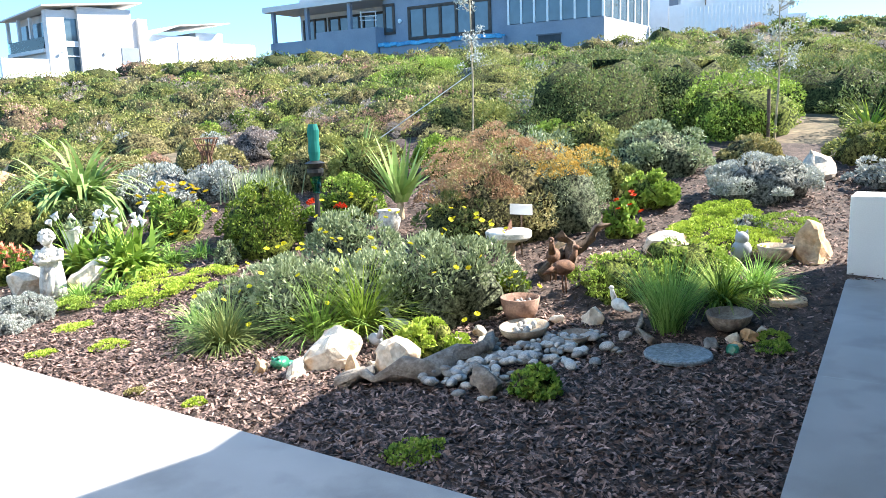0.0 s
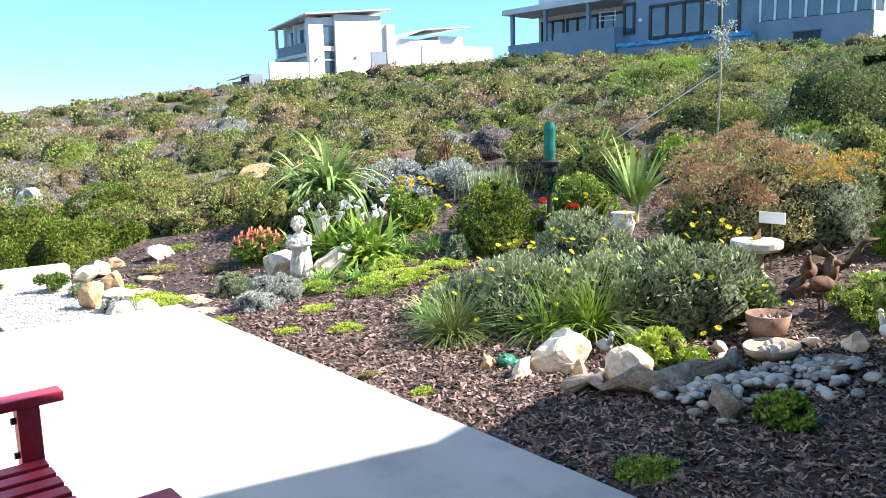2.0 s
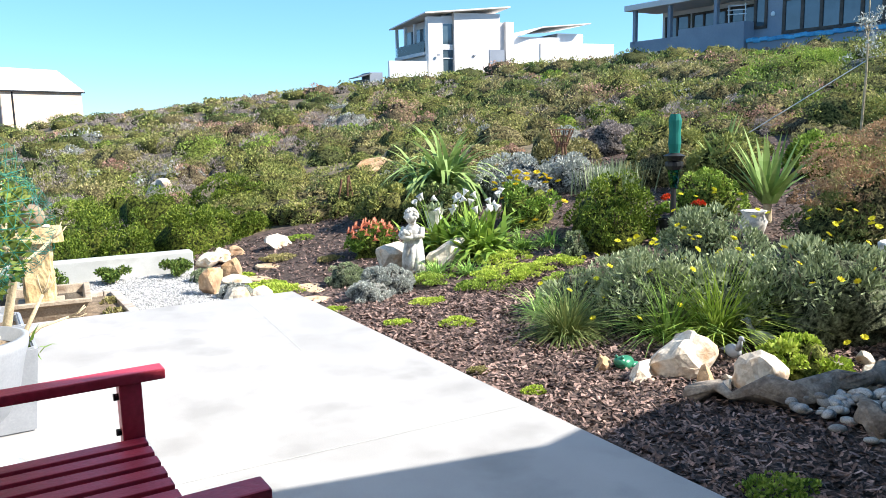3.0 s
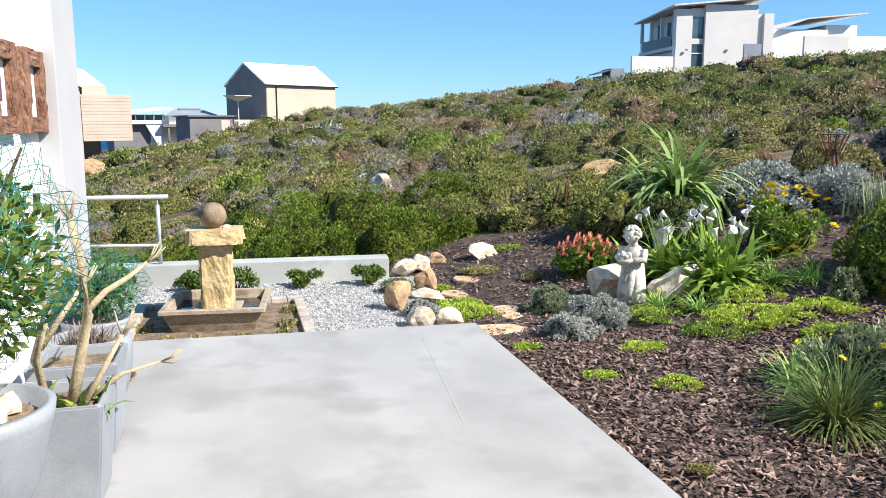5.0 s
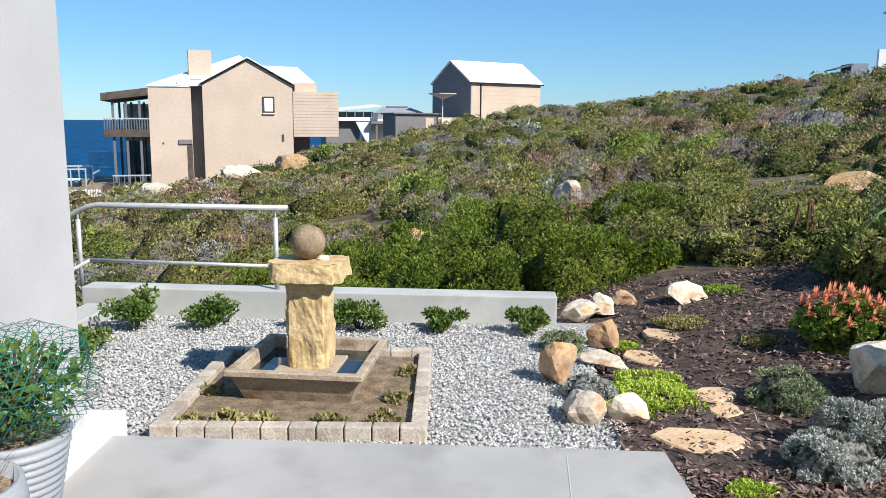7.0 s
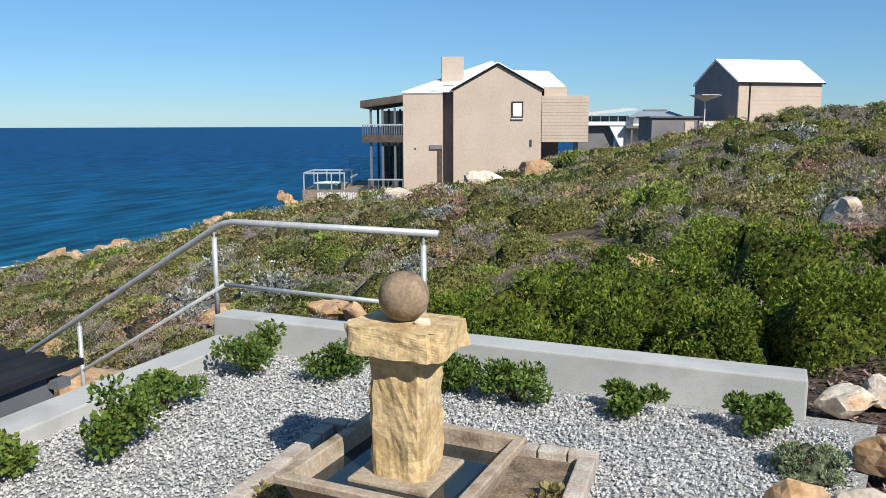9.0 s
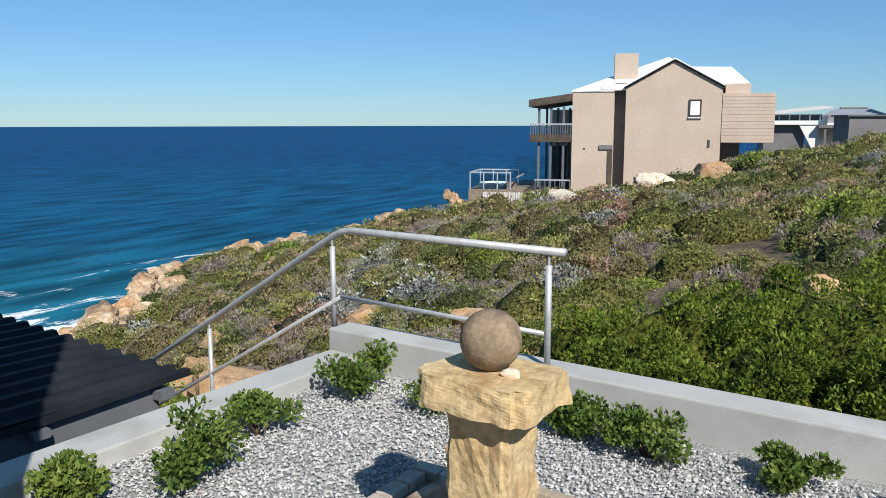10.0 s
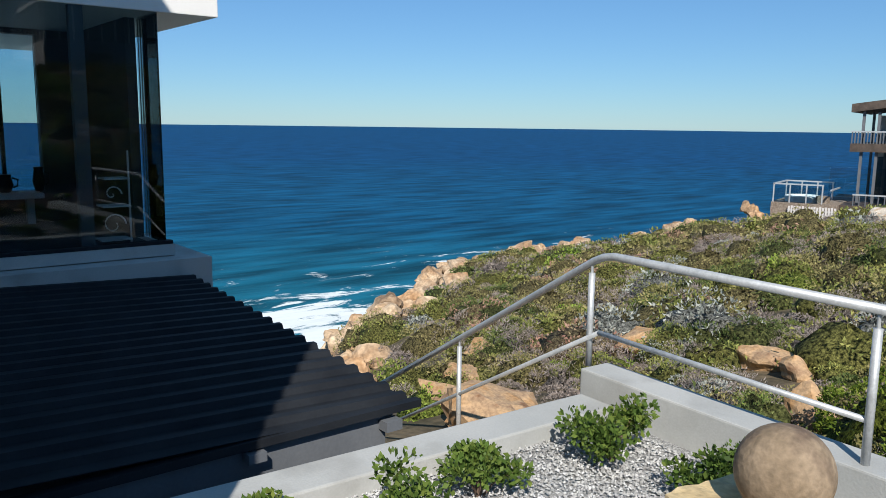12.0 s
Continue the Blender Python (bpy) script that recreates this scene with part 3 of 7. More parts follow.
solid("wall_house", bm, "white", "white plastered body of the house behind the terrace", "wall", kind="structure")
bm = bmesh.new()
box(bm, -3.25, 12.0, -12.3, -12.0, 0.0, 3.0)
solid("wall_south", bm, "white", "white plastered rear wall of the covered terrace", "wall", kind="structure")
bm = bmesh.new()
v = [bm.verts.new((*p, 2.7)) for p in ((-3.25, -11.99), (12, -11.99), (12, -9.6), (7.0, -7.7), (6.1, -6.25), (4.1, -5.58), (2.5, -5.95), (-2.64, -4.84), (-2.64, -5.21), (-3.25, -5.21))]
f = bm.faces.new(v)
r = bmesh.ops.extrude_face_region(bm, geom=[f])
bmesh.ops.translate(bm, verts=[e for e in r["geom"] if isinstance(e, bmesh.types.BMVert)], vec=(0, 0, 0.25))
bmesh.ops.recalc_face_normals(bm, faces=bm.faces[:])
solid("ceiling", bm, "white", "white slab roof over the covered terrace", "roof slab", kind="structure")
bm = bmesh.new()
box(bm, 5.11, 5.5, -6.4, -5.81, -0.3, 0.71, 0.01)
solid("wall_low", bm, "white", "low white plastered garden wall at the path", "wall", kind="structure")

# gravel court: retaining wall at the back, low wall to the side
TURN = -3.9
bm = bmesh.new()
box(bm, -4.30, 0.0, 0.0, 0.25, -2.2, -0.10, 0.012)
wall_back = solid("wall_back", bm, "grey", "low pale grey plastered garden wall behind the gravel", "wall", (0.03, 3.55, 0), TURN, kind="structure")
bm = bmesh.new()
box(bm, -0.28, 0.0, -4.2, 0.0, -3.2, -0.235, 0.012)
solid("wall_side", bm, "grey", "low pale grey plastered wall beside the gravel", "wall", (-3.91, 3.76, 0), -3.4, kind="structure")
bm = bmesh.new()
v = [bm.verts.new((*p, -0.345)) for p in ((-4.25, 0.2), (0.0, 0.02), (0.16, 1.2), (0.1, 2.2), (0.42, 3.6), (-4.0, 3.9))]
bm.faces.new(v)
solid("gravel_bed", bm, "gravelbed", "pale grey crushed gravel court between low walls", "gravel", kind="structure")


def scatter(rng, n, x0, x1, y0, y1, inside):
    p = np.stack([rng.uniform(x0, x1, n), rng.uniform(y0, y1, n)], axis=1)
    return p[inside(p[:, 0], p[:, 1])]


rng = np.random.default_rng(3)


def in_gravel(x, y):
    return (x > -3.93 - (3.74 - y) * 0.06) & (x < 0.12 + 0.1 * np.clip(y - 2.2, 0, 2)) & (y > 0.06 - 0.055 * x - 0.06) & (y < 3.42 - 0.08 * x) & ~((x > -2.56) & (x < -1.06) & (y > 0.95) & (y < 2.48))


P = scatter(rng, 66000, -4.5, 0.4, 0.0, 3.9, in_gravel)
n = len(P)
base = np.array([[1, 0, 0], [0, 1, 0], [-1, 0, 0], [0, -1, 0], [0, 0, 0.9]], dtype=float)
ang, el = rng.random(n) * 6.28, rng.random(n) * 0.9
ca, sa, ce, se = np.cos(ang), np.sin(ang), np.cos(el), np.sin(el)
R = np.stack([np.stack([ca, -sa * ce, sa * se], -1), np.stack([sa, ca * ce, -ca * se], -1), np.stack([0 * ca, se, ce], -1)], axis=1)
S = (0.005 + 0.0085 * rng.random((n, 1, 3)))
V = np.einsum("nij,nkj->nki", R, base[None] * S * (0.8 + 0.4 * rng.random((n, 5, 1)))) + np.concatenate([P, -0.338 + 0.012 * rng.random((n, 1))], axis=1)[:, None, :]
F = np.array([[0, 1, 4], [1, 2, 4], [2, 3, 4], [3, 0, 4], [0, 3, 2], [0, 2, 1]])
FF = (np.arange(n)[:, None, None] * 5 + F[None]).reshape(-1, 3)
tagged(new("gravel", tris("gravel", V.reshape(-1, 3), FF, "gravel")), "loose pale grey crushed gravel stones", "gravel", kind="stuff")

# bark mulch in the bed: a sheet that follows the land, and loose chips on it
mx = np.linspace(0.024, 10.6, 71)
my = np.linspace(-6.5, 5.2, 75)
MX, MY = np.meshgrid(mx, my)
MZ = ground_z(MX, MY) + 0.03 + 0.012 * np.sin(MX * 5 + MY * 3) * np.cos(MY * 4.3)
idx = np.arange(71 * 75).reshape(75, 71)
MF = np.stack([idx[:-1, :-1], idx[:-1, 1:], idx[1:, 1:], idx[1:, :-1]], axis=-1).reshape(-1, 4)
tagged(new("mulch_bed", tris("mulch_bed", np.stack([MX, MY, MZ], -1).reshape(-1, 3), MF, "mulch", True)), "dark brown bark mulch bed beside the terrace", "mulch", kind="structure")
P = np.concatenate([scatter(rng, 54000, 0.0, 9.5, -6.4, 4.9, lambda x, y: (x + 0 * y > 0.01)), scatter(rng, 40000, 0.0, 3.4, -6.3, 0.5, lambda x, y: x > 0.01)])
n = len(P)
a = rng.random(n) * 6.28
le, wi = 0.012 + 0.022 * rng.random(n) ** 1.5, 0.004 + 0.007 * rng.random(n)
t = np.stack([np.cos(a), np.sin(a), rng.normal(size=n) * 0.35], -1)
b = np.stack([-np.sin(a), np.cos(a), rng.normal(size=n) * 0.5], -1)
c = np.concatenate([P, (ground_z(P[:, 0], P[:, 1]) + 0.038 + 0.02 * rng.random(n))[:, None]], axis=1)
t, b = t * le[:, None], b * wi[:, None]
tagged(new("bark_chips", quads("bark_chips", np.stack([c - t - b * 0.6, c + t * 0.8 - b, c + t + b * 0.5, c - t * 0.7 + b], axis=1), "chip")), "loose dark bark chips spread over the bed", "bark chips", kind="stuff")

# ---------------------------------------------------------------- scrub of the hillside
rng = np.random.default_rng(11)
KINDS = ["green", "olive", "deep", "dry", "rose", "silver", "bright", "hedge"]
cores = {k: [] for k in KINDS}
bank = {k: [] for k in KINDS}
HOUSES = [(-19.0, 49.0, 9.0), (-1.5, 76.0, 8.0), (-11.0, 69.0, 8.5), (47.0, 70.0, 12.5), (52.5, 17.5, 6.5), (52.0, 25.0, 7.0), (52.0, 34.0, 7.0), (53.0, 41.0, 7.0), (60.0, 8.0, 6.5), (64.0, -2.0, 7.0), (-23.5, 43.0, 5.0), (-21.5, 40.0, 4.0)]

# bare rock below the railing
BARE = [(-7.4, 5.8, 1.1), (-6.3, 5.0, 0.8), (-8.2, 9.9, 0.7), (-7.3, 8.7, 0.4), (-5.9, 9.0, 0.55), (-5.2, 7.9, 0.4), (-5.3, 8.6, 0.5)]


def plantable(x, y):
    if -9.5 < x < 9 and -12 < y < 4.2:
        return False
    if -4.6 < x < 2.4 and y < 5.2 or x < 1.0 and y < 4.8 and x > -6.5:
        return False
    if x < -4 and y < 4.6 and x > -16:
        return False
    if any(math.hypot(x - bx, y - by) < br for bx, by, br in BARE):
        return False
    return all(math.hypot(x - hx, y - hy) > hr for hx, hy, hr in HOUSES)


def add_bush(kind, x, y, r, h, n, size, slim=0.5):
    z = gz(x, y) - 0.1 * h
    rad = (r * rng.uniform(0.85, 1.2), r * rng.uniform(0.85, 1.2), h)
    bank[kind].append(leaf_cloud(rng, n, (x, y, z), rad, size, 1.75 * slim, lumps=9, low=0.05, lump=0.5))
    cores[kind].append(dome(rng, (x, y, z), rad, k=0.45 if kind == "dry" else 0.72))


def sprinkle(count, d0, d1, r0, r1, n, size):
    for _ in range(count):
        d = math.sqrt(rng.uniform(d0 * d0, d1 * d1))
        az = radians(rng.uniform(-78, 100))
        x, y = d * math.sin(az), d * math.cos(az)
        if not plantable(x, y) or x < float(coast_x(y)) + 1.8:
            continue
        rise = math.degrees(az)
        w = [4.5, 5.0, 2.6, 7.0, 0.9, 0.8, 0.4] if rise < 30 else [5, 4.2, 3.6, 2.8, 0.7, 0.4, 0.8]
        kind = KINDS[rng.choice(7, p=np.array(w) / sum(w))]
        r = rng.uniform(r0, r1)
        h = r * (rng.uniform(0.65, 1.05) if d < 25 else rng.uniform(0.5, 0.78))
        if kind == "dry":
            add_bush(kind, x, y, r * 0.8, h * 0.85, int(n * 1.15), size * 1.15, 0.22)
        else:
            add_bush(kind, x, y, r, h, n, size)


sprinkle(340, 4.5, 14, 0.3, 0.75, 1300, 0.036)
sprinkle(950, 12, 30, 0.4, 1.05, 620, 0.07)
sprinkle(1500, 28, 60, 0.5, 1.3, 230, 0.14)
sprinkle(1500, 58, 118, 0.6, 1.4, 80, 0.3)
sprinkle(520, 6, 34, 0.4, 0.8, 300, 0.06)
# low growth between the rocks below the railing
for _ in range(120):
    x, y = rng.uniform(-10.5, -3.6), rng.uniform(5.4, 11)
    if x < float(coast_x(y)) + 1.5 or min(math.hypot(x - bx, y - by) for bx, by, br in BARE) < 0.45:
        continue
    add_bush(["olive", "green", "bright", "dry"][rng.choice(4)], x, y, rng.uniform(0.22, 0.4), rng.uniform(0.14, 0.26), 420, 0.042, 0.35)
# broad dark bushes under the upper house
for x, y, r, h, k in ((11.6, -0.6, 1.7, 1.6, "deep"), (12.9, -1.9, 1.5, 1.35, "deep"), (10.9, 1.9, 1.0, 0.9, "green"), (13.5, 2.2, 1.4, 1.1, "green"), (14.5, -4.4, 1.5, 1.3, "deep"),
                      (12.5, -6.2, 1.3, 1.25, "deep"), (16.5, 4.2, 1.6, 1.4, "green"), (15.5, -1.5, 1.5, 1.3, "green"), (16.8, -7.5, 1.7, 1.6, "deep"), (18.5, 0.8, 1.6, 1.4, "deep"), (17.5, 7.5, 1.5, 1.3, "bright"),
                      (11.7, -3.3, 1.0, 1.1, "bright"), (9.6, -0.9, 0.55, 0.6, "bright"), (20.5, -3.5, 1.5, 1.2, "green")):
    add_bush(k, x, y, 1.2 * r, (1.1 if x < 13 else 0.8) * h, int(5200 * r), 0.055)
# fresh green bushes just behind the low wall
for x, y, r, h in ((-2.2, 5.9, 0.95, 0.95), (-0.9, 5.8, 0.95, 1.0), (0.2, 6.4, 1.0, 0.95), (-1.6, 7.1, 0.9, 0.9), (-0.2, 7.6, 1.0, 0.9), (-3.3, 6.6, 0.7, 0.75), (1.7, 7.3, 0.9, 0.8), (1.3, 5.7, 0.5, 0.5), (0.7, 5.5, 0.6, 0.72), (-2.9, 5.0, 0.4, 0.5), (0.3, 5.15, 0.6, 0.78), (-0.45, 4.95, 0.58, 0.74), (-1.3, 4.95, 0.55, 0.74), (-2.0, 4.9, 0.45, 0.62)):
    add_bush("hedge", x, y, r, h, int(8000 * r), 0.04, 0.5)
for x, y, r, h in ((2.6, 7.6, 0.9, 0.85), (3.4, 6.4, 0.8, 0.8), (2.9, 5.2, 0.6, 0.6), (4.3, 5.4, 0.7, 0.7), (3.1, 4.2, 0.55, 0.6), (1.9, 6.0, 0.55, 0.5), (2.3, 6.8, 0.6, 0.55), (1.5, 6.8, 0.6, 0.55), (2.3, 5.4, 0.4, 0.4)):
    add_bush("green", x, y, r, h, int(4600 * r), 0.04)
LABEL = dict(green="low green coastal scrub covering the hillside", olive="olive green fynbos scrub covering the hillside", deep="dark green rounded bushes on the hillside", dry="dry grey-brown twiggy scrub on the hillside",
             rose="reddish brown scrub on the hillside", silver="silvery grey scrub on the hillside", bright="fresh bright green bushes on the slope")
LABEL["hedge"] = "dense fresh green bushes behind the low wall"
for k in KINDS:
    if bank[k]:
        tagged(new("scrub", leaflets("scrub", np.concatenate(bank[k]), k)), LABEL[k], "scrub", kind="stuff")
        tagged(new("scrub_mass", dome_mesh("scrub_mass", cores[k], shaded_mass_material(k))), LABEL[k], "scrub", kind="stuff")

# ---------------------------------------------------------------- houses

def slab(parent, name, x0, x1, y0, y1, z0, z1, mat, label="", bevel=0.0):
    return part(name, box(bmesh.new(), x0, x1, y0, y1, z0, z1, bevel), mat, parent, label)


def window_unit(parent, x0, x1, y, z0, z1, out=-1, frame="white", panes=1, t=0.06):
    """A glazed opening on a wall that faces along y: frame bars round it and between the panes."""
    w = part("window", box(bmesh.new(), x0, x1, min(y, y + out * 0.02), max(y, y + out * 0.02), z0, z1), "window", parent)
    ya, yb = sorted((y, y + out * 0.09))
    for k in range(panes + 1):
        xk = x0 + (x1 - x0) * k / panes
        part("mullion", box(bmesh.new(), xk - t / 2, xk + t / 2, ya, yb, z0, z1), frame, w)
    for zz in (z0, z1):
        part("frame_rail", box(bmesh.new(), x0 - t / 2, x1 + t / 2, ya, yb - 0.004, zz - t / 2, zz + t / 2), frame, w)
    return w


def gable(parent, name, x0, x1, y0, y1, z0, eave, apex, mat, axis="y"):
    """Walls of a house with gables at its ends along y (or x)."""
    bm = bmesh.new()
    if axis == "y":
        prof = ((x0, z0), (x1, z0), (x1, eave), ((x0 + x1) / 2, apex), (x0, eave))
        f = bm.faces.new([bm.verts.new((a, y0, c)) for a, c in prof])
        vec = (0, y1 - y0, 0)
    else:
        prof = ((y0, z0), (y1, z0), (y1, eave), ((y0 + y1) / 2, apex), (y0, eave))
        f = bm.faces.new([bm.verts.new((x0, a, c)) for a, c in prof])
        vec = (x1 - x0, 0, 0)
    r = bmesh.ops.extrude_face_region(bm, geom=[f])
    bmesh.ops.translate(bm, verts=[e for e in r["geom"] if isinstance(e, bmesh.types.BMVert)], vec=vec)
    bmesh.ops.recalc_face_normals(bm, faces=bm.faces[:])
    return part(name, bm, mat, parent)


def roof_plane(parent, p, q, r, s, thick, mat, label=""):
    bm = bmesh.new()
    vs = [bm.verts.new(v) for v in (p, q, r, s)]
    up = [bm.verts.new(Vector(v) + Vector((0, 0, thick))) for v in (p, q, r, s)]
    bm.faces.new(vs[::-1])
    bm.faces.new(up)
    for k in range(4):
        bm.faces.new((vs[k], vs[(k + 1) % 4], up[(k + 1) % 4], up[k]))
    bmesh.ops.recalc_face_normals(bm, faces=bm.faces[:])
    return part("roof", bm, mat, parent, label)


# taupe two-storey house with a deck over the sea; local x to its wide front, y away from the terrace
H = thing("house", (-15.46, 45.8, -2.72), "taupe plastered two-storey house with white gabled roofs", "house", rz=17)
gable(H, "wall", -0.31, 5.1, 0, 11, -1.5, 6.22, 7.72, "brown")
roof_plane(H, (-0.42, -0.1, 6.16), (2.395, -0.1, 7.72), (2.395, 11, 7.72), (-0.42, 11, 6.16), 0.12, "roofwhite")
roof_plane(H, (2.395, -0.1, 7.72), (5.21, -0.1, 6.16), (5.21, 11, 6.16), (2.395, 11, 7.72), 0.12, "roofwhite")
for a, b in (((-0.42, 6.15), (2.395, 7.71)), ((5.21, 6.15), (2.395, 7.71))):
    part("bargeboard", rod(bmesh.new(), (a[0], -0.12, a[1]), (b[0], -0.12, b[1]), 0.055, seg=4), "dark", H)
slab(H, "wall", -3.42, -0.98, 0.0, 9, -1.5, 5.92, "brown")
slab(H, "coping", -3.46, -0.96, -0.03, 0.3, 5.924, 5.97, "shade")
# the recess's shade is put into a darker plaster
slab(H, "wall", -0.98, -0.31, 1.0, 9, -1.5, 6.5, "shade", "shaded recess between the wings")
slab(H, "air_unit", -1.75, -1.05, 0.4, 0.9, 5.975, 6.3, "white", "white air-conditioning unit")
slab(H, "wall", 5.1, 7.95, 0.0, 8, 2.98, 5.8, "brown", "boarded upper wing")
for k in range(14):
    slab(H, "weatherboard", 5.12, 7.97, -0.05, -0.005, 3.0 + 0.2 * k, 3.0 + 0.2 * k + 0.188, "brown")
# darker plaster stands in for the shade under the upper wing
slab(H, "wall", 5.1, 6.4, 2.2, 8, -1.0, 2.98, "shade")
slab(H, "wall", 5.3, 6.68, 0.5, 2.5, 5.8, 6.36, "brown")
slab(H, "wall", 5.1, 6.25, 0.1, 2.19, -0.8, 1.8, "pale")
slab(H, "stair", 6.3, 7.6, 1.2, 3.0, 0.4, 2.2, "pale", "pale outdoor stair under the upper wing")
slab(H, "chimney", -1.06, 0.32, 1.6, 2.5, 5.5, 8.28, "brown")
# thin dark skin paints the chimney's unlit side
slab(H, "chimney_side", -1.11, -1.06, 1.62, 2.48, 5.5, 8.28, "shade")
roof_plane(H, (-3.5, 0.4, 5.98), (-0.3, 0.4, 6.05), (2.5, 4.0, 7.9), (2.2, 5.5, 8.22), 0.1, "roofwhite")
roof_plane(H, (5.0, 2.0, 6.3), (6.75, 2.0, 6.36), (5.95, 4.6, 7.45), (3.6, 4.6, 7.5), 0.12, "roofwhite")
window_unit(H, 3.3, 3.94, 0, 4.5, 5.43, -1, "timber")
slab(H, "sill", 3.24, 4.0, -0.12, 0, 4.38, 4.46, "pale")
slab(H, "blind", 3.36, 3.88, -0.045, -0.025, 4.56, 5.37, "white", "white blind behind the window")
slab(H, "window", 4.38, 4.52, -0.03, 0.0, 2.7, 3.14, "window", "narrow slot window")
slab(H, "door", -1.3, -1.0, -0.04, 0.0, 0.0, 2.56, "timber")
slab(H, "door_lintel", -1.78, -1.0, -0.10, 0.0, 2.56, 2.82, "shade")
slab(H, "vent", -2.72, -2.62, -0.03, 0.0, 2.55, 2.65, "timber", "small square vent")
# balconies on the sea side
roof_plane(H, (-6.05, -0.1, 5.08), (-3.42, -0.1, 5.44), (-3.42, 8, 5.44), (-6.05, 8, 5.08), 0.44, "timber", "dark sloping balcony roof")
slab(H, "balcony", -5.98, -3.43, 0.0, 8, 2.98, 3.42, "timber")
slab(H, "deck", -7.4, -3.43, -0.4, 8, -0.9, 0.1, "timber")
for x in (-5.45, -4.72, -3.95):
    for y in (0.3, 4.5):
        slab(H, "column", x - 0.07, x + 0.07, y - 0.07, y + 0.07, 0.1, 5.1, "fascia")
for k in range(17):
    x = -5.92 + k * 0.15
    slab(H, "baluster", x - 0.03, x + 0.03, 0.02, 0.08, 3.42, 4.02, "fascia")
slab(H, "handrail", -5.98, -3.43, 0.0, 0.1, 4.02, 4.1, "steel")
slab(H, "wall", -5.3, -3.5, 5.5, 7.9, 0.1, 5.0, "pale")
slab(H, "window", -5.2, -4.2, 5.42, 5.49, 0.3, 2.6, "window")
slab(H, "glass_screen", -7.3, -3.55, 3.0, 3.04, 0.3, 2.0, "glass", "frameless glass balustrade")
slab(H, "handrail", -5.6, -3.45, -0.35, -0.27, 0.66, 0.74, "steel")
for k in range(8):
    slab(H, "rail_post", -5.58 + 0.3 * k, -5.53 + 0.3 * k, -0.34, -0.28, 0.0, 0.66, "fascia")

D = thing("sun_deck", (H.matrix_world @ Vector((-8.1, -1.0, 0))).to_tuple(), "raised timber sun deck with steel railing and a white spa tub", "deck", rz=17)
slab(D, "platform", -1.5, 1.9, 0.1, 3.6, -1.6, 0.12, "driftwood")
for k in range(17):
    slab(D, "paling", -0.55 + 0.145 * k, -0.45 + 0.145 * k, -0.1, -0.05, -0.85, -0.05 + 0.03 * (k % 2), "pale")
slab(D, "paling_rail", -0.6, 1.95, -0.049, -0.01, -0.3, -0.22, "pale")
for x in (-1.4, -0.55, 0.3, 1.1):
    slab(D, "post", x - 0.035, x + 0.035, 0.12, 0.19, 0.1, 1.1, "steel")
    slab(D, "post", x - 0.035, x + 0.035, 3.4, 3.47, 0.1, 1.1, "steel")
for y in (0.12, 3.4):
    slab(D, "handrail", -1.45, 1.15, y, y + 0.08, 1.1, 1.18, "steel")
    slab(D, "glass_panel", -1.38, 1.08, y + 0.02, y + 0.05, 0.2, 1.0, "glass")
slab(D, "handrail", -1.45, -1.37, 0.12, 3.47, 1.1, 1.18, "steel")
slab(D, "handrail", 1.5, 1.58, 0.0, 3.0, 0.86, 0.94, "steel")
slab(D, "bench", 0.7, 1.3, 0.7, 1.5, 0.12, 0.5, "driftwood")
part("spa_tub", lathe(bmesh.new(), [(0.95, 0.0), (1.0, 0.42), (0.9, 0.46), (0.82, 0.36), (0.02, 0.36)], 20, (-0.1, 1.6, 0)), "white", D, "white round spa tub")
for k in range(6):
    bm = stone(bmesh.new(), 0.42, 0.5, 0.5, 5 + k, 0.3, 2)
    part("bank_stone", bm, "cliff", D, "dark stone of the bank under the deck").location = (-2.75 + 0.25 * k, -0.1 - 0.06 * k, -0.25 - 0.17 * k)

# barn-like house, shade put into one gable's dark plaster; local x along the long lit side
B = thing("house", (1.32, 70.97, 1.4), "taupe barn-like house with a shaded grey gable and a white pitched roof", "house", rz=33)
gable(B, "wall", 0, 8.2, 0, 6.6, -2, 3.4, 5.4, "brown", "x")
gable(B, "end_wall", -0.05, 0.0, 0, 6.6, -2, 3.42, 5.42, "shade", "x")
roof_plane(B, (-0.2, -0.15, 3.35), (8.4, -0.15, 3.35), (8.4, 3.3, 5.42), (-0.2, 3.3, 5.42), 0.15, "roofwhite")
roof_plane(B, (-0.2, 3.3, 5.42), (8.4, 3.3, 5.42), (8.4, 6.75, 3.35), (-0.2, 6.75, 3.35), 0.15, "roofwhite")
slab(B, "gutter", -0.2, 8.4, -0.27, -0.16, 3.3, 3.42, "dark")
slab(B, "downpipe", 1.0, 1.1, -0.12, -0.02, -1.5, 3.3, "dark")
for k in range(11):
    slab(B, "weatherboard", 0.01, 8.18, -0.035, -0.003, -0.6 + 0.36 * k, -0.6 + 0.36 * k + 0.352, "brown")

A = thing("outbuilding", (-2.95, 66.6, 0.85), "low flat-roofed charcoal outbuilding with a washing line", "outbuilding", rz=20)
slab(A, "wall", -2.5, 1.4, 0, 4, -2.5, 1.0, "shade")
slab(A, "wall", 1.4, 4.6, 0.8, 4, -1.6, 0.75, "brown")
slab(A, "roof", -2.7, 1.55, -0.2, 4.2, 1.0, 1.12, "fascia")
slab(A, "door", 0.2, 0.95, -0.05, 0, -1.2, 0.7, "brown")
slab(A, "tank", 1.5, 2.3, -0.6, 0.1, -0.3, 0.6, "white", "white box on the wall")
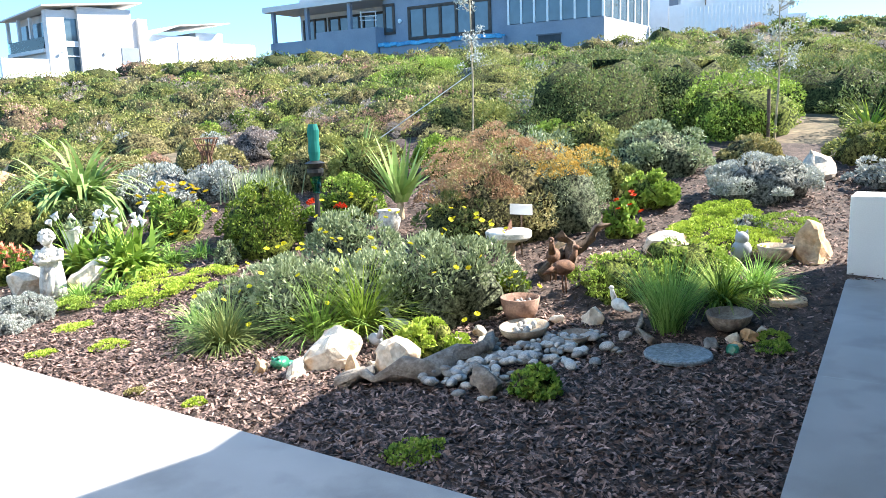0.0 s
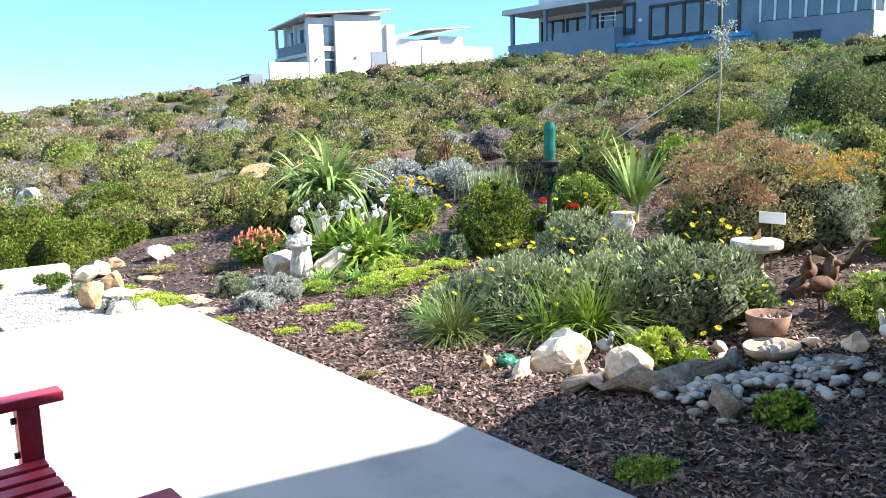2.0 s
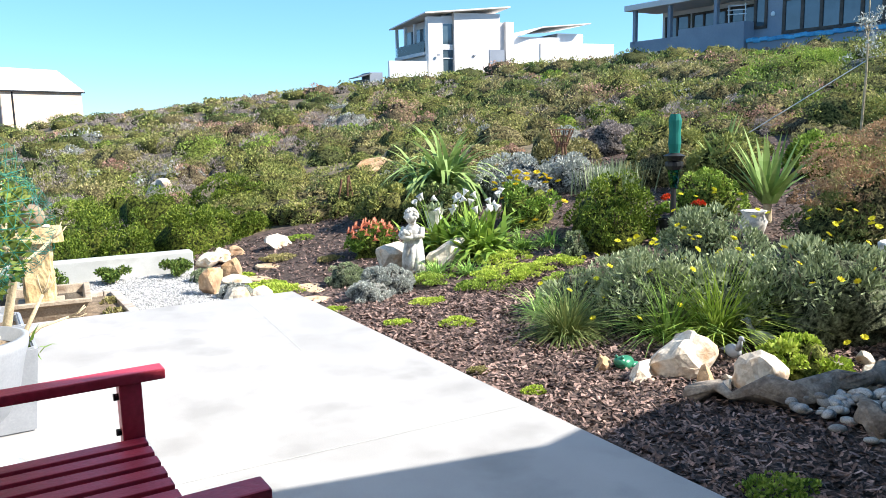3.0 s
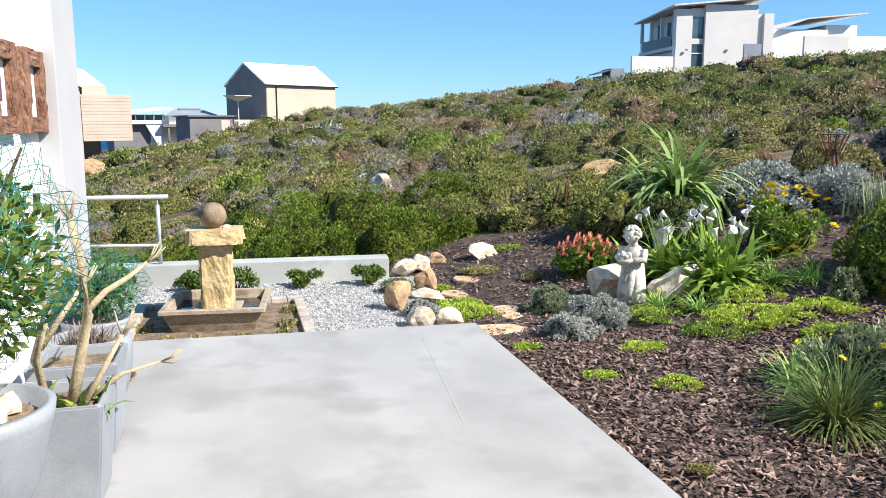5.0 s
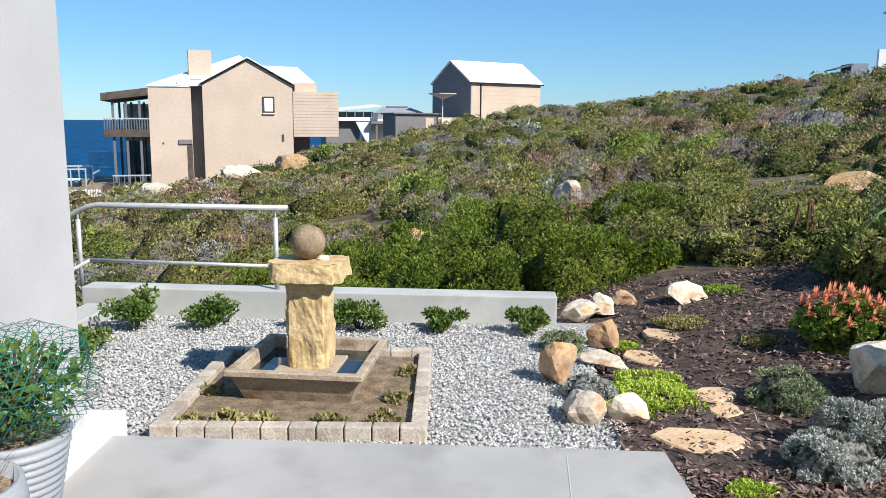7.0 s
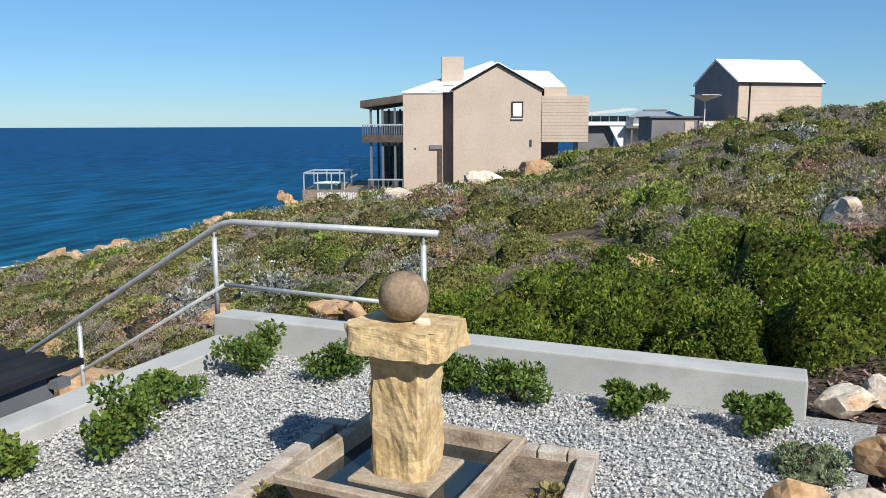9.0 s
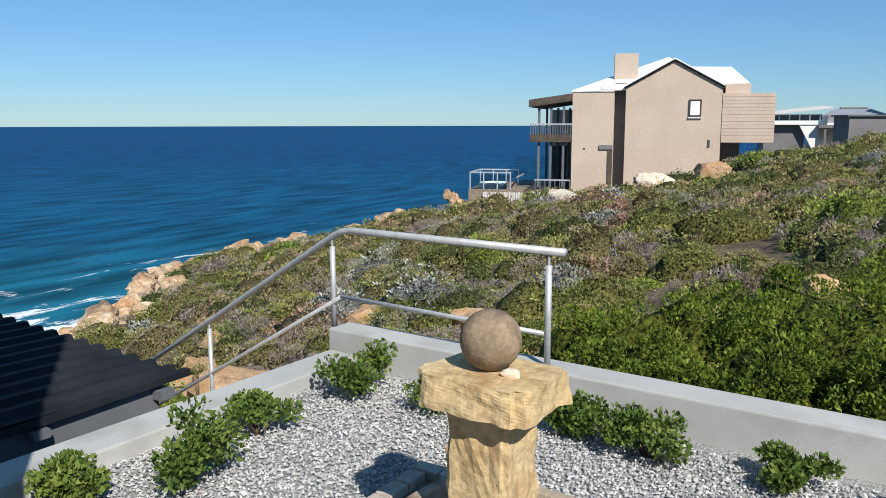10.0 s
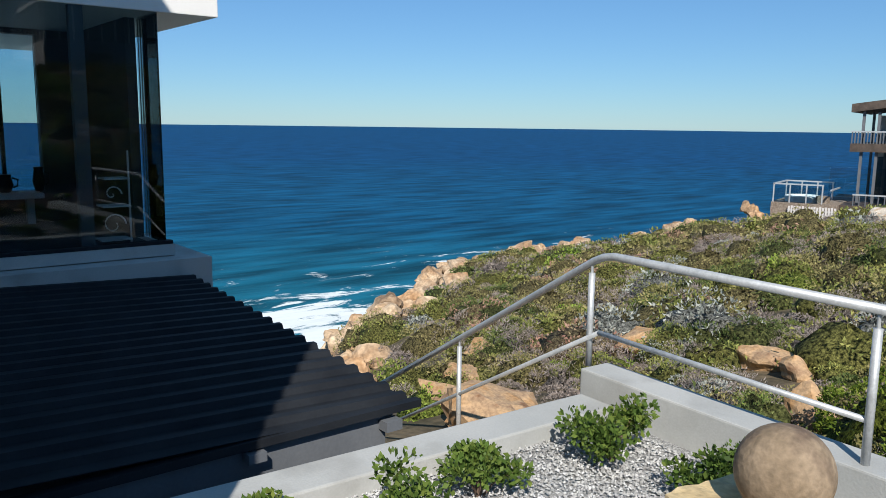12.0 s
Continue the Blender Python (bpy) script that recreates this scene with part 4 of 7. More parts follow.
part("washing_line", rod(bmesh.new(), (1.6, -0.5, 0.5), (1.6, -0.5, 2.6), 0.05), "pale", A)
part("washing_line", lathe(bmesh.new(), [(0.1, 2.3), (1.3, 2.75), (1.3, 2.8), (0.05, 2.5)], 6, (1.6, -0.5, 0)), "pale", A, "folded pale washing line")

C = thing("villa", (-12.61, 72.15, 1.58), "white modern villa with a thin pale canopy roof and glazed band", "house", rz=14)
roof_plane(C, (0.2, -0.8, 0.42), (5.5, -0.8, 1.0), (5.5, 5, 1.2), (0.2, 5, 0.6), 0.12, "pale", "thin pale canopy roof")
slab(C, "glazing", 0.6, 4.9, 0.3, 0.4, 0.0, 0.5, "window")
for k in range(6):
    slab(C, "mullion", 0.7 + 0.8 * k, 0.8 + 0.8 * k, 0.18, 0.29, 0.0, 0.55, "white")
slab(C, "fascia_band", 0.4, 4.5, -0.3, 0.5, -0.35, -0.02, "white")
# the ramp's shade is put into this wall's grey
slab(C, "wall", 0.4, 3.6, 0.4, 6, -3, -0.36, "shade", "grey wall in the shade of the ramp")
bm = bmesh.new()
f = bm.faces.new([bm.verts.new((a, -0.2, c)) for a, c in ((3.1, -0.36), (4.6, -0.36), (4.6, -2.6), (4.3, -2.6))])
rr = bmesh.ops.extrude_face_region(bm, geom=[f])
bmesh.ops.translate(bm, verts=[v for v in rr["geom"] if isinstance(v, bmesh.types.BMVert)], vec=(0, 0.5, 0))
bmesh.ops.recalc_face_normals(bm, faces=bm.faces[:])
part("stair_wall", bm, "white", C)
slab(C, "wall", 4.6, 9.2, 0.5, 7, -3.5, -0.4, "white")
slab(C, "canopy", 4.5, 7.2, -1.0, 1, -0.62, -0.36, "shade")
slab(C, "column", 4.95, 5.12, -0.9, -0.7, -3.0, -0.63, "shade")
slab(C, "wall", 5.6, 9.6, 2.0, 7, -0.4, 0.45, "white")
roof_plane(C, (5.2, 1.4, 0.42), (10.0, 1.4, 0.42), (9.2, 4.5, 0.95), (6.6, 4.5, 0.95), 0.1, "bgrey", "low blue-grey hipped roof")
slab(C, "roof_rib", 6.9, 9.0, 4.0, 4.6, 1.0, 1.14, "shade")

# white three-storey house up the hill; local x along its front
W = thing("house", (37.28, 63.37, -0.36), "white modern hillside house with a mono-pitched roof and stair window", "house", rz=-7)
slab(W, "wall", 1.42, 3.0, 0.0, 0.8, 4, 12.05, "pale")
slab(W, "wall", 3.0, 4.2, 0.25, 9, 4, 12.2, "pale")
slab(W, "stair_window", 3.02, 4.18, 0.19, 0.24, 6.6, 11.4, "window", "tall blue stair window")
for z in (8.0, 8.9, 9.3):
    slab(W, "mullion", 3.02, 4.18, 0.12, 0.185, z, z + 0.09, "white")
slab(W, "spandrel", 3.02, 4.18, 0.1, 0.184, 8.99, 9.29, "pale")
slab(W, "wall", 4.2, 9.4, -0.15, 9, 4, 12.5, "pale")
slab(W, "wall", 9.4, 10.05, 0.1, 8, 4, 11.7, "pale")
slab(W, "wall", 10.05, 11.0, -0.2, 8, 4, 11.75, "pale")
slab(W, "garage_door", 8.15, 9.9, -0.2, -0.155, 6.2, 8.95, "bgrey", "grey garage door")
for x in (2.3, 6.3):
    slab(W, "wall_lamp", x, x + 0.22, -0.28, -0.155, 8.25, 8.42, "bgrey")
slab(W, "balcony", 1.3, 3.0, 0.81, 9, 8.4, 8.72, "pale")
slab(W, "wall", 2.6, 3.0, 0.81, 9, 8.72, 12.0, "pale")
slab(W, "window", 2.5, 2.59, 1.2, 8.6, 8.9, 11.3, "window")
for y in (3.6, 6.2, 8.7):
    slab(W, "column", 1.42, 1.7, y, y + 0.3, 8.72, 11.7, "pale")
slab(W, "glass_screen", 1.36, 1.4, 0.85, 8.9, 8.72, 9.75, "glass")
slab(W, "wall", 1.9, 3.0, 0.81, 8, 4, 8.39, "pale", "shaded store under the cantilever")
slab(W, "wall", -2.8, 1.2, -0.1, 0.3, 4, 7.72, "white", "white lower terrace wall")
roof_plane(W, (0.9, -0.6, 12.25), (10.3, -0.8, 13.1), (10.3, 9, 12.6), (0.9, 9.5, 11.7), 0.14, "pale", "thin pale mono-pitched roof")
slab(W, "wall", 11.0, 17.0, 0.5, 8, 4, 10.4, "white")
slab(W, "wall", 17.0, 20.3, 0.9, 8, 4, 10.9, "white")
slab(W, "garage_door", 14.6, 19.2, 0.42, 0.49, 7.2, 9.8, "pale", "pale garage door")
roof_plane(W, (12.0, -0.2, 10.45), (14.5, -0.2, 11.3), (14.5, 8, 11.3), (12.0, 8, 10.45), 0.12, "pale")
roof_plane(W, (14.5, -0.2, 11.3), (20.6, -0.2, 11.85), (20.6, 8, 11.85), (14.5, 8, 11.3), 0.12, "pale")
slab(W, "wall", 20.3, 24.5, 1, 8, 4, 9.9, "white")
slab(W, "outhouse", -4.3, -2.95, 1.5, 4, 4, 6.7, "bgrey", "small blue-grey outhouse")
slab(W, "outhouse", -5.2, -4.3, 2.0, 4, 4, 6.0, "shade")
roof_plane(W, (-5.6, 1.2, 6.15), (-4.2, 1.2, 6.55), (-4.2, 4.2, 6.55), (-5.6, 4.2, 6.15), 0.09, "fascia")

# blue-grey house above the garden; local x along its front to the near corner, y into the hill
U = thing("house", (46.79, 13.77, 4.73), "blue-grey modern house with large glass doors above the garden", "house", rz=-88.2)
slab(U, "plinth", -6.95, 0.0, 0.0, 9.4, -3, 2.45, "bgrey")
# paler skin stands in for sunlight on this side of the plinth
slab(U, "side_wall", 0.004, 0.05, 0.02, 9.38, -3, 2.4, "pale", "sunlit side of the plinth, its light put into a paler skin")
# flat dark panel paints the shade inside an opening
slab(U, "opening", -4.58, -2.96, -0.05, -0.005, 0.6, 1.57, "inner", "dark panel for the shade of a square opening in the plinth")
slab(U, "opening_frame", -4.7, -2.86, -0.09, -0.006, 1.575, 1.66, "fascia")
for k in range(8):
    x = -6.85 + 0.97 * k
    slab(U, "conservatory_post", x - 0.07, x + 0.07, 0.05, 0.2, 2.46, 5.1, "white")
    if k < 7:
        slab(U, "conservatory_pane", x + 0.075, x + 0.895, 0.11, 0.14, 2.5, 5.0, "window")
for k in range(7):
    y = 0.15 + 1.5 * k
    slab(U, "conservatory_post", -0.15, 0.0, y - 0.08, y + 0.08, 2.46, 5.1, "white")
    if k < 6:
        slab(U, "conservatory_pane", -0.1, -0.07, y + 0.09, y + 1.41, 2.5, 5.0, "window")
slab(U, "conservatory_roof", -7.0, 0.15, 0.0, 9.5, 5.1, 5.4, "white")
slab(U, "inner_wall", -6.8, -0.4, 2.5, 2.7, 2.46, 5.1, "bgrey")
slab(U, "wall", -17.7, -6.96, 0.5, 9, -3, 7.4, "bgrey")
slab(U, "plinth", -17.5, -6.96, -0.4, 0.49, -3, 1.72, "bgrey")
window_unit(U, -15.3, -8.5, 0.49, 2.22, 4.4, -1, "timber", 5, 0.22)
q = random.Random(12)
x = -17.55
while x < -7.2:
    w = q.uniform(0.35, 0.8)
    t_ = part("tarpaulin_fold", box(bmesh.new(), 0, w + 0.05, -0.12, 0.5, -0.14, 0.14, 0.05), "pool", U, "crumpled blue tarpaulin along the pool edge")
    t_.matrix_basis = pose(x, -0.42, 1.82 + q.uniform(-0.06, 0.06), q.uniform(-10, 10), q.uniform(-6, 6), q.uniform(-5, 5))
    x += w
slab(U, "plinth", -23.4, -17.6, -0.7, 3.0, -3, 3.2, "bgrey")
slab(U, "wall", -28.4, -17.71, 3.2, 9, -3, 7.4, "pale")
slab(U, "floor_slab", -28.6, -23.41, -0.4, 3.19, 1.8, 2.75, "bgrey")
for x0, x1, n in ((-28.0, -25.6, 2), (-25.2, -22.0, 3), (-21.6, -18.2, 3)):
    window_unit(U, x0, x1, 3.19, 2.8, 4.75, -1, "timber", n, 0.16)
slab(U, "balcony", -29.0, -17.3, -0.7, 3.19, 5.2, 5.62, "pale")
for x in (-28.2, -24.6, -20.3):
    slab(U, "column", x - 0.14, x + 0.14, -0.4, -0.1, 2.5, 5.2, "bgrey")
window_unit(U, -17.55, -16.7, 0.49, 2.75, 4.8, -1, "timber", 1, 0.2)
part("lamp", lathe(bmesh.new(), [(0.16, 0), (0.17, 0.05), (0.1, 0.1), (0.01, 0.11)], 14), "white", U, "small round wall lamp").matrix_basis = pose(-16.16, 0.49, 3.56, 90, 0, 0)
RK = thing("clothes_rack", (U.matrix_world @ Vector((-19.0, 0.2, 3.2))).to_tuple(), "white folding clothes rack on the terrace", "clothes rack", rz=-88.2)
for z in (0.7, 1.0, 1.3):
    part("bar", rod(bmesh.new(), (-0.7, 0, z), (0.9, 0, z - 0.1), 0.035, seg=6), "white", RK)
for x in (-0.6, 0.8):
    part("leg", rod(bmesh.new(), (x, 0, 0), (x, 0, 1.35), 0.035, seg=6), "white", RK)

# white wing and garden wall beyond the picket fence
N = thing("house", (47.6, 33.6, -0.45), "white plastered neighbouring house behind a picket fence", "house", rz=-55.7)
slab(N, "wall", 16.3, 18.4, 0.3, 8, 4, 15, "white")
# blue-grey colour stands in for shade in the recess
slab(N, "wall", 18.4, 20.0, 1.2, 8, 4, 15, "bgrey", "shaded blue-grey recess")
slab(N, "wall", 20.0, 21.9, 0.0, 8, 4, 15, "pale", "grey stone-clad pier")
slab(N, "wall", 21.9, 23.6, 0.3, 8, 4, 15, "white")
slab(N, "window", 23.6, 24.5, 0.9, 1.0, 4, 15, "bgrey")
slab(N, "wall", 24.5, 33.0, 0.3, 8, 4, 15, "white")
roof_plane(N, (22.4, -4.0, 8.1), (32.5, -4.0, 9.5), (32.5, -3.7, 9.5), (22.4, -3.7, 8.1), 0.9, "white", "white garden wall rising with the slope")
slab(N, "wall_base", 22.4, 32.5, -3.98, -3.72, 4.0, 8.2, "white")
part("lamp_arm", tube(bmesh.new(), [(25.0, -4.1, 7.6), (25.0, -4.1, 9.6), (25.7, -4.1, 9.75)], 0.05, 0.04, 6), "driftwood", N)
part("lamp_head", lathe(bmesh.new(), [(0.5, 0), (0.42, 0.08), (0.1, 0.25), (0.02, 0.26)], 12, (24.9, -4.1, 9.6)), "driftwood", N, "weathered grey lamp shade")
G = thing("picket_fence", (52.9, 10.5, 6.75), "white picket fence beside the upper house", "fence", rz=-46.9)
for k in range(22):
    slab(G, "picket", 0.29 * k, 0.29 * k + 0.19, 0, 0.05, -1.6, 1.0 + 0.12 * (k % 2) + 0.03 * k, "white")
for z in (-0.3, 0.6):
    slab(G, "fence_rail", 0, 6.3, 0.052, 0.1, z, z + 0.12, "white")

Z = thing("far_house", (14.0, 109.0, 1.2), "low grey-roofed house beyond the ridge", "house", rz=-8)
slab(Z, "wall", 0, 9.5, 0, 6, -3, 1.2, "pale")
slab(Z, "roof", -0.4, 6.2, -0.4, 6.4, 1.2, 1.6, "bgrey")
roof_plane(Z, (5.6, -0.3, 1.25), (10.0, -0.3, 1.25), (9.2, 3, 2.0), (6.2, 3, 2.0), 0.12, "fascia")
slab(Z, "window", 1.0, 4.0, -0.04, 0.0, 0.1, 0.9, "window")

# ---------------------------------------------------------------- plants of the garden
rng = np.random.default_rng(23)


def stems(x_r, n, h, seed, r=0.008):
    q = random.Random(seed)
    bm = bmesh.new()
    for _ in range(n):
        a, k = q.uniform(0, 6.28), q.uniform(0.2, 0.75) * x_r
        rod(bm, (0, 0, -0.06), (k * math.cos(a), k * math.sin(a), h * q.uniform(0.55, 0.9)), r, r * 0.5, 5)
    return bm


FLOWERS = {}


def flower_mesh(mat, size):
    """One open flower: two rings of petals about a small heart."""
    if (mat, size) not in FLOWERS:
        Q = []
        for ring, lift, k in ((8, 0.25, 1.0), (6, 0.7, 0.7)):
            for j in range(ring):
                a = j * 2 * math.pi / ring + ring
                t, s = np.array([math.cos(a), math.sin(a), lift]) * size * k, np.array([-math.sin(a), math.cos(a), 0]) * size * 0.3
                Q.append([(0, 0, 0), t * 0.6 - s, t, t * 0.6 + s])
        FLOWERS[(mat, size)] = quads("flower", np.array([[tuple(p) for p in q_] for q_ in Q]), mat)
    return FLOWERS[(mat, size)]


def shrub(name, x, y, r, h, mat, n, size, label, category="shrub", slim=0.5, z=None, group="", flowers=None, lump=0.4, up=0.35, core=True, squash=1.0, rz=0):
    """A rounded bush: woody stems, a crown of leaves, and flower heads where it has them."""
    e = thing(name, (x, y, gz(x, y) + 0.03 if z is None else z), label, category, group, rz)
    L = [leaf_cloud(rng, n, (0, 0, 0.12 * h), (r, r * squash, h * 0.88), size, slim, lumps=9, low=0.12, lump=lump, up=up)]
    part("foliage", quads("foliage", np.concatenate(L), mat), mat, e)
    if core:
        part("inner_crown", dome_mesh("inner_crown", [dome(rng, (0, 0, 0.02), (r * 0.88, r * squash * 0.88, h * 0.9), (16, 8), 0.78)], shaded_mass_material(mat)), mat, e)
    part("stem", stems(r, 6, h, int(abs(x * 100 + y * 10))), "twig", e)
    if flowers:
        fm, fn, fs = flowers
        d = unit(rng.normal(size=(fn, 3)) + np.array([0, 0, 0.9]))
        d[:, 2] = np.abs(d[:, 2])
        me = flower_mesh(fm, fs)
        for k in range(fn):
            o = new("flower", me)
            o.parent = e
            o.matrix_basis = pose(*(d[k] * np.array([r, r * squash, h]) * rng.uniform(1.02, 1.2) + np.array([0, 0, 0.1 * h])), rng.uniform(-40, 40), rng.uniform(-40, 40), 60 * k)
    return e


def tuft(name, x, y, n, length, width, mat, label, category="grass", droop=0.7, lean=0.7, spread=0.03, segs=4, base=0.05, z=None, group=""):
    e = new(name, quads(name, blades(rng, n, (0, 0, -0.02), spread, length, width, droop, segs, lean, base), mat))
    e.location = (x, y, gz(x, y) + 0.03 if z is None else z)
    return tagged(e, label, category, group)


def carpet(x, y, r, h, mat, label, squash=0.8, name="groundcover", n=900, size=0.03, group="low green mats in the mulch"):
    c = leaf_cloud(rng, n, (0, 0, 0), (r, r * squash, h), size, 0.6, lumps=14, low=0.0, lump=0.5, up=0.8, depth=0.9)
    e = new(name, quads(name, c, mat))
    e.location = (x, y, gz(x, y) + 0.035)
    return tagged(e, label, "groundcover", group)


def rosette(name, x, y, n, length, width, mat, label, category, droop, lean, segs, base, lift):
    """A rosette of single strap leaves on a short trunk."""
    e = thing(name, (x, y, gz(x, y)), label, category)
    part("trunk", rod(bmesh.new(), (0, 0, -0.05), (0, 0, lift), base * 0.9, base * 0.7, 10), "bark", e)
    B = blades(rng, n, (0, 0, lift - 0.05), 0.02, length, width, droop, segs, lean, base).reshape(segs, n, 4, 3)
    for k in range(n):
        part("leaf", quads("leaf", B[:, k], mat), mat, e)
    return e


# daisy bushes and their neighbours behind the stones
DAISY = "grey-green daisy bush with yellow flowers in the mulch bed"
for x, y, r, h, n, nf in ((3.17, -2.9, 0.72, 0.72, 5200, 26), (2.46, -1.85, 0.62, 0.66, 4200, 18), (3.35, -1.66, 0.60, 0.78, 3600, 14), (2.83, -2.42, 0.55, 0.6, 2600, 6), (2.22, -1.19, 0.42, 0.42, 1800, 8)):
    shrub("daisy_bush", x, y, r, h, "sage", n, 0.055, DAISY, "bush", 0.3, flowers=("yellow", int(1.4 * nf), 0.03), up=0.7, lump=0.65)
tuft("grass_tuft", 1.59, -1.71, 560, 0.52, 0.012, "deep", "arching green tuft of grass in the mulch", lean=1.0)
tuft("grass_tuft", 1.84, -1.47, 300, 0.46, 0.012, "strap", "arching green tuft of grass in the mulch", lean=1.0)
tuft("grass_tuft", 2.41, -2.49, 420, 0.82, 0.014, "bright", "tall fresh green grass behind the boulders", lean=0.75)
tuft("grass_tuft", 2.17, -2.23, 220, 0.7, 0.012, "blade", "tall fresh green grass behind the boulders", lean=0.75)
tuft("reed_tuft", 3.42, -4.77, 520, 0.72, 0.007, "blade", "upright dark green rush tuft beside the mosaic disc", lean=0.55, droop=0.3)
tuft("reed_tuft", 4.11, -4.99, 420, 0.5, 0.014, "bright", "spreading green rush tuft at the back of the bed", lean=0.9)
tuft("reed_tuft", 4.49, -5.18, 320, 0.45, 0.014, "blade", "spreading green rush tuft at the back of the bed", lean=0.9)
shrub("soft_herb", 4.11, -4.13, 0.5, 0.36, "bright", 2600, 0.035, "soft pale green herb between the ornaments", "herb", 0.4)
shrub("soft_herb", 4.63, -4.51, 0.5, 0.36, "bright", 2400, 0.035, "soft pale green herb between the ornaments", "herb", 0.4)
shrub("mound_plant", 2.25, -3.32, 0.33, 0.27, "lime", 2600, 0.04, "lime green mounded succulent between the boulders", "plant", 0.5, lump=0.25)
shrub("mound_plant", 1.81, -4.43, 0.19, 0.2, "vivid", 1100, 0.035, "small round green herb beside the pebbles", "plant", 0.6)
shrub("dwarf_conifer", 3.31, 0.19, 0.15, 0.3, "sage", 900, 0.03, "small blue-green dwarf conifer in the mulch", "conifer", 0.4)
for x, y, r, h, mat in ((1.31, -0.02, 0.22, 0.05, "lime"), (0.7, -0.57, 0.15, 0.04, "lime"), (1.13, -0.85, 0.2, 0.05, "lime"), (0.59, -2.58, 0.09, 0.04, "lime"), (0.53, -2.04, 0.1, 0.03, "olive"), (0.47, 0.24, 0.17, 0.04, "lime"),
                        (0.68, -4.29, 0.21, 0.08, "bright"), (3.59, -5.51, 0.16, 0.05, "bright"), (3.4, -5.56, 0.18, 0.06, "vivid"), (2.55, 0.24, 0.5, 0.1, "lime"), (2.13, 0.19, 0.35, 0.09, "bright"), (3.02, 0.1, 0.35, 0.1, "lime"), (1.89, 0.81, 0.35, 0.08, "bright"),
                        (2.83, 0.81, 0.4, 0.1, "lime"), (0.4, 1.68, 0.36, 0.10, "lime"), (0.45, 2.05, 0.28, 0.09, "lime"), (0.25, 1.5, 0.2, 0.08, "lime"), (1.1, 3.4, 0.3, 0.06, "olive"), (1.5, 2.7, 0.2, 0.06, "olive"), (0.5, 3, 0.16, 0.05, "lime"), (2.74, -0.47, 0.4, 0.1, "bright"),
                        (1.7, 4.2, 0.25, 0.06, "bright"), (5.95, -4.37, 0.6, 0.18, "lime"), (5.62, -4.75, 0.55, 0.2, "lime"), (6.24, -5.03, 0.5, 0.2, "bright"), (6.61, -4.37, 0.55, 0.18, "lime")):
    carpet(x, y, r, h, mat, "flat lime green groundcover mat in the mulch" if mat == "lime" else "low green groundcover mat in the mulch", n=int(900 + 14000 * r * r), size=0.019 + 0.01 * r)
shrub("silver_bush", -0.02, 1.68, 0.2, 0.16, "silver", 2600, 0.02, "small silvery cushion among the edging rocks", "bush", 0.4, z=-0.34)
shrub("silver_bush", -0.03, 2.72, 0.21, 0.17, "sage", 2600, 0.022, "low grey-green cushion at the gravel edge", "bush", 0.3, z=-0.34)
shrub("silver_bush", 1.3, 0.8, 0.34, 0.3, "silver", 8000, 0.022, "silvery grey cushion bush at the edge of the path", "bush", 0.4, lump=0.25)
shrub("silver_bush", 0.98, 0.5, 0.26, 0.22, "silver", 4500, 0.021, "silvery grey cushion bush at the edge of the path", "bush", 0.4, lump=0.25)
shrub("silver_bush", 5.01, 3.52, 0.8, 0.66, "silver", 4200, 0.055, "large silvery grey bush behind the flowers", "bush", 0.35)
shrub("silver_bush", 5.76, 2.94, 0.6, 0.55, "silver", 2600, 0.055, "large silvery grey bush behind the flowers", "bush", 0.35)
shrub("silver_bush", 7.56, -4.56, 0.72, 0.52, "silver", 9000, 0.04, "broad silver-blue bush on the upper bed", "bush", 0.4)
shrub("silver_bush", 6, -4.75, 0.22, 0.2, "silver", 900, 0.04, "small silver-blue cushion in the groundcover", "bush", 0.4)
shrub("silver_bush", 8.5, -5.89, 0.6, 0.35, "silver", 2400, 0.06, "low silver-blue bush near the path wall", "bush", 0.4)
e = tuft("lavender", 5.76, 2.18, 260, 0.55, 0.022, "sage", "upright silvery lavender spikes", "lavender", droop=0.1, lean=0.35, spread=0.22)
HB = shrub("russet_bush", 5.34, -2.23, 0.86, 1.02, "olive", 5200, 0.04, "large rounded heath bush with russet tips", "bush", 0.35, lump=0.55)
tips = [leaf_cloud(rng, 1500, (dx, dy, dz), (rr_, rr_, rr_ * 0.7), 0.03, 0.35, lumps=6, lump=0.5, depth=0.5, low=0.3) for dx, dy, dz, rr_ in
        ((-0.4, 0.3, 0.78, 0.42), (-0.18, 0.0, 0.98, 0.4), (-0.68, 0.05, 0.6, 0.38), (-0.7, -0.3, 0.5, 0.3), (-0.25, 0.6, 0.66, 0.38), (-0.6, 0.5, 0.42, 0.3), (-0.3, -0.4, 0.85, 0.34))]
part("tip_growth", quads("tip_growth", np.concatenate(tips), "rusty"), "rusty", HB, "russet dry tips")
GB = shrub("golden_bush", 5.76, -2.8, 0.6, 0.9, "sage", 4200, 0.034, "grey-green heath bush with golden yellow tips", "bush", 0.3)
part("tip_growth", quads("tip_growth", np.concatenate([leaf_cloud(rng, 1300, (dx, dy, dz), (rr_, rr_, rr_ * 0.7), 0.03, 0.3, lumps=6, lump=0.5, low=0.3) for dx, dy, dz, rr_ in ((-0.1, 0.2, 0.72, 0.36), (0.15, -0.15, 0.66, 0.36), (-0.3, -0.1, 0.6, 0.28))]), "gold"), "gold", GB, "golden yellow tips")
shrub("green_bush", 4.82, -1.9, 0.55, 0.6, "deep", 2400, 0.05, "dark green skirt of heath under the russet bush", "bush", 0.3)
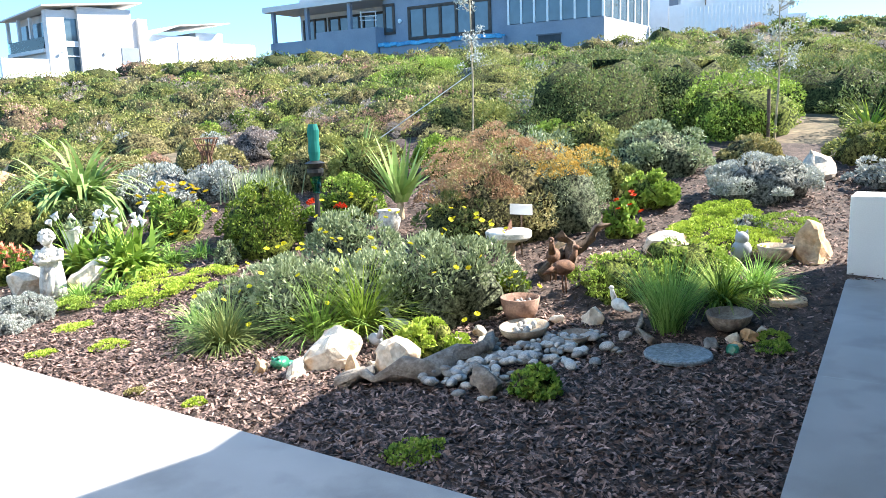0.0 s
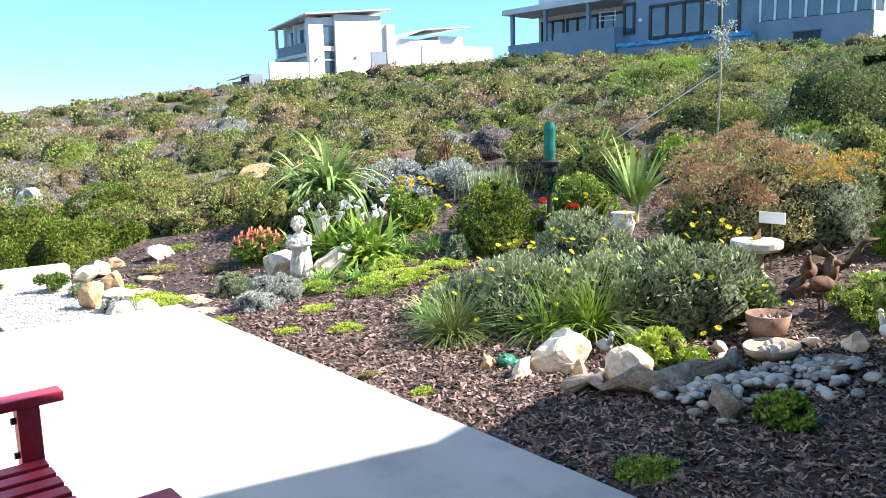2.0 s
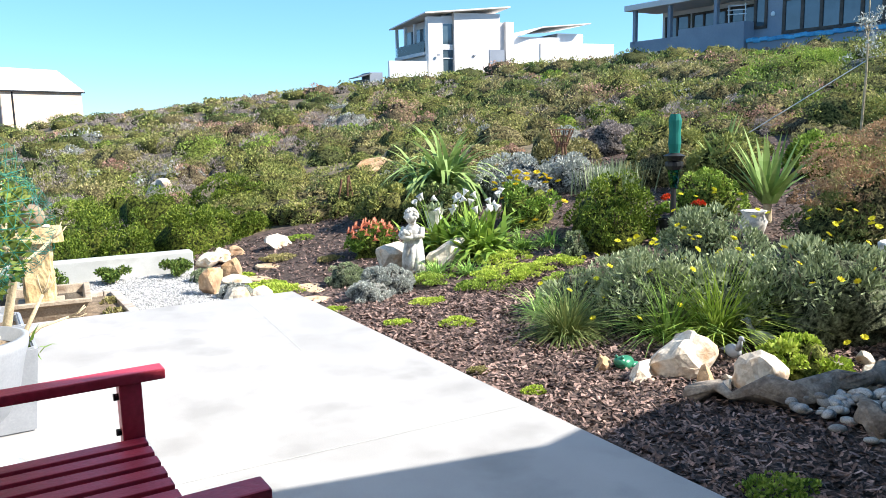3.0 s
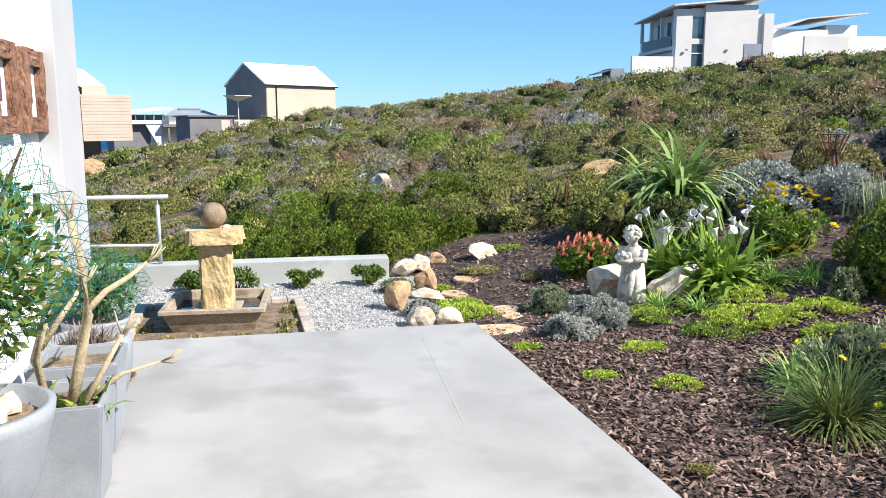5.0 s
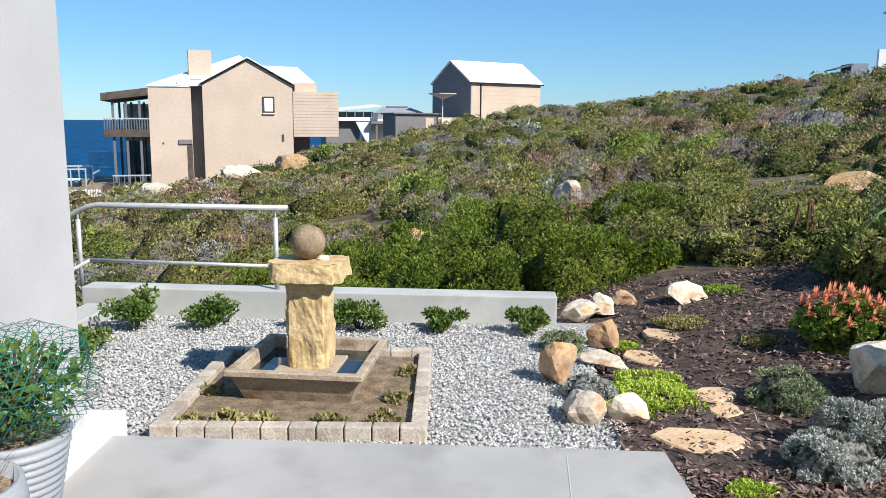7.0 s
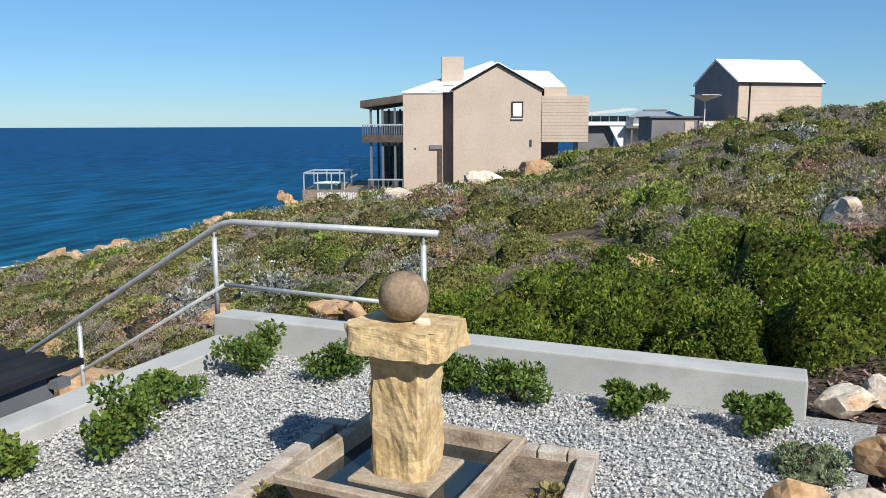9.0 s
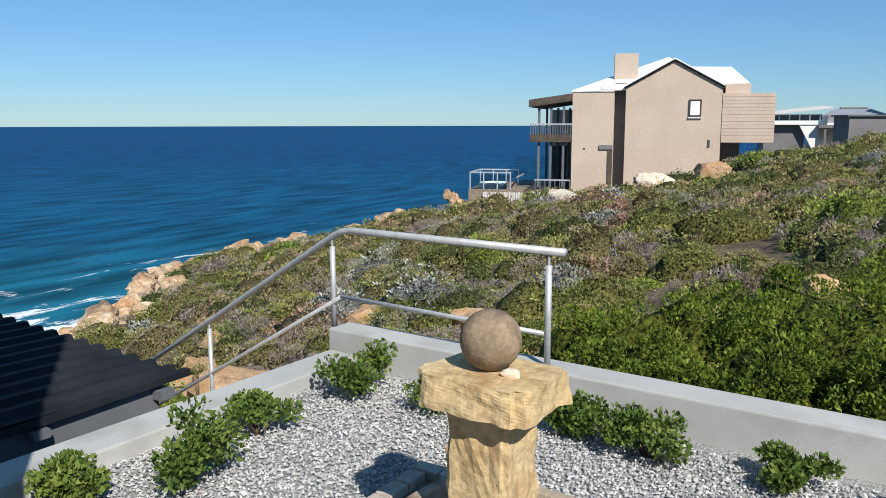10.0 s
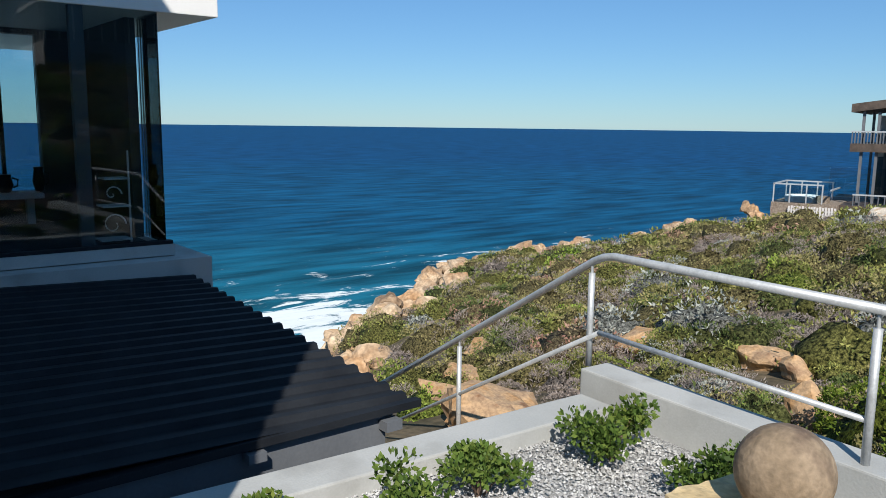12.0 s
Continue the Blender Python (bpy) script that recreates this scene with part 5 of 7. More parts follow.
shrub("green_bush", 6.52, -2.09, 0.85, 1.0, "sage", 3000, 0.06, "grey-green heath bush behind the russet one", "bush", 0.3)
shrub("clipped_bush", 4.16, 0.52, 0.58, 0.72, "hedge", 4600, 0.038, "rounded dense green bush beside the lantern", "bush", 0.5, lump=0.6)
shrub("clipped_bush", 3.83, 0.14, 0.45, 0.52, "hedge", 2600, 0.036, "rounded dense green bush beside the lantern", "bush", 0.5, lump=0.6)
shrub("clipped_bush", 5.34, 0.1, 0.46, 0.6, "bright", 3800, 0.038, "rounded dense light green bush behind the lantern", "bush", 0.5, lump=0.6)
shrub("pincushion_bush", 3.92, 1.85, 0.5, 0.58, "vivid", 2400, 0.06, "green pincushion bush with yellow-orange flower heads", "bush", 0.35, flowers=("orangef", 26, 0.055))
RL = shrub("red_leaf_bush", 1.98, 2.47, 0.36, 0.36, "vivid", 2200, 0.045, "low green bush with salmon red new leaves", "bush", 0.5, lump=0.6)
salmon_tip = quads("tip_leaf", blades(rng, 9, (0, 0, 0), 0.01, 0.1, 0.026, 0.5, 2, 0.9, 0.01), "salmon")
for k in range(30):
    a, r_ = k * 2.4, 0.34 * math.sqrt((k + 0.5) / 30)
    o = new("tip_leaf", salmon_tip)
    o.parent = RL
    o.location = (r_ * math.cos(a), r_ * math.sin(a), 0.38 * math.sqrt(max(0.05, 1 - (r_ / 0.4) ** 2)))
shrub("heather", 1.2, 1.6, 0.27, 0.24, "sage", 3200, 0.024, "low olive heather beside the stepping stones", "shrub", 0.3)
shrub("red_tip_plant", 5.62, -3.52, 0.24, 0.4, "vivid", 700, 0.09, "leafy green plant with red and yellow tips", "plant", 0.5, flowers=("redf", 8, 0.04))
shrub("leafy_shrub", 6.8, -3.42, 0.36, 0.44, "bright", 1500, 0.08, "bright lime green leafy shrub on the upper bed", "shrub", 0.5)
shrub("leafy_shrub", 3.78, -3.18, 0.16, 0.2, "lime", 300, 0.09, "small bright lime rosette beside the sundial", "plant", 0.4)
for x, y, r, h, mat in ((8.5, -2.94, 0.8, 0.72, "sage"), (8.41, -1.9, 0.7, 0.8, "green"), (7.47, -1.14, 0.7, 0.7, "green"), (6.8, 0.85, 0.7, 0.75, "green"), (6.61, 1.9, 0.7, 0.6, "olive"), (7.84, 0.19, 0.6, 0.6, "bright"), (6.52, 4.37, 0.75, 0.7, "olive"), (7.75, 3.13, 0.8, 0.7, "green"), (8.13, 4.75, 0.7, 0.6, "dry"),
                        (7.18, -2.66, 0.5, 0.5, "green"), (4.72, 5.32, 0.6, 0.55, "green"), (5.86, 5.89, 0.7, 0.5, "olive"), (3.4, 3.04, 0.5, 0.55, "deep"), (2.93, 3.8, 0.5, 0.6, "green"), (9.64, -5.51, 0.6, 0.55, "green"), (9.36, -3.99, 0.45, 0.4, "olive")):
    shrub("garden_shrub", x, y, r, h, mat, int(5200 * r), 0.055, "rounded green shrub at the top of the bed" if mat != "dry" else "dry grey shrub at the top of the bed", "shrub", 0.42)
for x, y, n, ln in ((4.02, 4.08, 95, 1.5), (4.35, 4.37, 60, 1.3), (3.78, 4.37, 50, 1.2)):
    rosette("aloe", x, y, n, ln, 0.085, "strap", "large tree aloe with long arching strap leaves", "aloe", 1.3, 1.05, 6, 0.1, 0.35)
rosette("agave", 5.43, -0.66, 34, 0.95, 0.08, "strap", "spiky green agave behind the stone urn", "agave", 0.15, 0.95, 5, 0.06, 0.3)
rosette("agave", 6.71, 1.04, 28, 0.95, 0.075, "strap", "spiky green agave up the slope", "agave", 0.25, 0.95, 5, 0.06, 0.25)
for x, y in ((11.3, -5.3), (12, -6.1), (10.6, -6)):
    tuft("strap_plant", x, y, 110, 0.75, 0.04, "lime", "clump of yellow-green strap leaves by the upper path", "plant", droop=0.5, lean=0.8, segs=4)


for x, y, n, ln in ((2.03, 1, 120, 0.3), (3.17, 0.95, 150, 0.34), (2.27, 0.71, 120, 0.26), (3.5, 0.85, 120, 0.3), (1.84, -1.14, 160, 0.4)):
    tuft("grass_tuft", x, y, n, ln, 0.016, "blade", "small fresh tuft of grass between the plants", lean=1.0)


def lily(x, y, seed, n_fl):
    q = random.Random(seed)
    e = thing("arum_lily", (x, y, gz(x, y) + 0.03), "arum lilies with white funnel flowers and broad leaves", "lily", "arum lilies by the statue")
    part("leaf", quads("leaf", blades(rng, 110, (0, 0, 0), 0.12, 0.62, 0.10, 0.9, 4, 0.85, 0.1), "vivid"), "vivid", e)
    for _ in range(n_fl):
        px, py, h = q.uniform(-0.28, 0.28), q.uniform(-0.28, 0.28), q.uniform(0.42, 0.66)
        part("flower_stalk", rod(bmesh.new(), (px * 0.3, py * 0.3, 0), (px, py, h), 0.006, 0.005, 5), "vivid", e)
        bm = lathe(bmesh.new(), [(0.006, 0), (0.015, 0.025), (0.026, 0.055), (0.044, 0.08), (0.024, 0.06), (0.008, 0.02)], 10)
        f = part("flower", bm, "whitef", e, smooth=True)
        f.matrix_basis = pose(px, py, h - 0.01, q.uniform(-50, 50), q.uniform(-50, 50), 0)
    return e


lily(2.6, 1.76, 1, 9)
lily(2.79, 1.19, 2, 9)
lily(2.98, 1.52, 3, 6)
for x, y in ((4.49, -0.05), (4.44, -0.52)):
    e = thing("geranium", (x, y, gz(x, y) + 0.03), "red-flowered geranium in a dark pot", "potted plant", "geraniums by the lantern")
    part("pot", lathe(bmesh.new(), [(0.08, 0), (0.11, 0.18), (0.12, 0.18), (0.1, 0.15)], 14), "black", e)
    part("foliage", quads("foliage", leaf_cloud(rng, 220, (0, 0, 0.25), (0.13, 0.13, 0.12), 0.05, 0.8), "vivid"), "vivid", e)
    part("flower_head", quads("flower_head", leaf_cloud(rng, 90, (0, 0, 0.4), (0.08, 0.08, 0.06), 0.03, 0.9), "redf"), "redf", e)


def sapling(x, y, h, seed, crown):
    q = random.Random(seed)
    e = thing("sapling_tree", (x, y, gz(x, y)), "thin young tree with sparse pale leaves", "tree")
    part("trunk", tube(bmesh.new(), [(0.02 * math.sin(k * 1.3), 0.02 * math.cos(k), h * k / 6) for k in range(7)], 0.022, 0.009, 7), "bark", e)
    L = []
    for _ in range(crown):
        z0 = h * q.uniform(0.42, 0.98)
        a, ln = q.uniform(0, 6.28), q.uniform(0.15, 0.45) * (1.25 - z0 / h * 0.5)
        tip = (ln * math.cos(a), ln * math.sin(a), z0 + ln * 0.6)
        part("branch", tube(bmesh.new(), [(0, 0, z0), tuple(v * 0.5 if i < 2 else z0 + ln * 0.22 for i, v in enumerate(tip)), tip], 0.008, 0.003, 5), "bark", e)
        L.append(leaf_cloud(rng, 60, tip, (0.13, 0.13, 0.12), 0.05, 0.45, low=1.0, depth=0.9))
    part("crown", quads("crown", np.concatenate(L), "silver"), "silver", e)
    return e


sapling(9.54, 0.76, 3.3, 4, 20)
sapling(11, -4, 2.1, 5, 16)
solid("stake", rod(bmesh.new(), (0, 0, -0.1), (0.03, 0.02, 0.85), 0.03, 0.025), "twig", "wooden stake beside the young tree", "stake", (10.7, -3.95, gz(10.7, -3.95)))
p0, p1 = Vector((9.54, 0.76, gz(9.54, 0.76) + 1.35)), Vector((7.75, 1.8, gz(7.75, 1.8) + 0.35))
solid("guy_wire", rod(bmesh.new(), p0, p1, 0.008, seg=6), "steel", "taut thin wire staying the young tree", "wire")

# plants set along the gravel court
GP = "young glossy green shrub planted in the gravel"
for k, (x, y, r, h) in enumerate(((-3.55, 3.32, 0.28, 0.25), (-2.95, 3.40, 0.26, 0.2), (-2.1, 3.42, 0.2, 0.17), (-1.66, 3.30, 0.26, 0.21), (-0.95, 3.27, 0.22, 0.15), (-0.24, 3.25, 0.2, 0.17), (-3.66, 2.47, 0.25, 0.2), (-3.52, 1.85, 0.29, 0.3), (-3.88, 1.38, 0.21, 0.2))):
    e = thing("gravel_shrub", (x, y, -0.34), GP, "shrub", "young shrubs in the gravel", rz=k * 40)
    L, q = [], random.Random(k)
    for j in range(9):
        a, t = q.uniform(0, 6.28), q.uniform(0.3, 1.0)
        tip = (r * 0.75 * t * math.cos(a), r * 0.75 * t * math.sin(a), h * (0.45 + 0.55 * q.random()))
        part("stem", tube(bmesh.new(), [(0, 0, -0.02), (tip[0] * 0.4, tip[1] * 0.4, tip[2] * 0.55), tip], 0.008, 0.003, 5), "twig", e)
        L.append(leaf_cloud(rng, 210, tip, (r * 0.42, r * 0.42, h * 0.36), 0.034, 0.6, low=1.0, depth=0.9))
    part("foliage", quads("foliage", np.concatenate(L), "glossy"), "glossy", e)

# ---------------------------------------------------------------- rocks
ROCKS = [
    (1.84, 1.66, 0.31, 0.22, 0.29, "rock", "cream boulder with brown stains beside the statue"), (2.36, 1.22, 0.36, 0.20, 0.22, "rock", "cream boulder with brown stains beside the statue"),
    (1.64, -2.87, 0.25, 0.22, 0.27, "rock", "large pale boulder at the edge of the daisy bush"), (1.76, -3.37, 0.23, 0.18, 0.19, "rock", "pale boulder behind the driftwood"), (1.36, -2.75, 0.20, 0.12, 0.11, "rock", "flat pale rock in the mulch"),
    (1.26, -2.49, 0.09, 0.08, 0.09, "orange", "small tan rock in the mulch"), (1.34, -2.39, 0.06, 0.06, 0.07, "orange", "small tan rock in the mulch"), (1.53, -3.13, 0.08, 0.07, 0.12, "orange", "small tan rock in the mulch"), (1.63, -3.19, 0.07, 0.07, 0.07, "rock", "small white rock in the mulch"),
    (5.24, -4.18, 0.32, 0.24, 0.18, "rock", "broad white rock on the upper bed"), (4.63, -3.32, 0.2, 0.16, 0.19, "orange", "brown rock beside the driftwood stump"), (4.61, -3.75, 0.16, 0.14, 0.16, "orange", "brown rock beside the driftwood stump"),
    (5.53, -5.46, 0.30, 0.20, 0.24, "orange", "orange rock near the path wall"), (3.36, -4.18, 0.13, 0.12, 0.14, "rock", "pitted coral-like white rock"), (8.69, -4.94, 0.40, 0.30, 0.26, "rock", "pale rock up the bed"), (8.5, -0.95, 0.30, 0.20, 0.25, "orange", "orange rock up the bed"),
    (-0.12, 1.32, 0.17, 0.14, 0.15, "rock", "white rock edging the gravel"), (0.17, 1.3, 0.14, 0.11, 0.10, "rock", "white rock edging the gravel"), (-0.18, 2, 0.18, 0.13, 0.19, "orange", "tan rock edging the gravel"), (0.2, 2.36, 0.21, 0.1, 0.07, "rock", "pale flat rock edging the gravel"),
    (0.32, 2.9, 0.16, 0.13, 0.17, "orange", "tan rock edging the gravel"), (0.24, 3.72, 0.22, 0.14, 0.13, "rock", "pale rock at the wall's end"), (0.52, 3.98, 0.16, 0.13, 0.12, "rock", "pale rock at the wall's end"), (0.78, 4.34, 0.17, 0.13, 0.11, "orange", "tan rock at the wall's end"),
    (1.32, 4.08, 0.24, 0.13, 0.15, "rock", "squared white stone block on the bed"), (1.25, 11, 0.45, 0.30, 0.30, "rock", "white boulder in the hillside scrub"), (5, 8.3, 0.50, 0.28, 0.2, "orange", "flat orange rock in the hillside scrub"), (5.75, 8.8, 0.55, 0.30, 0.25, "orange", "flat orange rock in the hillside scrub"),
    (-1.25, 8.6, 0.42, 0.26, 0.26, "orange", "pale boulder in the hillside scrub"), (-5.9, 9, 0.42, 0.32, 0.24, "orange", "orange sandstone boulder below the railing"), (-5.25, 8.6, 0.26, 0.22, 0.2, "orange", "orange sandstone boulder below the railing"), (-8.2, 9.9, 0.7, 0.42, 0.28, "orange", "orange sandstone boulder below the railing"),
    (-8.6, 6.2, 0.56, 0.43, 0.28, "orange", "orange sandstone boulder below the railing"), (-4.2, 6.9, 0.28, 0.22, 0.28, "orange", "orange sandstone boulder below the railing"), (-9.8, 7.6, 0.62, 0.43, 0.35, "orange", "orange sandstone boulder below the railing"), (-3.6, 7.5, 0.25, 0.19, 0.21, "orange", "orange sandstone boulder in the scrub"),
    (-7.3, 5.8, 0.85, 0.55, 0.34, "orange", "orange sandstone boulder below the railing"), (-11, 9, 0.50, 0.37, 0.35, "orange", "orange sandstone boulder in the scrub"), (-12.5, 28, 1.00, 0.70, 0.60, "rock", "pale boulder in the hillside scrub"), (-11, 36, 1.20, 0.70, 0.70, "rock", "pale boulder below the taupe house"), (-9, 38, 1.00, 0.70, 0.70, "orange", "tan boulder in the hillside scrub"),
]
for k, (x, y, rx, ry, rz_, mat, lab) in enumerate(ROCKS):
    z = gz(x, y) + 0.5 * rz_
    if -0.3 < x < 0.6 and 1 < y < 4.4:
        z = -0.33 + 0.5 * rz_
    solid("rock", stone(bmesh.new(), rx, ry, rz_, 40 + k, 0.22, 3), mat, lab, "rock", (x, y, z), (k * 37) % 50 - 25, "rocks of the garden" if x > -1 and y < 5 else "rocks of the hillside")
q = random.Random(8)
for k in range(64):
    y = q.uniform(8, 72)
    x = float(coast_x(y)) + q.uniform(0.0, 1.8)
    s = q.uniform(0.3, 0.9) * (0.5 + min(1, y / 45))
    solid("cliff_rock", stone(bmesh.new(), s * 1.3, s, s * 0.8, 200 + k, 0.3, 3), "cliff", "orange weathered rock at the cliff edge", "rock", (x, y, gz(x, y) + 0.45 * s), k * 50, "rocks along the cliff")
for k in range(44):
    y, s = q.uniform(8, 18), q.uniform(0.2, 0.5)
    x = float(coast_x(y)) + q.uniform(-2.5, 1.5)
    solid("cliff_rock", stone(bmesh.new(), s * 1.2, s, s, 300 + k, 0.3, 3), "cliff", "orange weathered rock of the bluff", "rock", (x, y, gz(x, y) - 0.1 * s), k * 50, "rocks along the cliff")

# stepping stones
for k, (x, y, r) in enumerate(((0.48, 0.92, 0.27), (0.82, 1.78, 0.19), (0.78, 1.45, 0.14), (0.58, 2.72, 0.2), (0.86, 3.2, 0.19), (4.72, -5.22, 0.24), (4.35, -5.46, 0.22))):
    q = random.Random(60 + k)
    bm = bmesh.new()
    f = bm.faces.new([bm.verts.new((r * q.uniform(0.75, 1.2) * math.cos(a), r * 0.7 * q.uniform(0.75, 1.2) * math.sin(a), 0)) for a in (j * 0.698 for j in range(9))])
    rr = bmesh.ops.extrude_face_region(bm, geom=[f])
    bmesh.ops.translate(bm, verts=[v for v in rr["geom"] if isinstance(v, bmesh.types.BMVert)], vec=(0, 0, 0.05))
    bmesh.ops.recalc_face_normals(bm, faces=bm.faces[:])
    bmesh.ops.bevel(bm, geom=bm.edges[:], offset=0.01, segments=1, affect="EDGES")
    solid("stepping_stone", bm, "flag", "flat irregular sandstone stepping stone", "stepping stone", (x, y, gz(x, y) + 0.0), k * 30, "stepping stones")

# pebble bed with driftwood
PB = thing("pebble_bed", (2.32, -4.08, gz(2.32, -4.08) + 0.03), "smooth grey and white pebbles heaped in the mulch", "pebbles")
q = random.Random(5)
pm = [finish(stone(bmesh.new(), 1, 0.75, 0.5, 80 + k, 0.1, 2, cuts=0, flat=False), "pebble", "pebble", True) for k in range(4)]
for k in range(230):
    u, w = q.random(), q.gauss(0, 0.16)
    x, y = -0.75 + 1.5 * u + w * 0.5, 0.38 - 0.75 * u + w + (0.2 if u > 0.5 else 0) * q.random()
    s = q.uniform(0.025, 0.062)
    o = new("pebble", pm[k % 4])
    o.parent = PB
    o.matrix_basis = pose(x, y, 0.02 + 0.03 * q.random() + max(0, 0.05 - abs(w) * 0.2), q.uniform(-20, 20), q.uniform(-20, 20), q.uniform(0, 360)) @ Matrix.Diagonal((s, s, s, 1))


def log(pts, r0, r1, lab, seed, mat="driftwood"):
    bm = tube(bmesh.new(), pts, r0, r1, 10)
    bmesh.ops.subdivide_edges(bm, edges=bm.edges[:], cuts=2)
    for v in bm.verts:
        v.co += (Vector((1, 1, 1)) * 0.11 * noise.noise(v.co * 5 + Vector((seed, 0, 0))) + Vector((1, -1, 0.6)) * 0.06 * noise.noise(v.co * 17)) * (r0 / 0.08)
    return solid("driftwood", bm, mat, lab, "driftwood", smooth=True)


g0 = gz(1.7, -3.61)
log([(1.3, -3.18, g0 + 0.05), (1.42, -3.42, g0 + 0.1), (1.65, -3.66, g0 + 0.12), (1.94, -3.75, g0 + 0.13), (2.22, -3.8, g0 + 0.16), (2.46, -3.75, g0 + 0.14)], 0.06, 0.035, "gnarled grey driftwood log in front of the boulders", 1)
log([(1.65, -4.23, g0 + 0.06), (1.7, -4.08, g0 + 0.14), (1.84, -3.99, g0 + 0.1), (1.89, -4.23, g0 + 0.05)], 0.06, 0.03, "knotted grey driftwood root beside the pebbles", 2)
log([(3.12, -4.75, gz(3.12, -4.75) + 0.06), (3.31, -4.56, gz(3.12, -4.75) + 0.12), (3.54, -4.51, gz(3.12, -4.75) + 0.16)], 0.03, 0.015, "grey driftwood branch among the pebbles", 3)


g1 = gz(4.44, -3.52)
log([(4.11, -3.32, g1 + 0.04), (4.25, -3.42, g1 + 0.14), (4.44, -3.52, g1 + 0.2), (4.58, -3.66, g1 + 0.3), (4.68, -3.75, g1 + 0.42)], 0.085, 0.03, "gnarled dark driftwood stump beside brown rocks", 4, "twig")
log([(4.3, -3.56, g1 + 0.05), (4.35, -3.52, g1 + 0.3), (4.27, -3.42, g1 + 0.46)], 0.07, 0.02, "gnarled dark driftwood root standing upright", 5, "twig")


def bowl(x, y, r, h, mat, lab, squash=1.0, fill=None, cat="bowl"):
    e = thing("bowl", (x, y, gz(x, y) + 0.04), lab, cat)
    part("shell", lathe(bmesh.new(), [(r * 0.6, 0), (r * 0.85, h * 0.4), (r, h), (r * 0.93, h * 1.02), (r * 0.82, h * 0.7), (0.02, h * 0.55)], 24, squash=squash), mat, e, smooth=True)
    if fill:
        q = random.Random(int(x * 100))
        for k in range(9):
            a, d = q.uniform(0, 6.28), r * 0.6 * q.random()
            o = new("stone", pm[k % 4])
            o.parent = e
            o.matrix_basis = pose(d * math.cos(a), squash * d * math.sin(a), h * 0.75, 20 * k, 15 * k, 40 * k) @ Matrix.Diagonal((r * 0.2, r * 0.2, r * 0.2, 1))
    return e


bowl(3.17, -3.59, 0.17, 0.2, "terracotta", "terracotta bowl heaped with pale stones", fill=True)
bowl(2.88, -3.78, 0.24, 0.1, "basin", "shallow stone bird bath with pebbles", 0.8, True, "bird bath")
bowl(2.93, -4.2, 0.16, 0.08, "driftwood", "small dark stone bowl among the pebbles", 0.8)
bowl(3.64, -5.18, 0.22, 0.12, "driftwood", "dark shallow stone dish in the mulch", 0.8)
bowl(5.29, -5.18, 0.17, 0.14, "basin", "small stone bowl beside the owl", 1.0)
bm = lathe(bmesh.new(), [(0.24, 0.0), (0.245, 0.02), (0.235, 0.032), (0.03, 0.04), (0.012, 0.06), (0.001, 0.065)], 32)
solid("mosaic_disc", bm, "mosaic", "round blue-grey mosaic disc lying on the mulch", "disc", (2.98, -4.99, gz(2.98, -4.99) + 0.045))


def ball(bm, c, r, sub=2):
    m = Matrix.Translation(c) @ Matrix.Diagonal((*(r if isinstance(r, tuple) else (r, r, r)), 1))
    bmesh.ops.create_icosphere(bm, subdivisions=sub, radius=1, matrix=m)


def bird(name, x, y, s, mat, lab, rz, legs=True, sit=False):
    bm = bmesh.new()
    z0 = 0.28 * s if legs else 0.12 * s
    ball(bm, (0, 0, z0 + 0.12 * s), (0.2 * s, 0.11 * s, 0.12 * s), 3)
    tube(bm, [(0.13 * s, 0, z0 + 0.18 * s), (0.2 * s, 0, z0 + 0.3 * s), (0.22 * s, 0, z0 + 0.38 * s)], 0.06 * s, 0.035 * s)
    ball(bm, (0.23 * s, 0, z0 + 0.4 * s), (0.055 * s, 0.045 * s, 0.045 * s))
    rod(bm, (0.26 * s, 0, z0 + 0.4 * s), (0.34 * s, 0, z0 + 0.38 * s), 0.018 * s, 0.003, 6)
    rod(bm, (-0.15 * s, 0, z0 + 0.12 * s), (-0.36 * s, 0, z0 + 0.06 * s), 0.06 * s, 0.02 * s, 8)
    if legs:
        for k in (-1, 1):
            rod(bm, (0.02 * s, 0.04 * s * k, 0), (0, 0.05 * s * k, z0 + 0.05 * s), 0.012 * s, seg=6)
    return solid(name, bm, mat, lab, "bird figure", (x, y, gz(x, y) + 0.03), rz, smooth=True)


bird("iron_bird", 4.11, -3.44, 0.62, "rust", "rusty iron guinea fowl figure standing in the bed", 200)
bird("iron_bird", 3.87, -3.66, 0.6, "rust", "rusty iron guinea fowl figure standing in the bed", 330)
bird("stone_dove", 2.48, -2.83, 0.45, "pot", "small grey stone dove behind the boulder", 120, False)
bird("stone_dove", 2.08, -2.9, 0.4, "pot", "small grey stone dove behind the boulder", 250, False)
bird("stone_dove", 3.54, -4.32, 0.45, "statue", "small pale stone dove on the pebbles", 60, False)
bm = bmesh.new()
ball(bm, (0, 0, 0.1), (0.1, 0.095, 0.11), 3)
ball(bm, (0, 0, 0.22), (0.07, 0.065, 0.065), 3)
for k in (-1, 1):
    rod(bm, (-0.01, 0.04 * k, 0.26), (-0.01, 0.05 * k, 0.305), 0.02, 0.002, 6)
solid("stone_owl", bm, "pot", "grey stone owl figure beside a small bowl", "owl figure", (5.2, -4.89, gz(5.2, -4.89) + 0.03), 190, smooth=True)

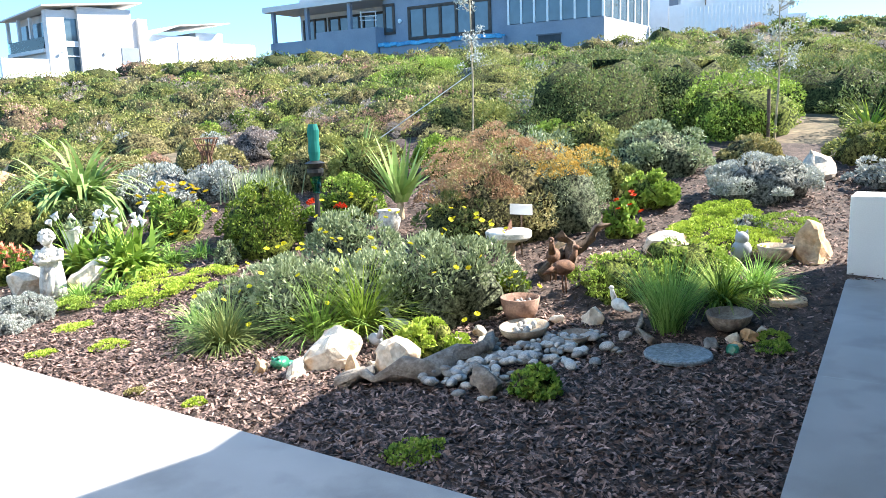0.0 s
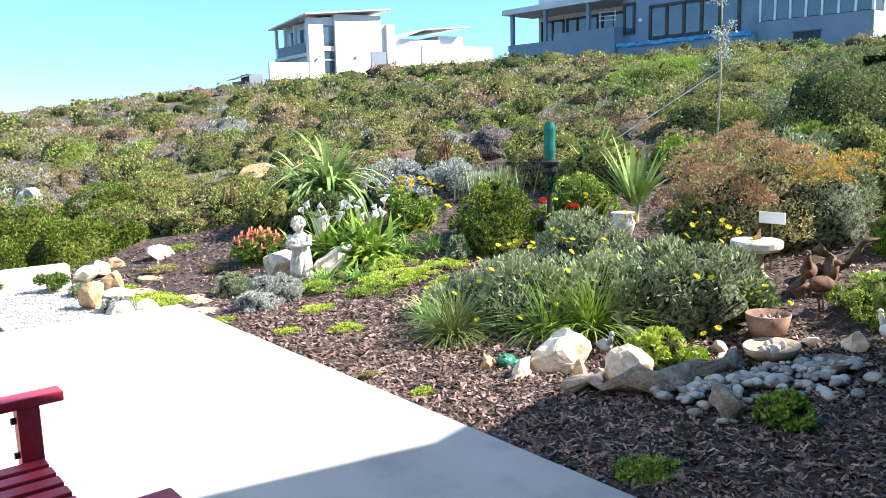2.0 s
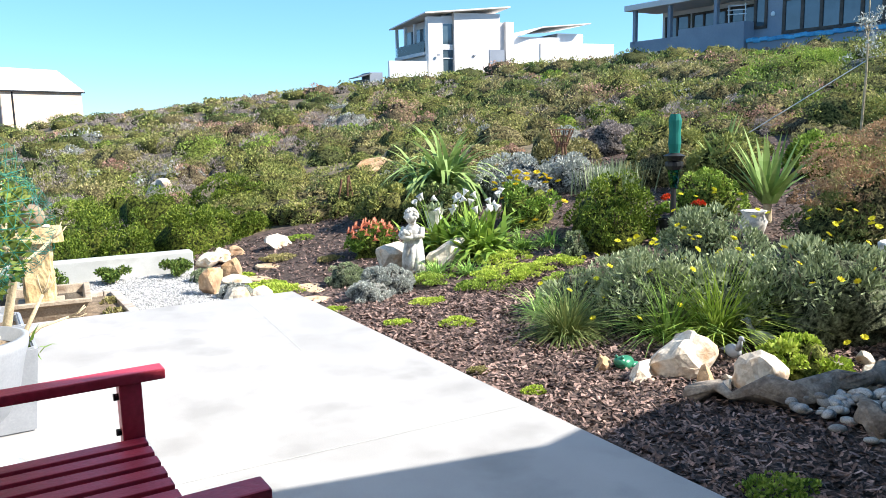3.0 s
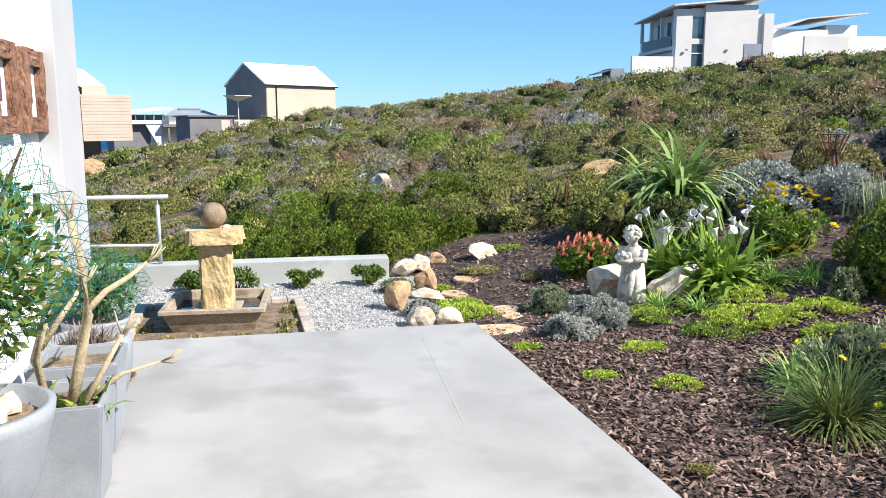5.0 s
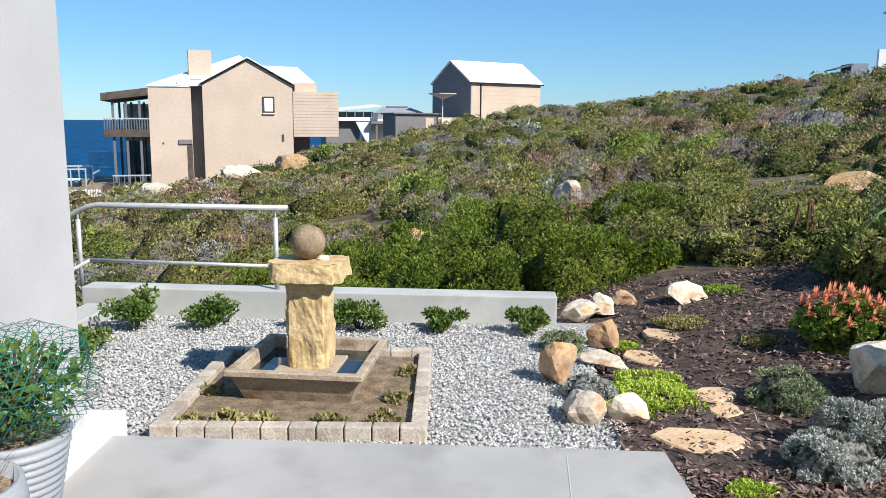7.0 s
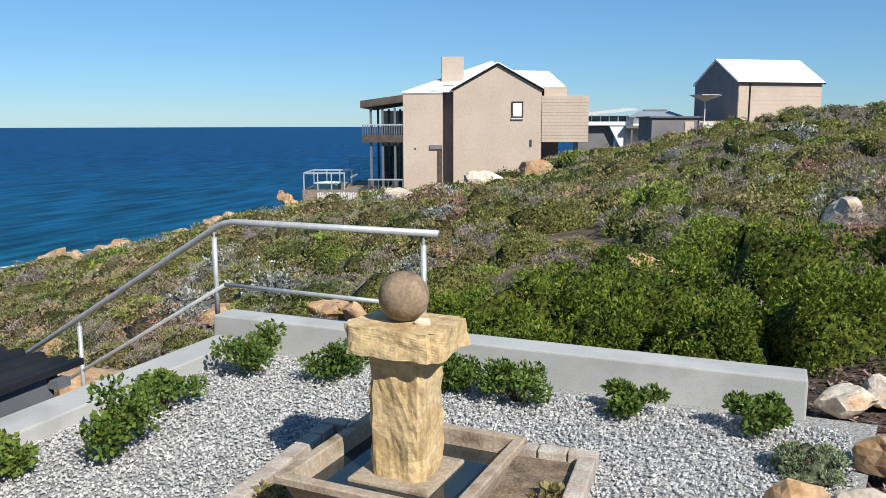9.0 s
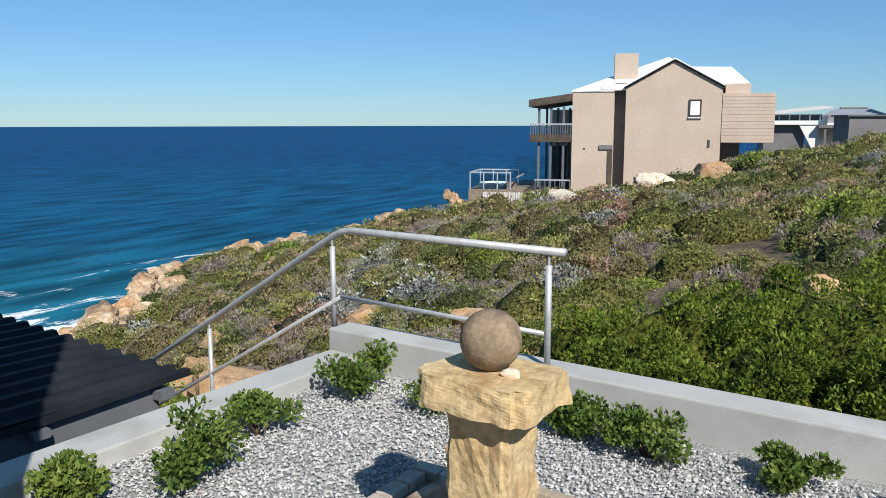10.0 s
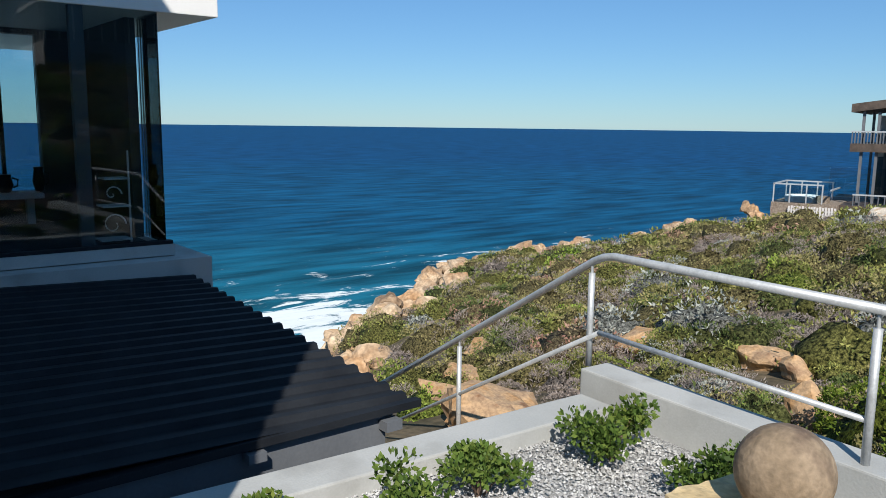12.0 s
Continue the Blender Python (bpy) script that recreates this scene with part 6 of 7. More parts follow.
# cherub, one plain shape: draped legs, a basket of fruit in the arms, curls round the bowed head
bm = bmesh.new()
ball(bm, (-0.01, 0, 0.02), (0.13, 0.12, 0.045), 2)
for k in range(9):
    a = k * 0.698
    tube(bm, [(0.085 * math.cos(a), 0.095 * math.sin(a), 0.0), (0.07 * math.cos(a + 0.25), 0.08 * math.sin(a + 0.25), 0.14), (0.045 * math.cos(a + 0.5), 0.055 * math.sin(a + 0.5), 0.29)], 0.038, 0.045)
ball(bm, (0.01, 0.0, 0.16), (0.085, 0.1, 0.16), 3)
for k in (-1, 1):
    tube(bm, [(-0.005, 0.092 * k, 0.445), (0.035, 0.118 * k, 0.375), (0.12, 0.055 * k, 0.37)], 0.036, 0.026)
    ball(bm, (0.125, 0.045 * k, 0.37), (0.032, 0.025, 0.025), 2)
ball(bm, (0.0, 0, 0.30), (0.082, 0.098, 0.09), 3)
ball(bm, (0.0, 0, 0.40), (0.075, 0.095, 0.095), 3)
tube(bm, [(0.0, 0, 0.46), (0.02, 0, 0.53)], 0.042, 0.036)
ball(bm, (0.035, 0, 0.565), (0.066, 0.06, 0.072), 3)
ball(bm, (0.098, 0, 0.55), (0.012, 0.011, 0.013), 1)
for k in range(46):
    u, a = (k + 0.5) / 46, k * 2.4
    up_, rr_ = 1 - 1.25 * u, math.sqrt(max(0.0, 1 - (1 - 1.25 * u) ** 2))
    hx = 0.028 + 0.068 * rr_ * math.cos(a)
    if hx > 0.06 and up_ < 0.6:
        continue
    ball(bm, (hx, 0.064 * rr_ * math.sin(a), 0.572 + 0.07 * up_), 0.019, 1)
lathe(bm, [(0.03, 0), (0.06, 0.03), (0.07, 0.055), (0.05, 0.055), (0.02, 0.045)], 12, (0.155, 0, 0.335))
for k in range(9):
    ball(bm, (0.155 + 0.042 * math.cos(k * 0.8), 0.042 * math.sin(k * 0.8), 0.40 + 0.012 * (k % 3)), 0.026, 1)
for v in bm.verts:
    v.co += Vector((noise.noise(v.co * 30), noise.noise(v.co * 30 + Vector((9, 0, 0))), 0)) * 0.004
for v in bm.verts:
    v.co *= 1.12
solid("cherub_statue", bm, "statue", "weathered white stone cherub statue holding a basket of fruit", "statue", (1.94, 1.35, gz(1.94, 1.35) + 0.02), 215, smooth=True)

# sundial, lantern, urn, iron stand, marker
e = thing("sundial", (4.35, -2.83, gz(4.35, -2.83)), "pale stone sundial on a short pedestal", "sundial")
part("pedestal", lathe(bmesh.new(), [(0.12, 0), (0.12, 0.05), (0.07, 0.1), (0.065, 0.24), (0.1, 0.28)], 16), "basin", e)
part("dial", lathe(bmesh.new(), [(0.1, 0.28), (0.2, 0.30), (0.23, 0.33), (0.235, 0.38), (0.22, 0.395), (0.01, 0.395)], 32), "statue", e, smooth=False)
bm = bmesh.new()
f = bm.faces.new([bm.verts.new(v) for v in ((-0.05, 0, 0.395), (0.08, 0, 0.395), (0.06, 0, 0.5))])
rr = bmesh.ops.extrude_face_region(bm, geom=[f])
bmesh.ops.translate(bm, verts=[v for v in rr["geom"] if isinstance(v, bmesh.types.BMVert)], vec=(0, 0.012, 0))
part("gnomon", bm, "rust", e)
e = thing("garden_lantern", (4.33, -0.27, gz(4.33, -0.27)), "black garden lantern on a post with green glass top", "lantern")
part("post", rod(bmesh.new(), (0, 0, -0.05), (0, 0, 0.62), 0.035, 0.03), "black", e)
part("lamp_glass", lathe(bmesh.new(), [(0.04, 0.62), (0.075, 0.82), (0.07, 0.82), (0.035, 0.63)], 12), "cyan", e)
part("collar", lathe(bmesh.new(), [(0.08, 0.82), (0.1, 0.86), (0.1, 0.9), (0.03, 0.92)], 12), "black", e)
part("cap", lathe(bmesh.new(), [(0.085, 0.92), (0.12, 0.97), (0.05, 1.0), (0.02, 1.0)], 12), "black", e)
part("net_sleeve", lathe(bmesh.new(), [(0.055, 1.0), (0.07, 1.1), (0.062, 1.22), (0.07, 1.35), (0.05, 1.42), (0.045, 1.42), (0.045, 1.02)], 14), "net", e, "blue-green mesh sleeve")
e = thing("garden_urn", (4.87, -0.9, gz(4.87, -0.9)), "pale stone urn among the bushes", "urn")
part("body", lathe(bmesh.new(), [(0.08, 0), (0.12, 0.1), (0.15, 0.2), (0.11, 0.28), (0.14, 0.32), (0.11, 0.32), (0.08, 0.26)], 20), "statue", e, smooth=True)
e = thing("iron_stand", (5.58, 3.13, gz(5.58, 3.13)), "rusty iron tripod stand with a wire basket", "plant stand")
for k in range(3):
    a = k * 2.094
    part("leg", rod(bmesh.new(), (0.2 * math.cos(a), 0.2 * math.sin(a), -0.03), (0.05 * math.cos(a), 0.05 * math.sin(a), 0.75), 0.018), "rust", e)
bm = bmesh.new()
for k in range(12):
    a = k * 0.5236
    rod(bm, (0.07 * math.cos(a), 0.07 * math.sin(a), 0.66), (0.19 * math.cos(a), 0.19 * math.sin(a), 0.94), 0.009, seg=5)
for rr_, zz in ((0.1, 0.72), (0.145, 0.83), (0.19, 0.93)):
    for k in range(14):
        a, b = k * 0.4488, (k + 1) * 0.4488
        rod(bm, (rr_ * math.cos(a), rr_ * math.sin(a), zz), (rr_ * math.cos(b), rr_ * math.sin(b), zz), 0.009, seg=5)
part("basket", bm, "rust", e)
e = thing("plant_marker", (4.68, -2.8, gz(4.68, -2.8)), "white blank plaque on a stick in front of the bush", "marker")
part("stick", rod(bmesh.new(), (0, 0, 0), (0, 0, 0.5), 0.01, seg=6), "twig", e)
part("plaque", box(bmesh.new(), -0.012, 0.0, -0.13, 0.13, 0.46, 0.57, 0.004), "white", e)
for k, (dx, a) in enumerate(((0, 12), (0.35, -10), (0.2, 3))):
    solid("stake", rod(bmesh.new(), (0, 0, -0.05), (math.sin(radians(a)) * 0.6, 0, 0.62), 0.018, seg=6), "rust", "rusty stake leaning in the scrub", "stake", (2.6 + dx, 5.0, gz(2.6 + dx, 5.0)), group="stakes in the scrub")
e = thing("potted_succulent", (2.69, 2.14, gz(2.69, 2.14)), "white pot with a pale succulent on a stand", "potted plant")
part("pot", lathe(bmesh.new(), [(0.08, 0), (0.08, 0.25), (0.11, 0.4), (0.13, 0.46), (0.1, 0.46)], 16), "statue", e)
part("foliage", quads("foliage", blades(rng, 60, (0, 0, 0.44), 0.04, 0.18, 0.04, 0.5, 3, 0.9), "sage"), "sage", e)

bm = bmesh.new()
ball(bm, (0, 0, 0.04), (0.085, 0.06, 0.05), 3)
ball(bm, (0.07, 0, 0.065), (0.04, 0.045, 0.035), 3)
for k in (-1, 1):
    ball(bm, (0.08, 0.022 * k, 0.1), 0.014, 1)
    ball(bm, (-0.04, 0.055 * k, 0.025), (0.05, 0.022, 0.025), 2)
solid("glazed_frog", bm, "frog", "small green glazed frog among the rocks", "frog figure", (1.4, -2.55, gz(1.4, -2.55) + 0.035), 200, smooth=True)
for k, (x, y, r, mat) in enumerate(((3.26, -5.15, 0.09, "pebble"), (3.42, -5.27, 0.08, "rock"), (3.31, -5.32, 0.06, "orange"), (3.23, -5.32, 0.07, "frog"), (3.5, -5.37, 0.1, "orange"), (3.64, -5.42, 0.06, "rock"), (2.6, -3.56, 0.08, "rock"), (2.79, -3.42, 0.1, "rock"),
                                    (2.55, -3.37, 0.07, "rock"), (3.26, -3.89, 0.08, "rock"), (3.17, -4.51, 0.08, "pebble"), (1.53, -3.09, 0.05, "rock"), (1.75, -3.13, 0.06, "rock"), (2.03, -3.13, 0.09, "rock"), (2.17, -3.56, 0.08, "rock"), (2.41, -3.66, 0.1, "rock"))):
    solid("rock", stone(bmesh.new(), r, r * 0.8, r * 0.7, 500 + k, 0.25, 2), mat, "small pale stone among the ornaments", "stone", (x, y, gz(x, y) + 0.03 + 0.38 * r), k * 33, "small stones among the ornaments")

# ---------------------------------------------------------------- fountain in its kerbed bed
K = thing("planter_border", (-1.81, 1.715, -0.345), "rectangular bed edged with cement kerb stones, filled with dry soil", "planter bed")
part("soil", box(bmesh.new(), -0.7, 0.7, -0.7, 0.7, 0.0, 0.05), "soil", K)
for sx, sy, n, along in ((0, -0.735, 10, "x"), (0, 0.735, 10, "x"), (-0.72, 0, 9, "y"), (0.72, 0, 9, "y")):
    L = 1.54 if along == "x" else 1.36
    for k in range(n):
        c = -L / 2 + L * (k + 0.5) / n
        h = L / n / 2 - 0.004
        if along == "x":
            part("kerb_stone", box(bmesh.new(), c - h, c + h, sy - 0.045, sy + 0.045, 0, 0.095, 0.008), "kerb", K)
        else:
            part("kerb_stone", box(bmesh.new(), sx - 0.045, sx + 0.045, c - h, c + h, 0, 0.095, 0.008), "kerb", K)
FT = thing("fountain", (-1.82, 1.80, -0.30), "stone fountain with a square basin, sandstone pillar and ball", "fountain", rz=-6)
bm = bmesh.new()
o, i_, b0, d0 = 0.43, 0.375, 0.335, 0.21
rings = [[bm.verts.new((sx * a, sy * a, z)) for sx, sy in ((-1, -1), (1, -1), (1, 1), (-1, 1))] for a, z in ((b0, 0.0), (o - 0.03, d0 - 0.045), (o, d0 - 0.04), (o, d0), (i_, d0), (i_ - 0.03, 0.05))]
for a, b in zip(rings, rings[1:]):
    for k in range(4):
        bm.faces.new((a[k], a[(k + 1) % 4], b[(k + 1) % 4], b[k]))
bm.faces.new(rings[0][::-1])
bm.faces.new(rings[-1])
bmesh.ops.bevel(bm, geom=bm.edges[:], offset=0.006, segments=1, affect="EDGES")
part("basin", bm, "basin", FT)
part("water", box(bmesh.new(), -0.362, 0.362, -0.362, 0.362, 0.08, 0.13), "water", FT)
part("plinth", box(bmesh.new(), -0.2, 0.2, -0.2, 0.2, 0.06, 0.145, 0.01), "basin", FT)


def hewn(x, y, z0, z1, hx, hy, seed, amp):
    bm = bmesh.new()
    bmesh.ops.create_cube(bm, size=2)
    bmesh.ops.subdivide_edges(bm, edges=bm.edges[:], cuts=11, use_grid_fill=True)
    q = Vector((seed, seed * 2, 0))
    for v in bm.verts:
        p = v.co.copy()
        cut = max(0, abs(p.x) + abs(p.y) - 1.8)
        s = 1 - cut * 0.75
        w = Vector((p.x, p.y, p.z * (z1 - z0) / (2 * hx)))
        d = amp * (1.3 * noise.noise(w * 1.1 + q) + 0.7 * noise.noise(w * 3 + q) + 0.35 * noise.noise(w * 8 + q))
        v.co = (x + (p.x * s) * hx + d * p.x, y + (p.y * s) * hy + d * p.y, (z0 + z1) / 2 + p.z * (z1 - z0) / 2 + d * 0.4 * p.z)
    return bm


part("pillar", hewn(0, 0, 0.14, 0.72, 0.134, 0.122, 3, 0.011), "sand", FT)
part("capstone", hewn(0, 0, 0.715, 0.835, 0.23, 0.185, 7, 0.016), "sand", FT)
bm = bmesh.new()
ball(bm, (-0.01, 0, 0.945), 0.113, 4)
part("stone_ball", bm, "ballstone", FT, "round brown stone ball", smooth=True)
solid("shell", stone(bmesh.new(), 0.05, 0.03, 0.03, 9, 0.3, 2), "rock", "pale seashell lying on the capstone", "shell", (-1.72, 1.75, 0.552))
for k in range(8):
    x, y = (-2.4, -2.2, -2.45, -1.6, -1.3, -1.25, -1.2, -2.0)[k], (1.1, 1.15, 1.6, 1.1, 1.15, 1.5, 2.0, 1.1)[k]
    carpet(x, y, 0.11, 0.06, "olive", "sparse dry seedlings in the soil", n=160, size=0.035, group="seedlings in the soil").location.z = -0.295

# ---------------------------------------------------------------- railing down the steps
R_ = thing("railing", (0, 0, 0), "galvanised steel pipe railing running down the outside steps", "railing")
A0, A1, A2 = Vector((-2.35, 3.785, 0.64)), Vector((-4.2, 3.955, 0.632)), Vector((-6.08, 4.34, -0.39))
A3 = A2 + (A2 - A1) * 1.3
bm = tube(bmesh.new(), [A0, A1 + Vector((0.09, -0.01, 0.005)), A1 + Vector((0.0, 0, -0.012)), A1 + (A2 - A1) * 0.05, A2, A3], 0.025, 0.025, 14)
part("top_rail", bm, "steel", R_, smooth=True)
drop = Vector((0, 0, -0.50))
B1 = A1 + Vector((0, -0.02, 0)) + drop
part("mid_rail", tube(bmesh.new(), [Vector((-2.46, 3.80, 0.11)), B1], 0.016, 0.016, 10), "steel", R_, smooth=True)
part("mid_rail", tube(bmesh.new(), [B1, A2 + drop, A3 + drop], 0.016, 0.016, 10), "steel", R_, smooth=True)
for p, foot in ((Vector((-2.465, 3.797, 0.62)), -0.12), (Vector((-4.31, 3.975, 0.57)), -0.12), (A2.copy(), -1.5), (A3 - (A3 - A2) * 0.1, -2.4)):
    w = part("post", rod(bmesh.new(), (p.x, p.y, foot), (p.x, p.y, p.z - 0.07), 0.021, seg=14), "steel", R_, smooth=True)
    part("peg", rod(bmesh.new(), (p.x, p.y, p.z - 0.08), (p.x, p.y, p.z), 0.009, seg=8), "steel", w)
bm = bmesh.new()
for k in range(7):
    box(bm, -4.75 - 0.3 * k - 0.3, -4.75 - 0.3 * k, 3.75, 4.75, -3.2, -0.75 - 0.17 * k)
solid("steps", bm, "flag", "tan outdoor steps descending beside the wall", "steps", kind="structure")

# ---------------------------------------------------------------- lower roof and glazed room
LR = thing("lean_to", (0, 0, 0), "low outbuilding with a charcoal corrugated sheet roof", "outbuilding")
n_w, x_a, x_b = 26, -4.62, -9.6
V, F = [], []
cols = []
for k in range(n_w):
    x0 = x_a + (x_b - x_a) * k / n_w
    w = (x_b - x_a) / n_w
    for u, h in ((0.0, 0.0), (0.5, 0.0), (0.62, 0.035), (0.88, 0.035)):
        cols.append((x0 + w * u, h))
for x, h in cols:
    f_ = (x - x_a) / (x_b - x_a)
    for y, z in ((0.3, -0.12), (2.80 + 0.14 * f_, -0.225)):
        V.append((x, y, z + h + 0.2 * f_))
        V.append((x, y, z + h + 0.2 * f_ - 0.006))
for k in range(len(cols) - 1):
    a, b = k * 4, k * 4 + 4
    F += [(a, b, b + 2, a + 2), (a + 1, a + 3, b + 3, b + 1), (a + 2, b + 2, b + 3, a + 3), (a, a + 1, b + 1, b)]
part("roof_sheet", tris("roof_sheet", V, F, "dark"), "dark", LR)
part("verge_flashing", box(bmesh.new(), -4.66, -4.60, 0.31, 2.82, -0.235, -0.19), "dark", LR)
part("fascia_board", box(bmesh.new(), -4.70, -4.66, 0.31, 2.60, -0.62, -0.25), "fascia", LR, "grey fascia board")
part("wall", box(bmesh.new(), -9.4, -4.72, 0.31, 2.55, -3.4, -0.27), "fascia", LR)
part("bracket", box(bmesh.new(), -4.655, -4.57, 1.70, 1.80, -0.30, -0.25), "fascia", LR)
part("bracket", box(bmesh.new(), -4.655, -4.57, 2.55, 2.66, -0.33, -0.27), "fascia", LR)
part("rafter", box(bmesh.new(), -9.3, -4.7, 2.62, 2.68, -0.32, -0.26), "fascia", LR)

RX, RY = -8.75, 2.76
bm = bmesh.new()
box(bm, -13.6, RX + 0.3, -1.5, RY + 0.34, -14.0, 0.12)
box(bm, -13.6, RX + 0.06, -1.4, RY + 0.06, 0.13, 0.24)
solid("wall_parapet", bm, "grey", "pale parapet under the glazed room", "wall", kind="structure")
# inner walls coloured dark to stand in for the room's shade
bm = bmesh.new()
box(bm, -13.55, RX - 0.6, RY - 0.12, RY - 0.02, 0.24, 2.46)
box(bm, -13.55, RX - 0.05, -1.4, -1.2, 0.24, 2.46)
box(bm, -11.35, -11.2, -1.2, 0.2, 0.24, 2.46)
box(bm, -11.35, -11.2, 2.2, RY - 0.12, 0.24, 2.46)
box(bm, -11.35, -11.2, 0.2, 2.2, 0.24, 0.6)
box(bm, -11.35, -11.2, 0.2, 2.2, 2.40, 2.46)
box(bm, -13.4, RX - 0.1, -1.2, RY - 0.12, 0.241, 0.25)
solid("wall_room", bm, "inner", "inner walls of the glazed room, coloured dark for their shade", "wall", kind="structure")
bm = bmesh.new()
box(bm, -14.4, RX + 0.02, -2.0, RY + 0.6, 2.46, 2.8, 0.01)
solid("ceiling", bm, "white", "white overhanging roof slab of the glazed room", "roof slab", kind="structure")
GW = thing("window_1", (0, 0, 0), "large frameless corner glazing of the sea room", "window", kind="structure")
for y0, y1 in ((-1.2, 0.75), (0.76, RY)):
    part("pane", box(bmesh.new(), RX - 0.012, RX, y0, y1, 0.25, 2.46), "glass", GW).visible_shadow = False
part("pane", box(bmesh.new(), RX - 0.6, RX - 0.013, RY - 0.012, RY, 0.25, 2.46), "glass", GW).visible_shadow = False
part("sill", box(bmesh.new(), RX - 0.05, RX + 0.05, -1.2, RY + 0.05, 0.241, 0.275), "dark", GW)
part("mullion", box(bmesh.new(), RX - 0.08, RX - 0.014, 0.73, 0.78, 0.275, 2.46), "dark", GW)
part("mullion", box(bmesh.new(), RX - 0.1, RX - 0.014, 1.98, 2.1, 0.275, 2.46), "fascia", GW)
W2 = thing("window_2", (0, 0, 0), "sea-side window at the back of the room", "window", kind="structure")
part("pane", box(bmesh.new(), -11.28, -11.27, 0.21, 2.19, 0.605, 2.395), "glass", W2).visible_shadow = False
part("mullion", box(bmesh.new(), -11.31, -11.25, 1.78, 1.82, 0.605, 2.395), "dark", W2)
ES = thing("scroll_shelf", (RX - 0.35, RY - 0.4, 0.25), "white scrolled iron corner shelf behind the glass", "shelf")
part("upright", rod(bmesh.new(), (0.1, 0.14, 0), (0.1, 0.14, 0.9), 0.01), "pale", ES)
for z in (0.02, 0.35, 0.62):
    part("tier", box(bmesh.new(), -0.12, 0.12, -0.15 + z * 0.1, 0.15, z, z + 0.015), "pale", ES)
for z, r in ((0.18, 0.12), (0.48, 0.09)):
    pts = [(0.1, -0.02 + (r - 0.006 * k) * math.cos(k * 0.45), z + (r - 0.006 * k) * math.sin(k * 0.45)) for k in range(16)]
    part("scroll", tube(bmesh.new(), pts, 0.008, 0.006, 6), "pale", ES)
for y, r, h in ((1.75, 0.09, 0.2), (1.35, 0.12, 0.16), (2.1, 0.07, 0.28)):
    e = thing("jug", (-11.0, y, 0.625), "dark jug silhouetted on the far sill", "jug", "jugs on the far sill")
    part("body", lathe(bmesh.new(), [(r * 0.6, 0), (r, h * 0.4), (r * 0.7, h * 0.85), (r * 0.8, h), (r * 0.6, h)], 16), "black", e, smooth=True)
    part("handle", tube(bmesh.new(), [(0, r * 0.8, h * 0.8), (0, r * 1.5, h * 0.7), (0, r * 1.4, h * 0.35), (0, r * 0.9, h * 0.25)], 0.012, 0.012, 6), "black", e)
e = solid("table", box(bmesh.new(), -11.19, -10.75, 0.25, 2.1, 0.56, 0.622, 0.01), "pale", "pale ledge table under the far window", "table")
for y in (0.35, 2.0):
    part("leg", box(bmesh.new(), -11.1, -11.0, y - 0.04, y + 0.04, 0.25, 0.56), "pale", e)

# ---------------------------------------------------------------- terrace furniture and pots
CH = thing("garden_bench", (-0.03, 0.08, 0), "dark red painted slatted wooden garden bench", "bench")
for y in (-3.80, -4.84):
    part("armrest", box(bmesh.new(), -2.50, -1.82, y - 0.04, y + 0.04, 0.615, 0.650, 0.006), "red", CH)
    part("leg", box(bmesh.new(), -1.965, -1.895, y - 0.03, y + 0.03, 0.0, 0.614, 0.004), "red", CH)
    part("leg", box(bmesh.new(), -2.56, -2.49, y - 0.03, y + 0.03, 0.0, 0.95, 0.004), "red", CH)
    part("side_rail", box(bmesh.new(), -2.49, -1.965, y - 0.022, y + 0.022, 0.33, 0.40, 0.003), "red", CH)
    for z in (0.45, 0.57):
        part("bolt", rod(bmesh.new(), (-1.98, y, z), (-1.963, y, z), 0.012, seg=8), "black", CH)
part("front_rail", box(bmesh.new(), -1.95, -1.91, -4.81, -3.83, 0.33, 0.41, 0.003), "red", CH)
part("back_rail", box(bmesh.new(), -2.53, -2.50, -4.81, -3.83, 0.86, 0.95, 0.003), "red", CH)
part("back_rail", box(bmesh.new(), -2.53, -2.50, -4.81, -3.83, 0.42, 0.49, 0.003), "red", CH)
for k in range(11):
    y = -3.87 - 0.09 * k
    part("seat_slat", box(bmesh.new(), -2.49, -1.90, y - 0.03, y + 0.03, 0.412, 0.434, 0.004), "red", CH)
    part("back_slat", box(bmesh.new(), -2.526, -2.506, y - 0.024, y + 0.024, 0.491, 0.859, 0.003), "red", CH)


def pot_shape(name, x, y, profile, mat, label, soil_r, soil_z, seg=36, saucer=0, cat="plant pot"):
    e = thing(name, (x, y, 0.03 if saucer else 0.0), label, cat, "pots along the house wall")
    part("body", lathe(bmesh.new(), profile, seg), mat, e, smooth=True)
    part("soil", lathe(bmesh.new(), [(soil_r, soil_z - 0.03), (soil_r, soil_z), (0.01, soil_z + 0.015)], 20), "soil", e)
    if saucer:
        part("saucer", lathe(bmesh.new(), [(saucer * 0.8, -0.03), (saucer, 0.005), (saucer * 0.96, 0.008), (saucer * 0.8, -0.015), (0.02, -0.015)], 32), "terracotta", e, "brown saucer")
    return e


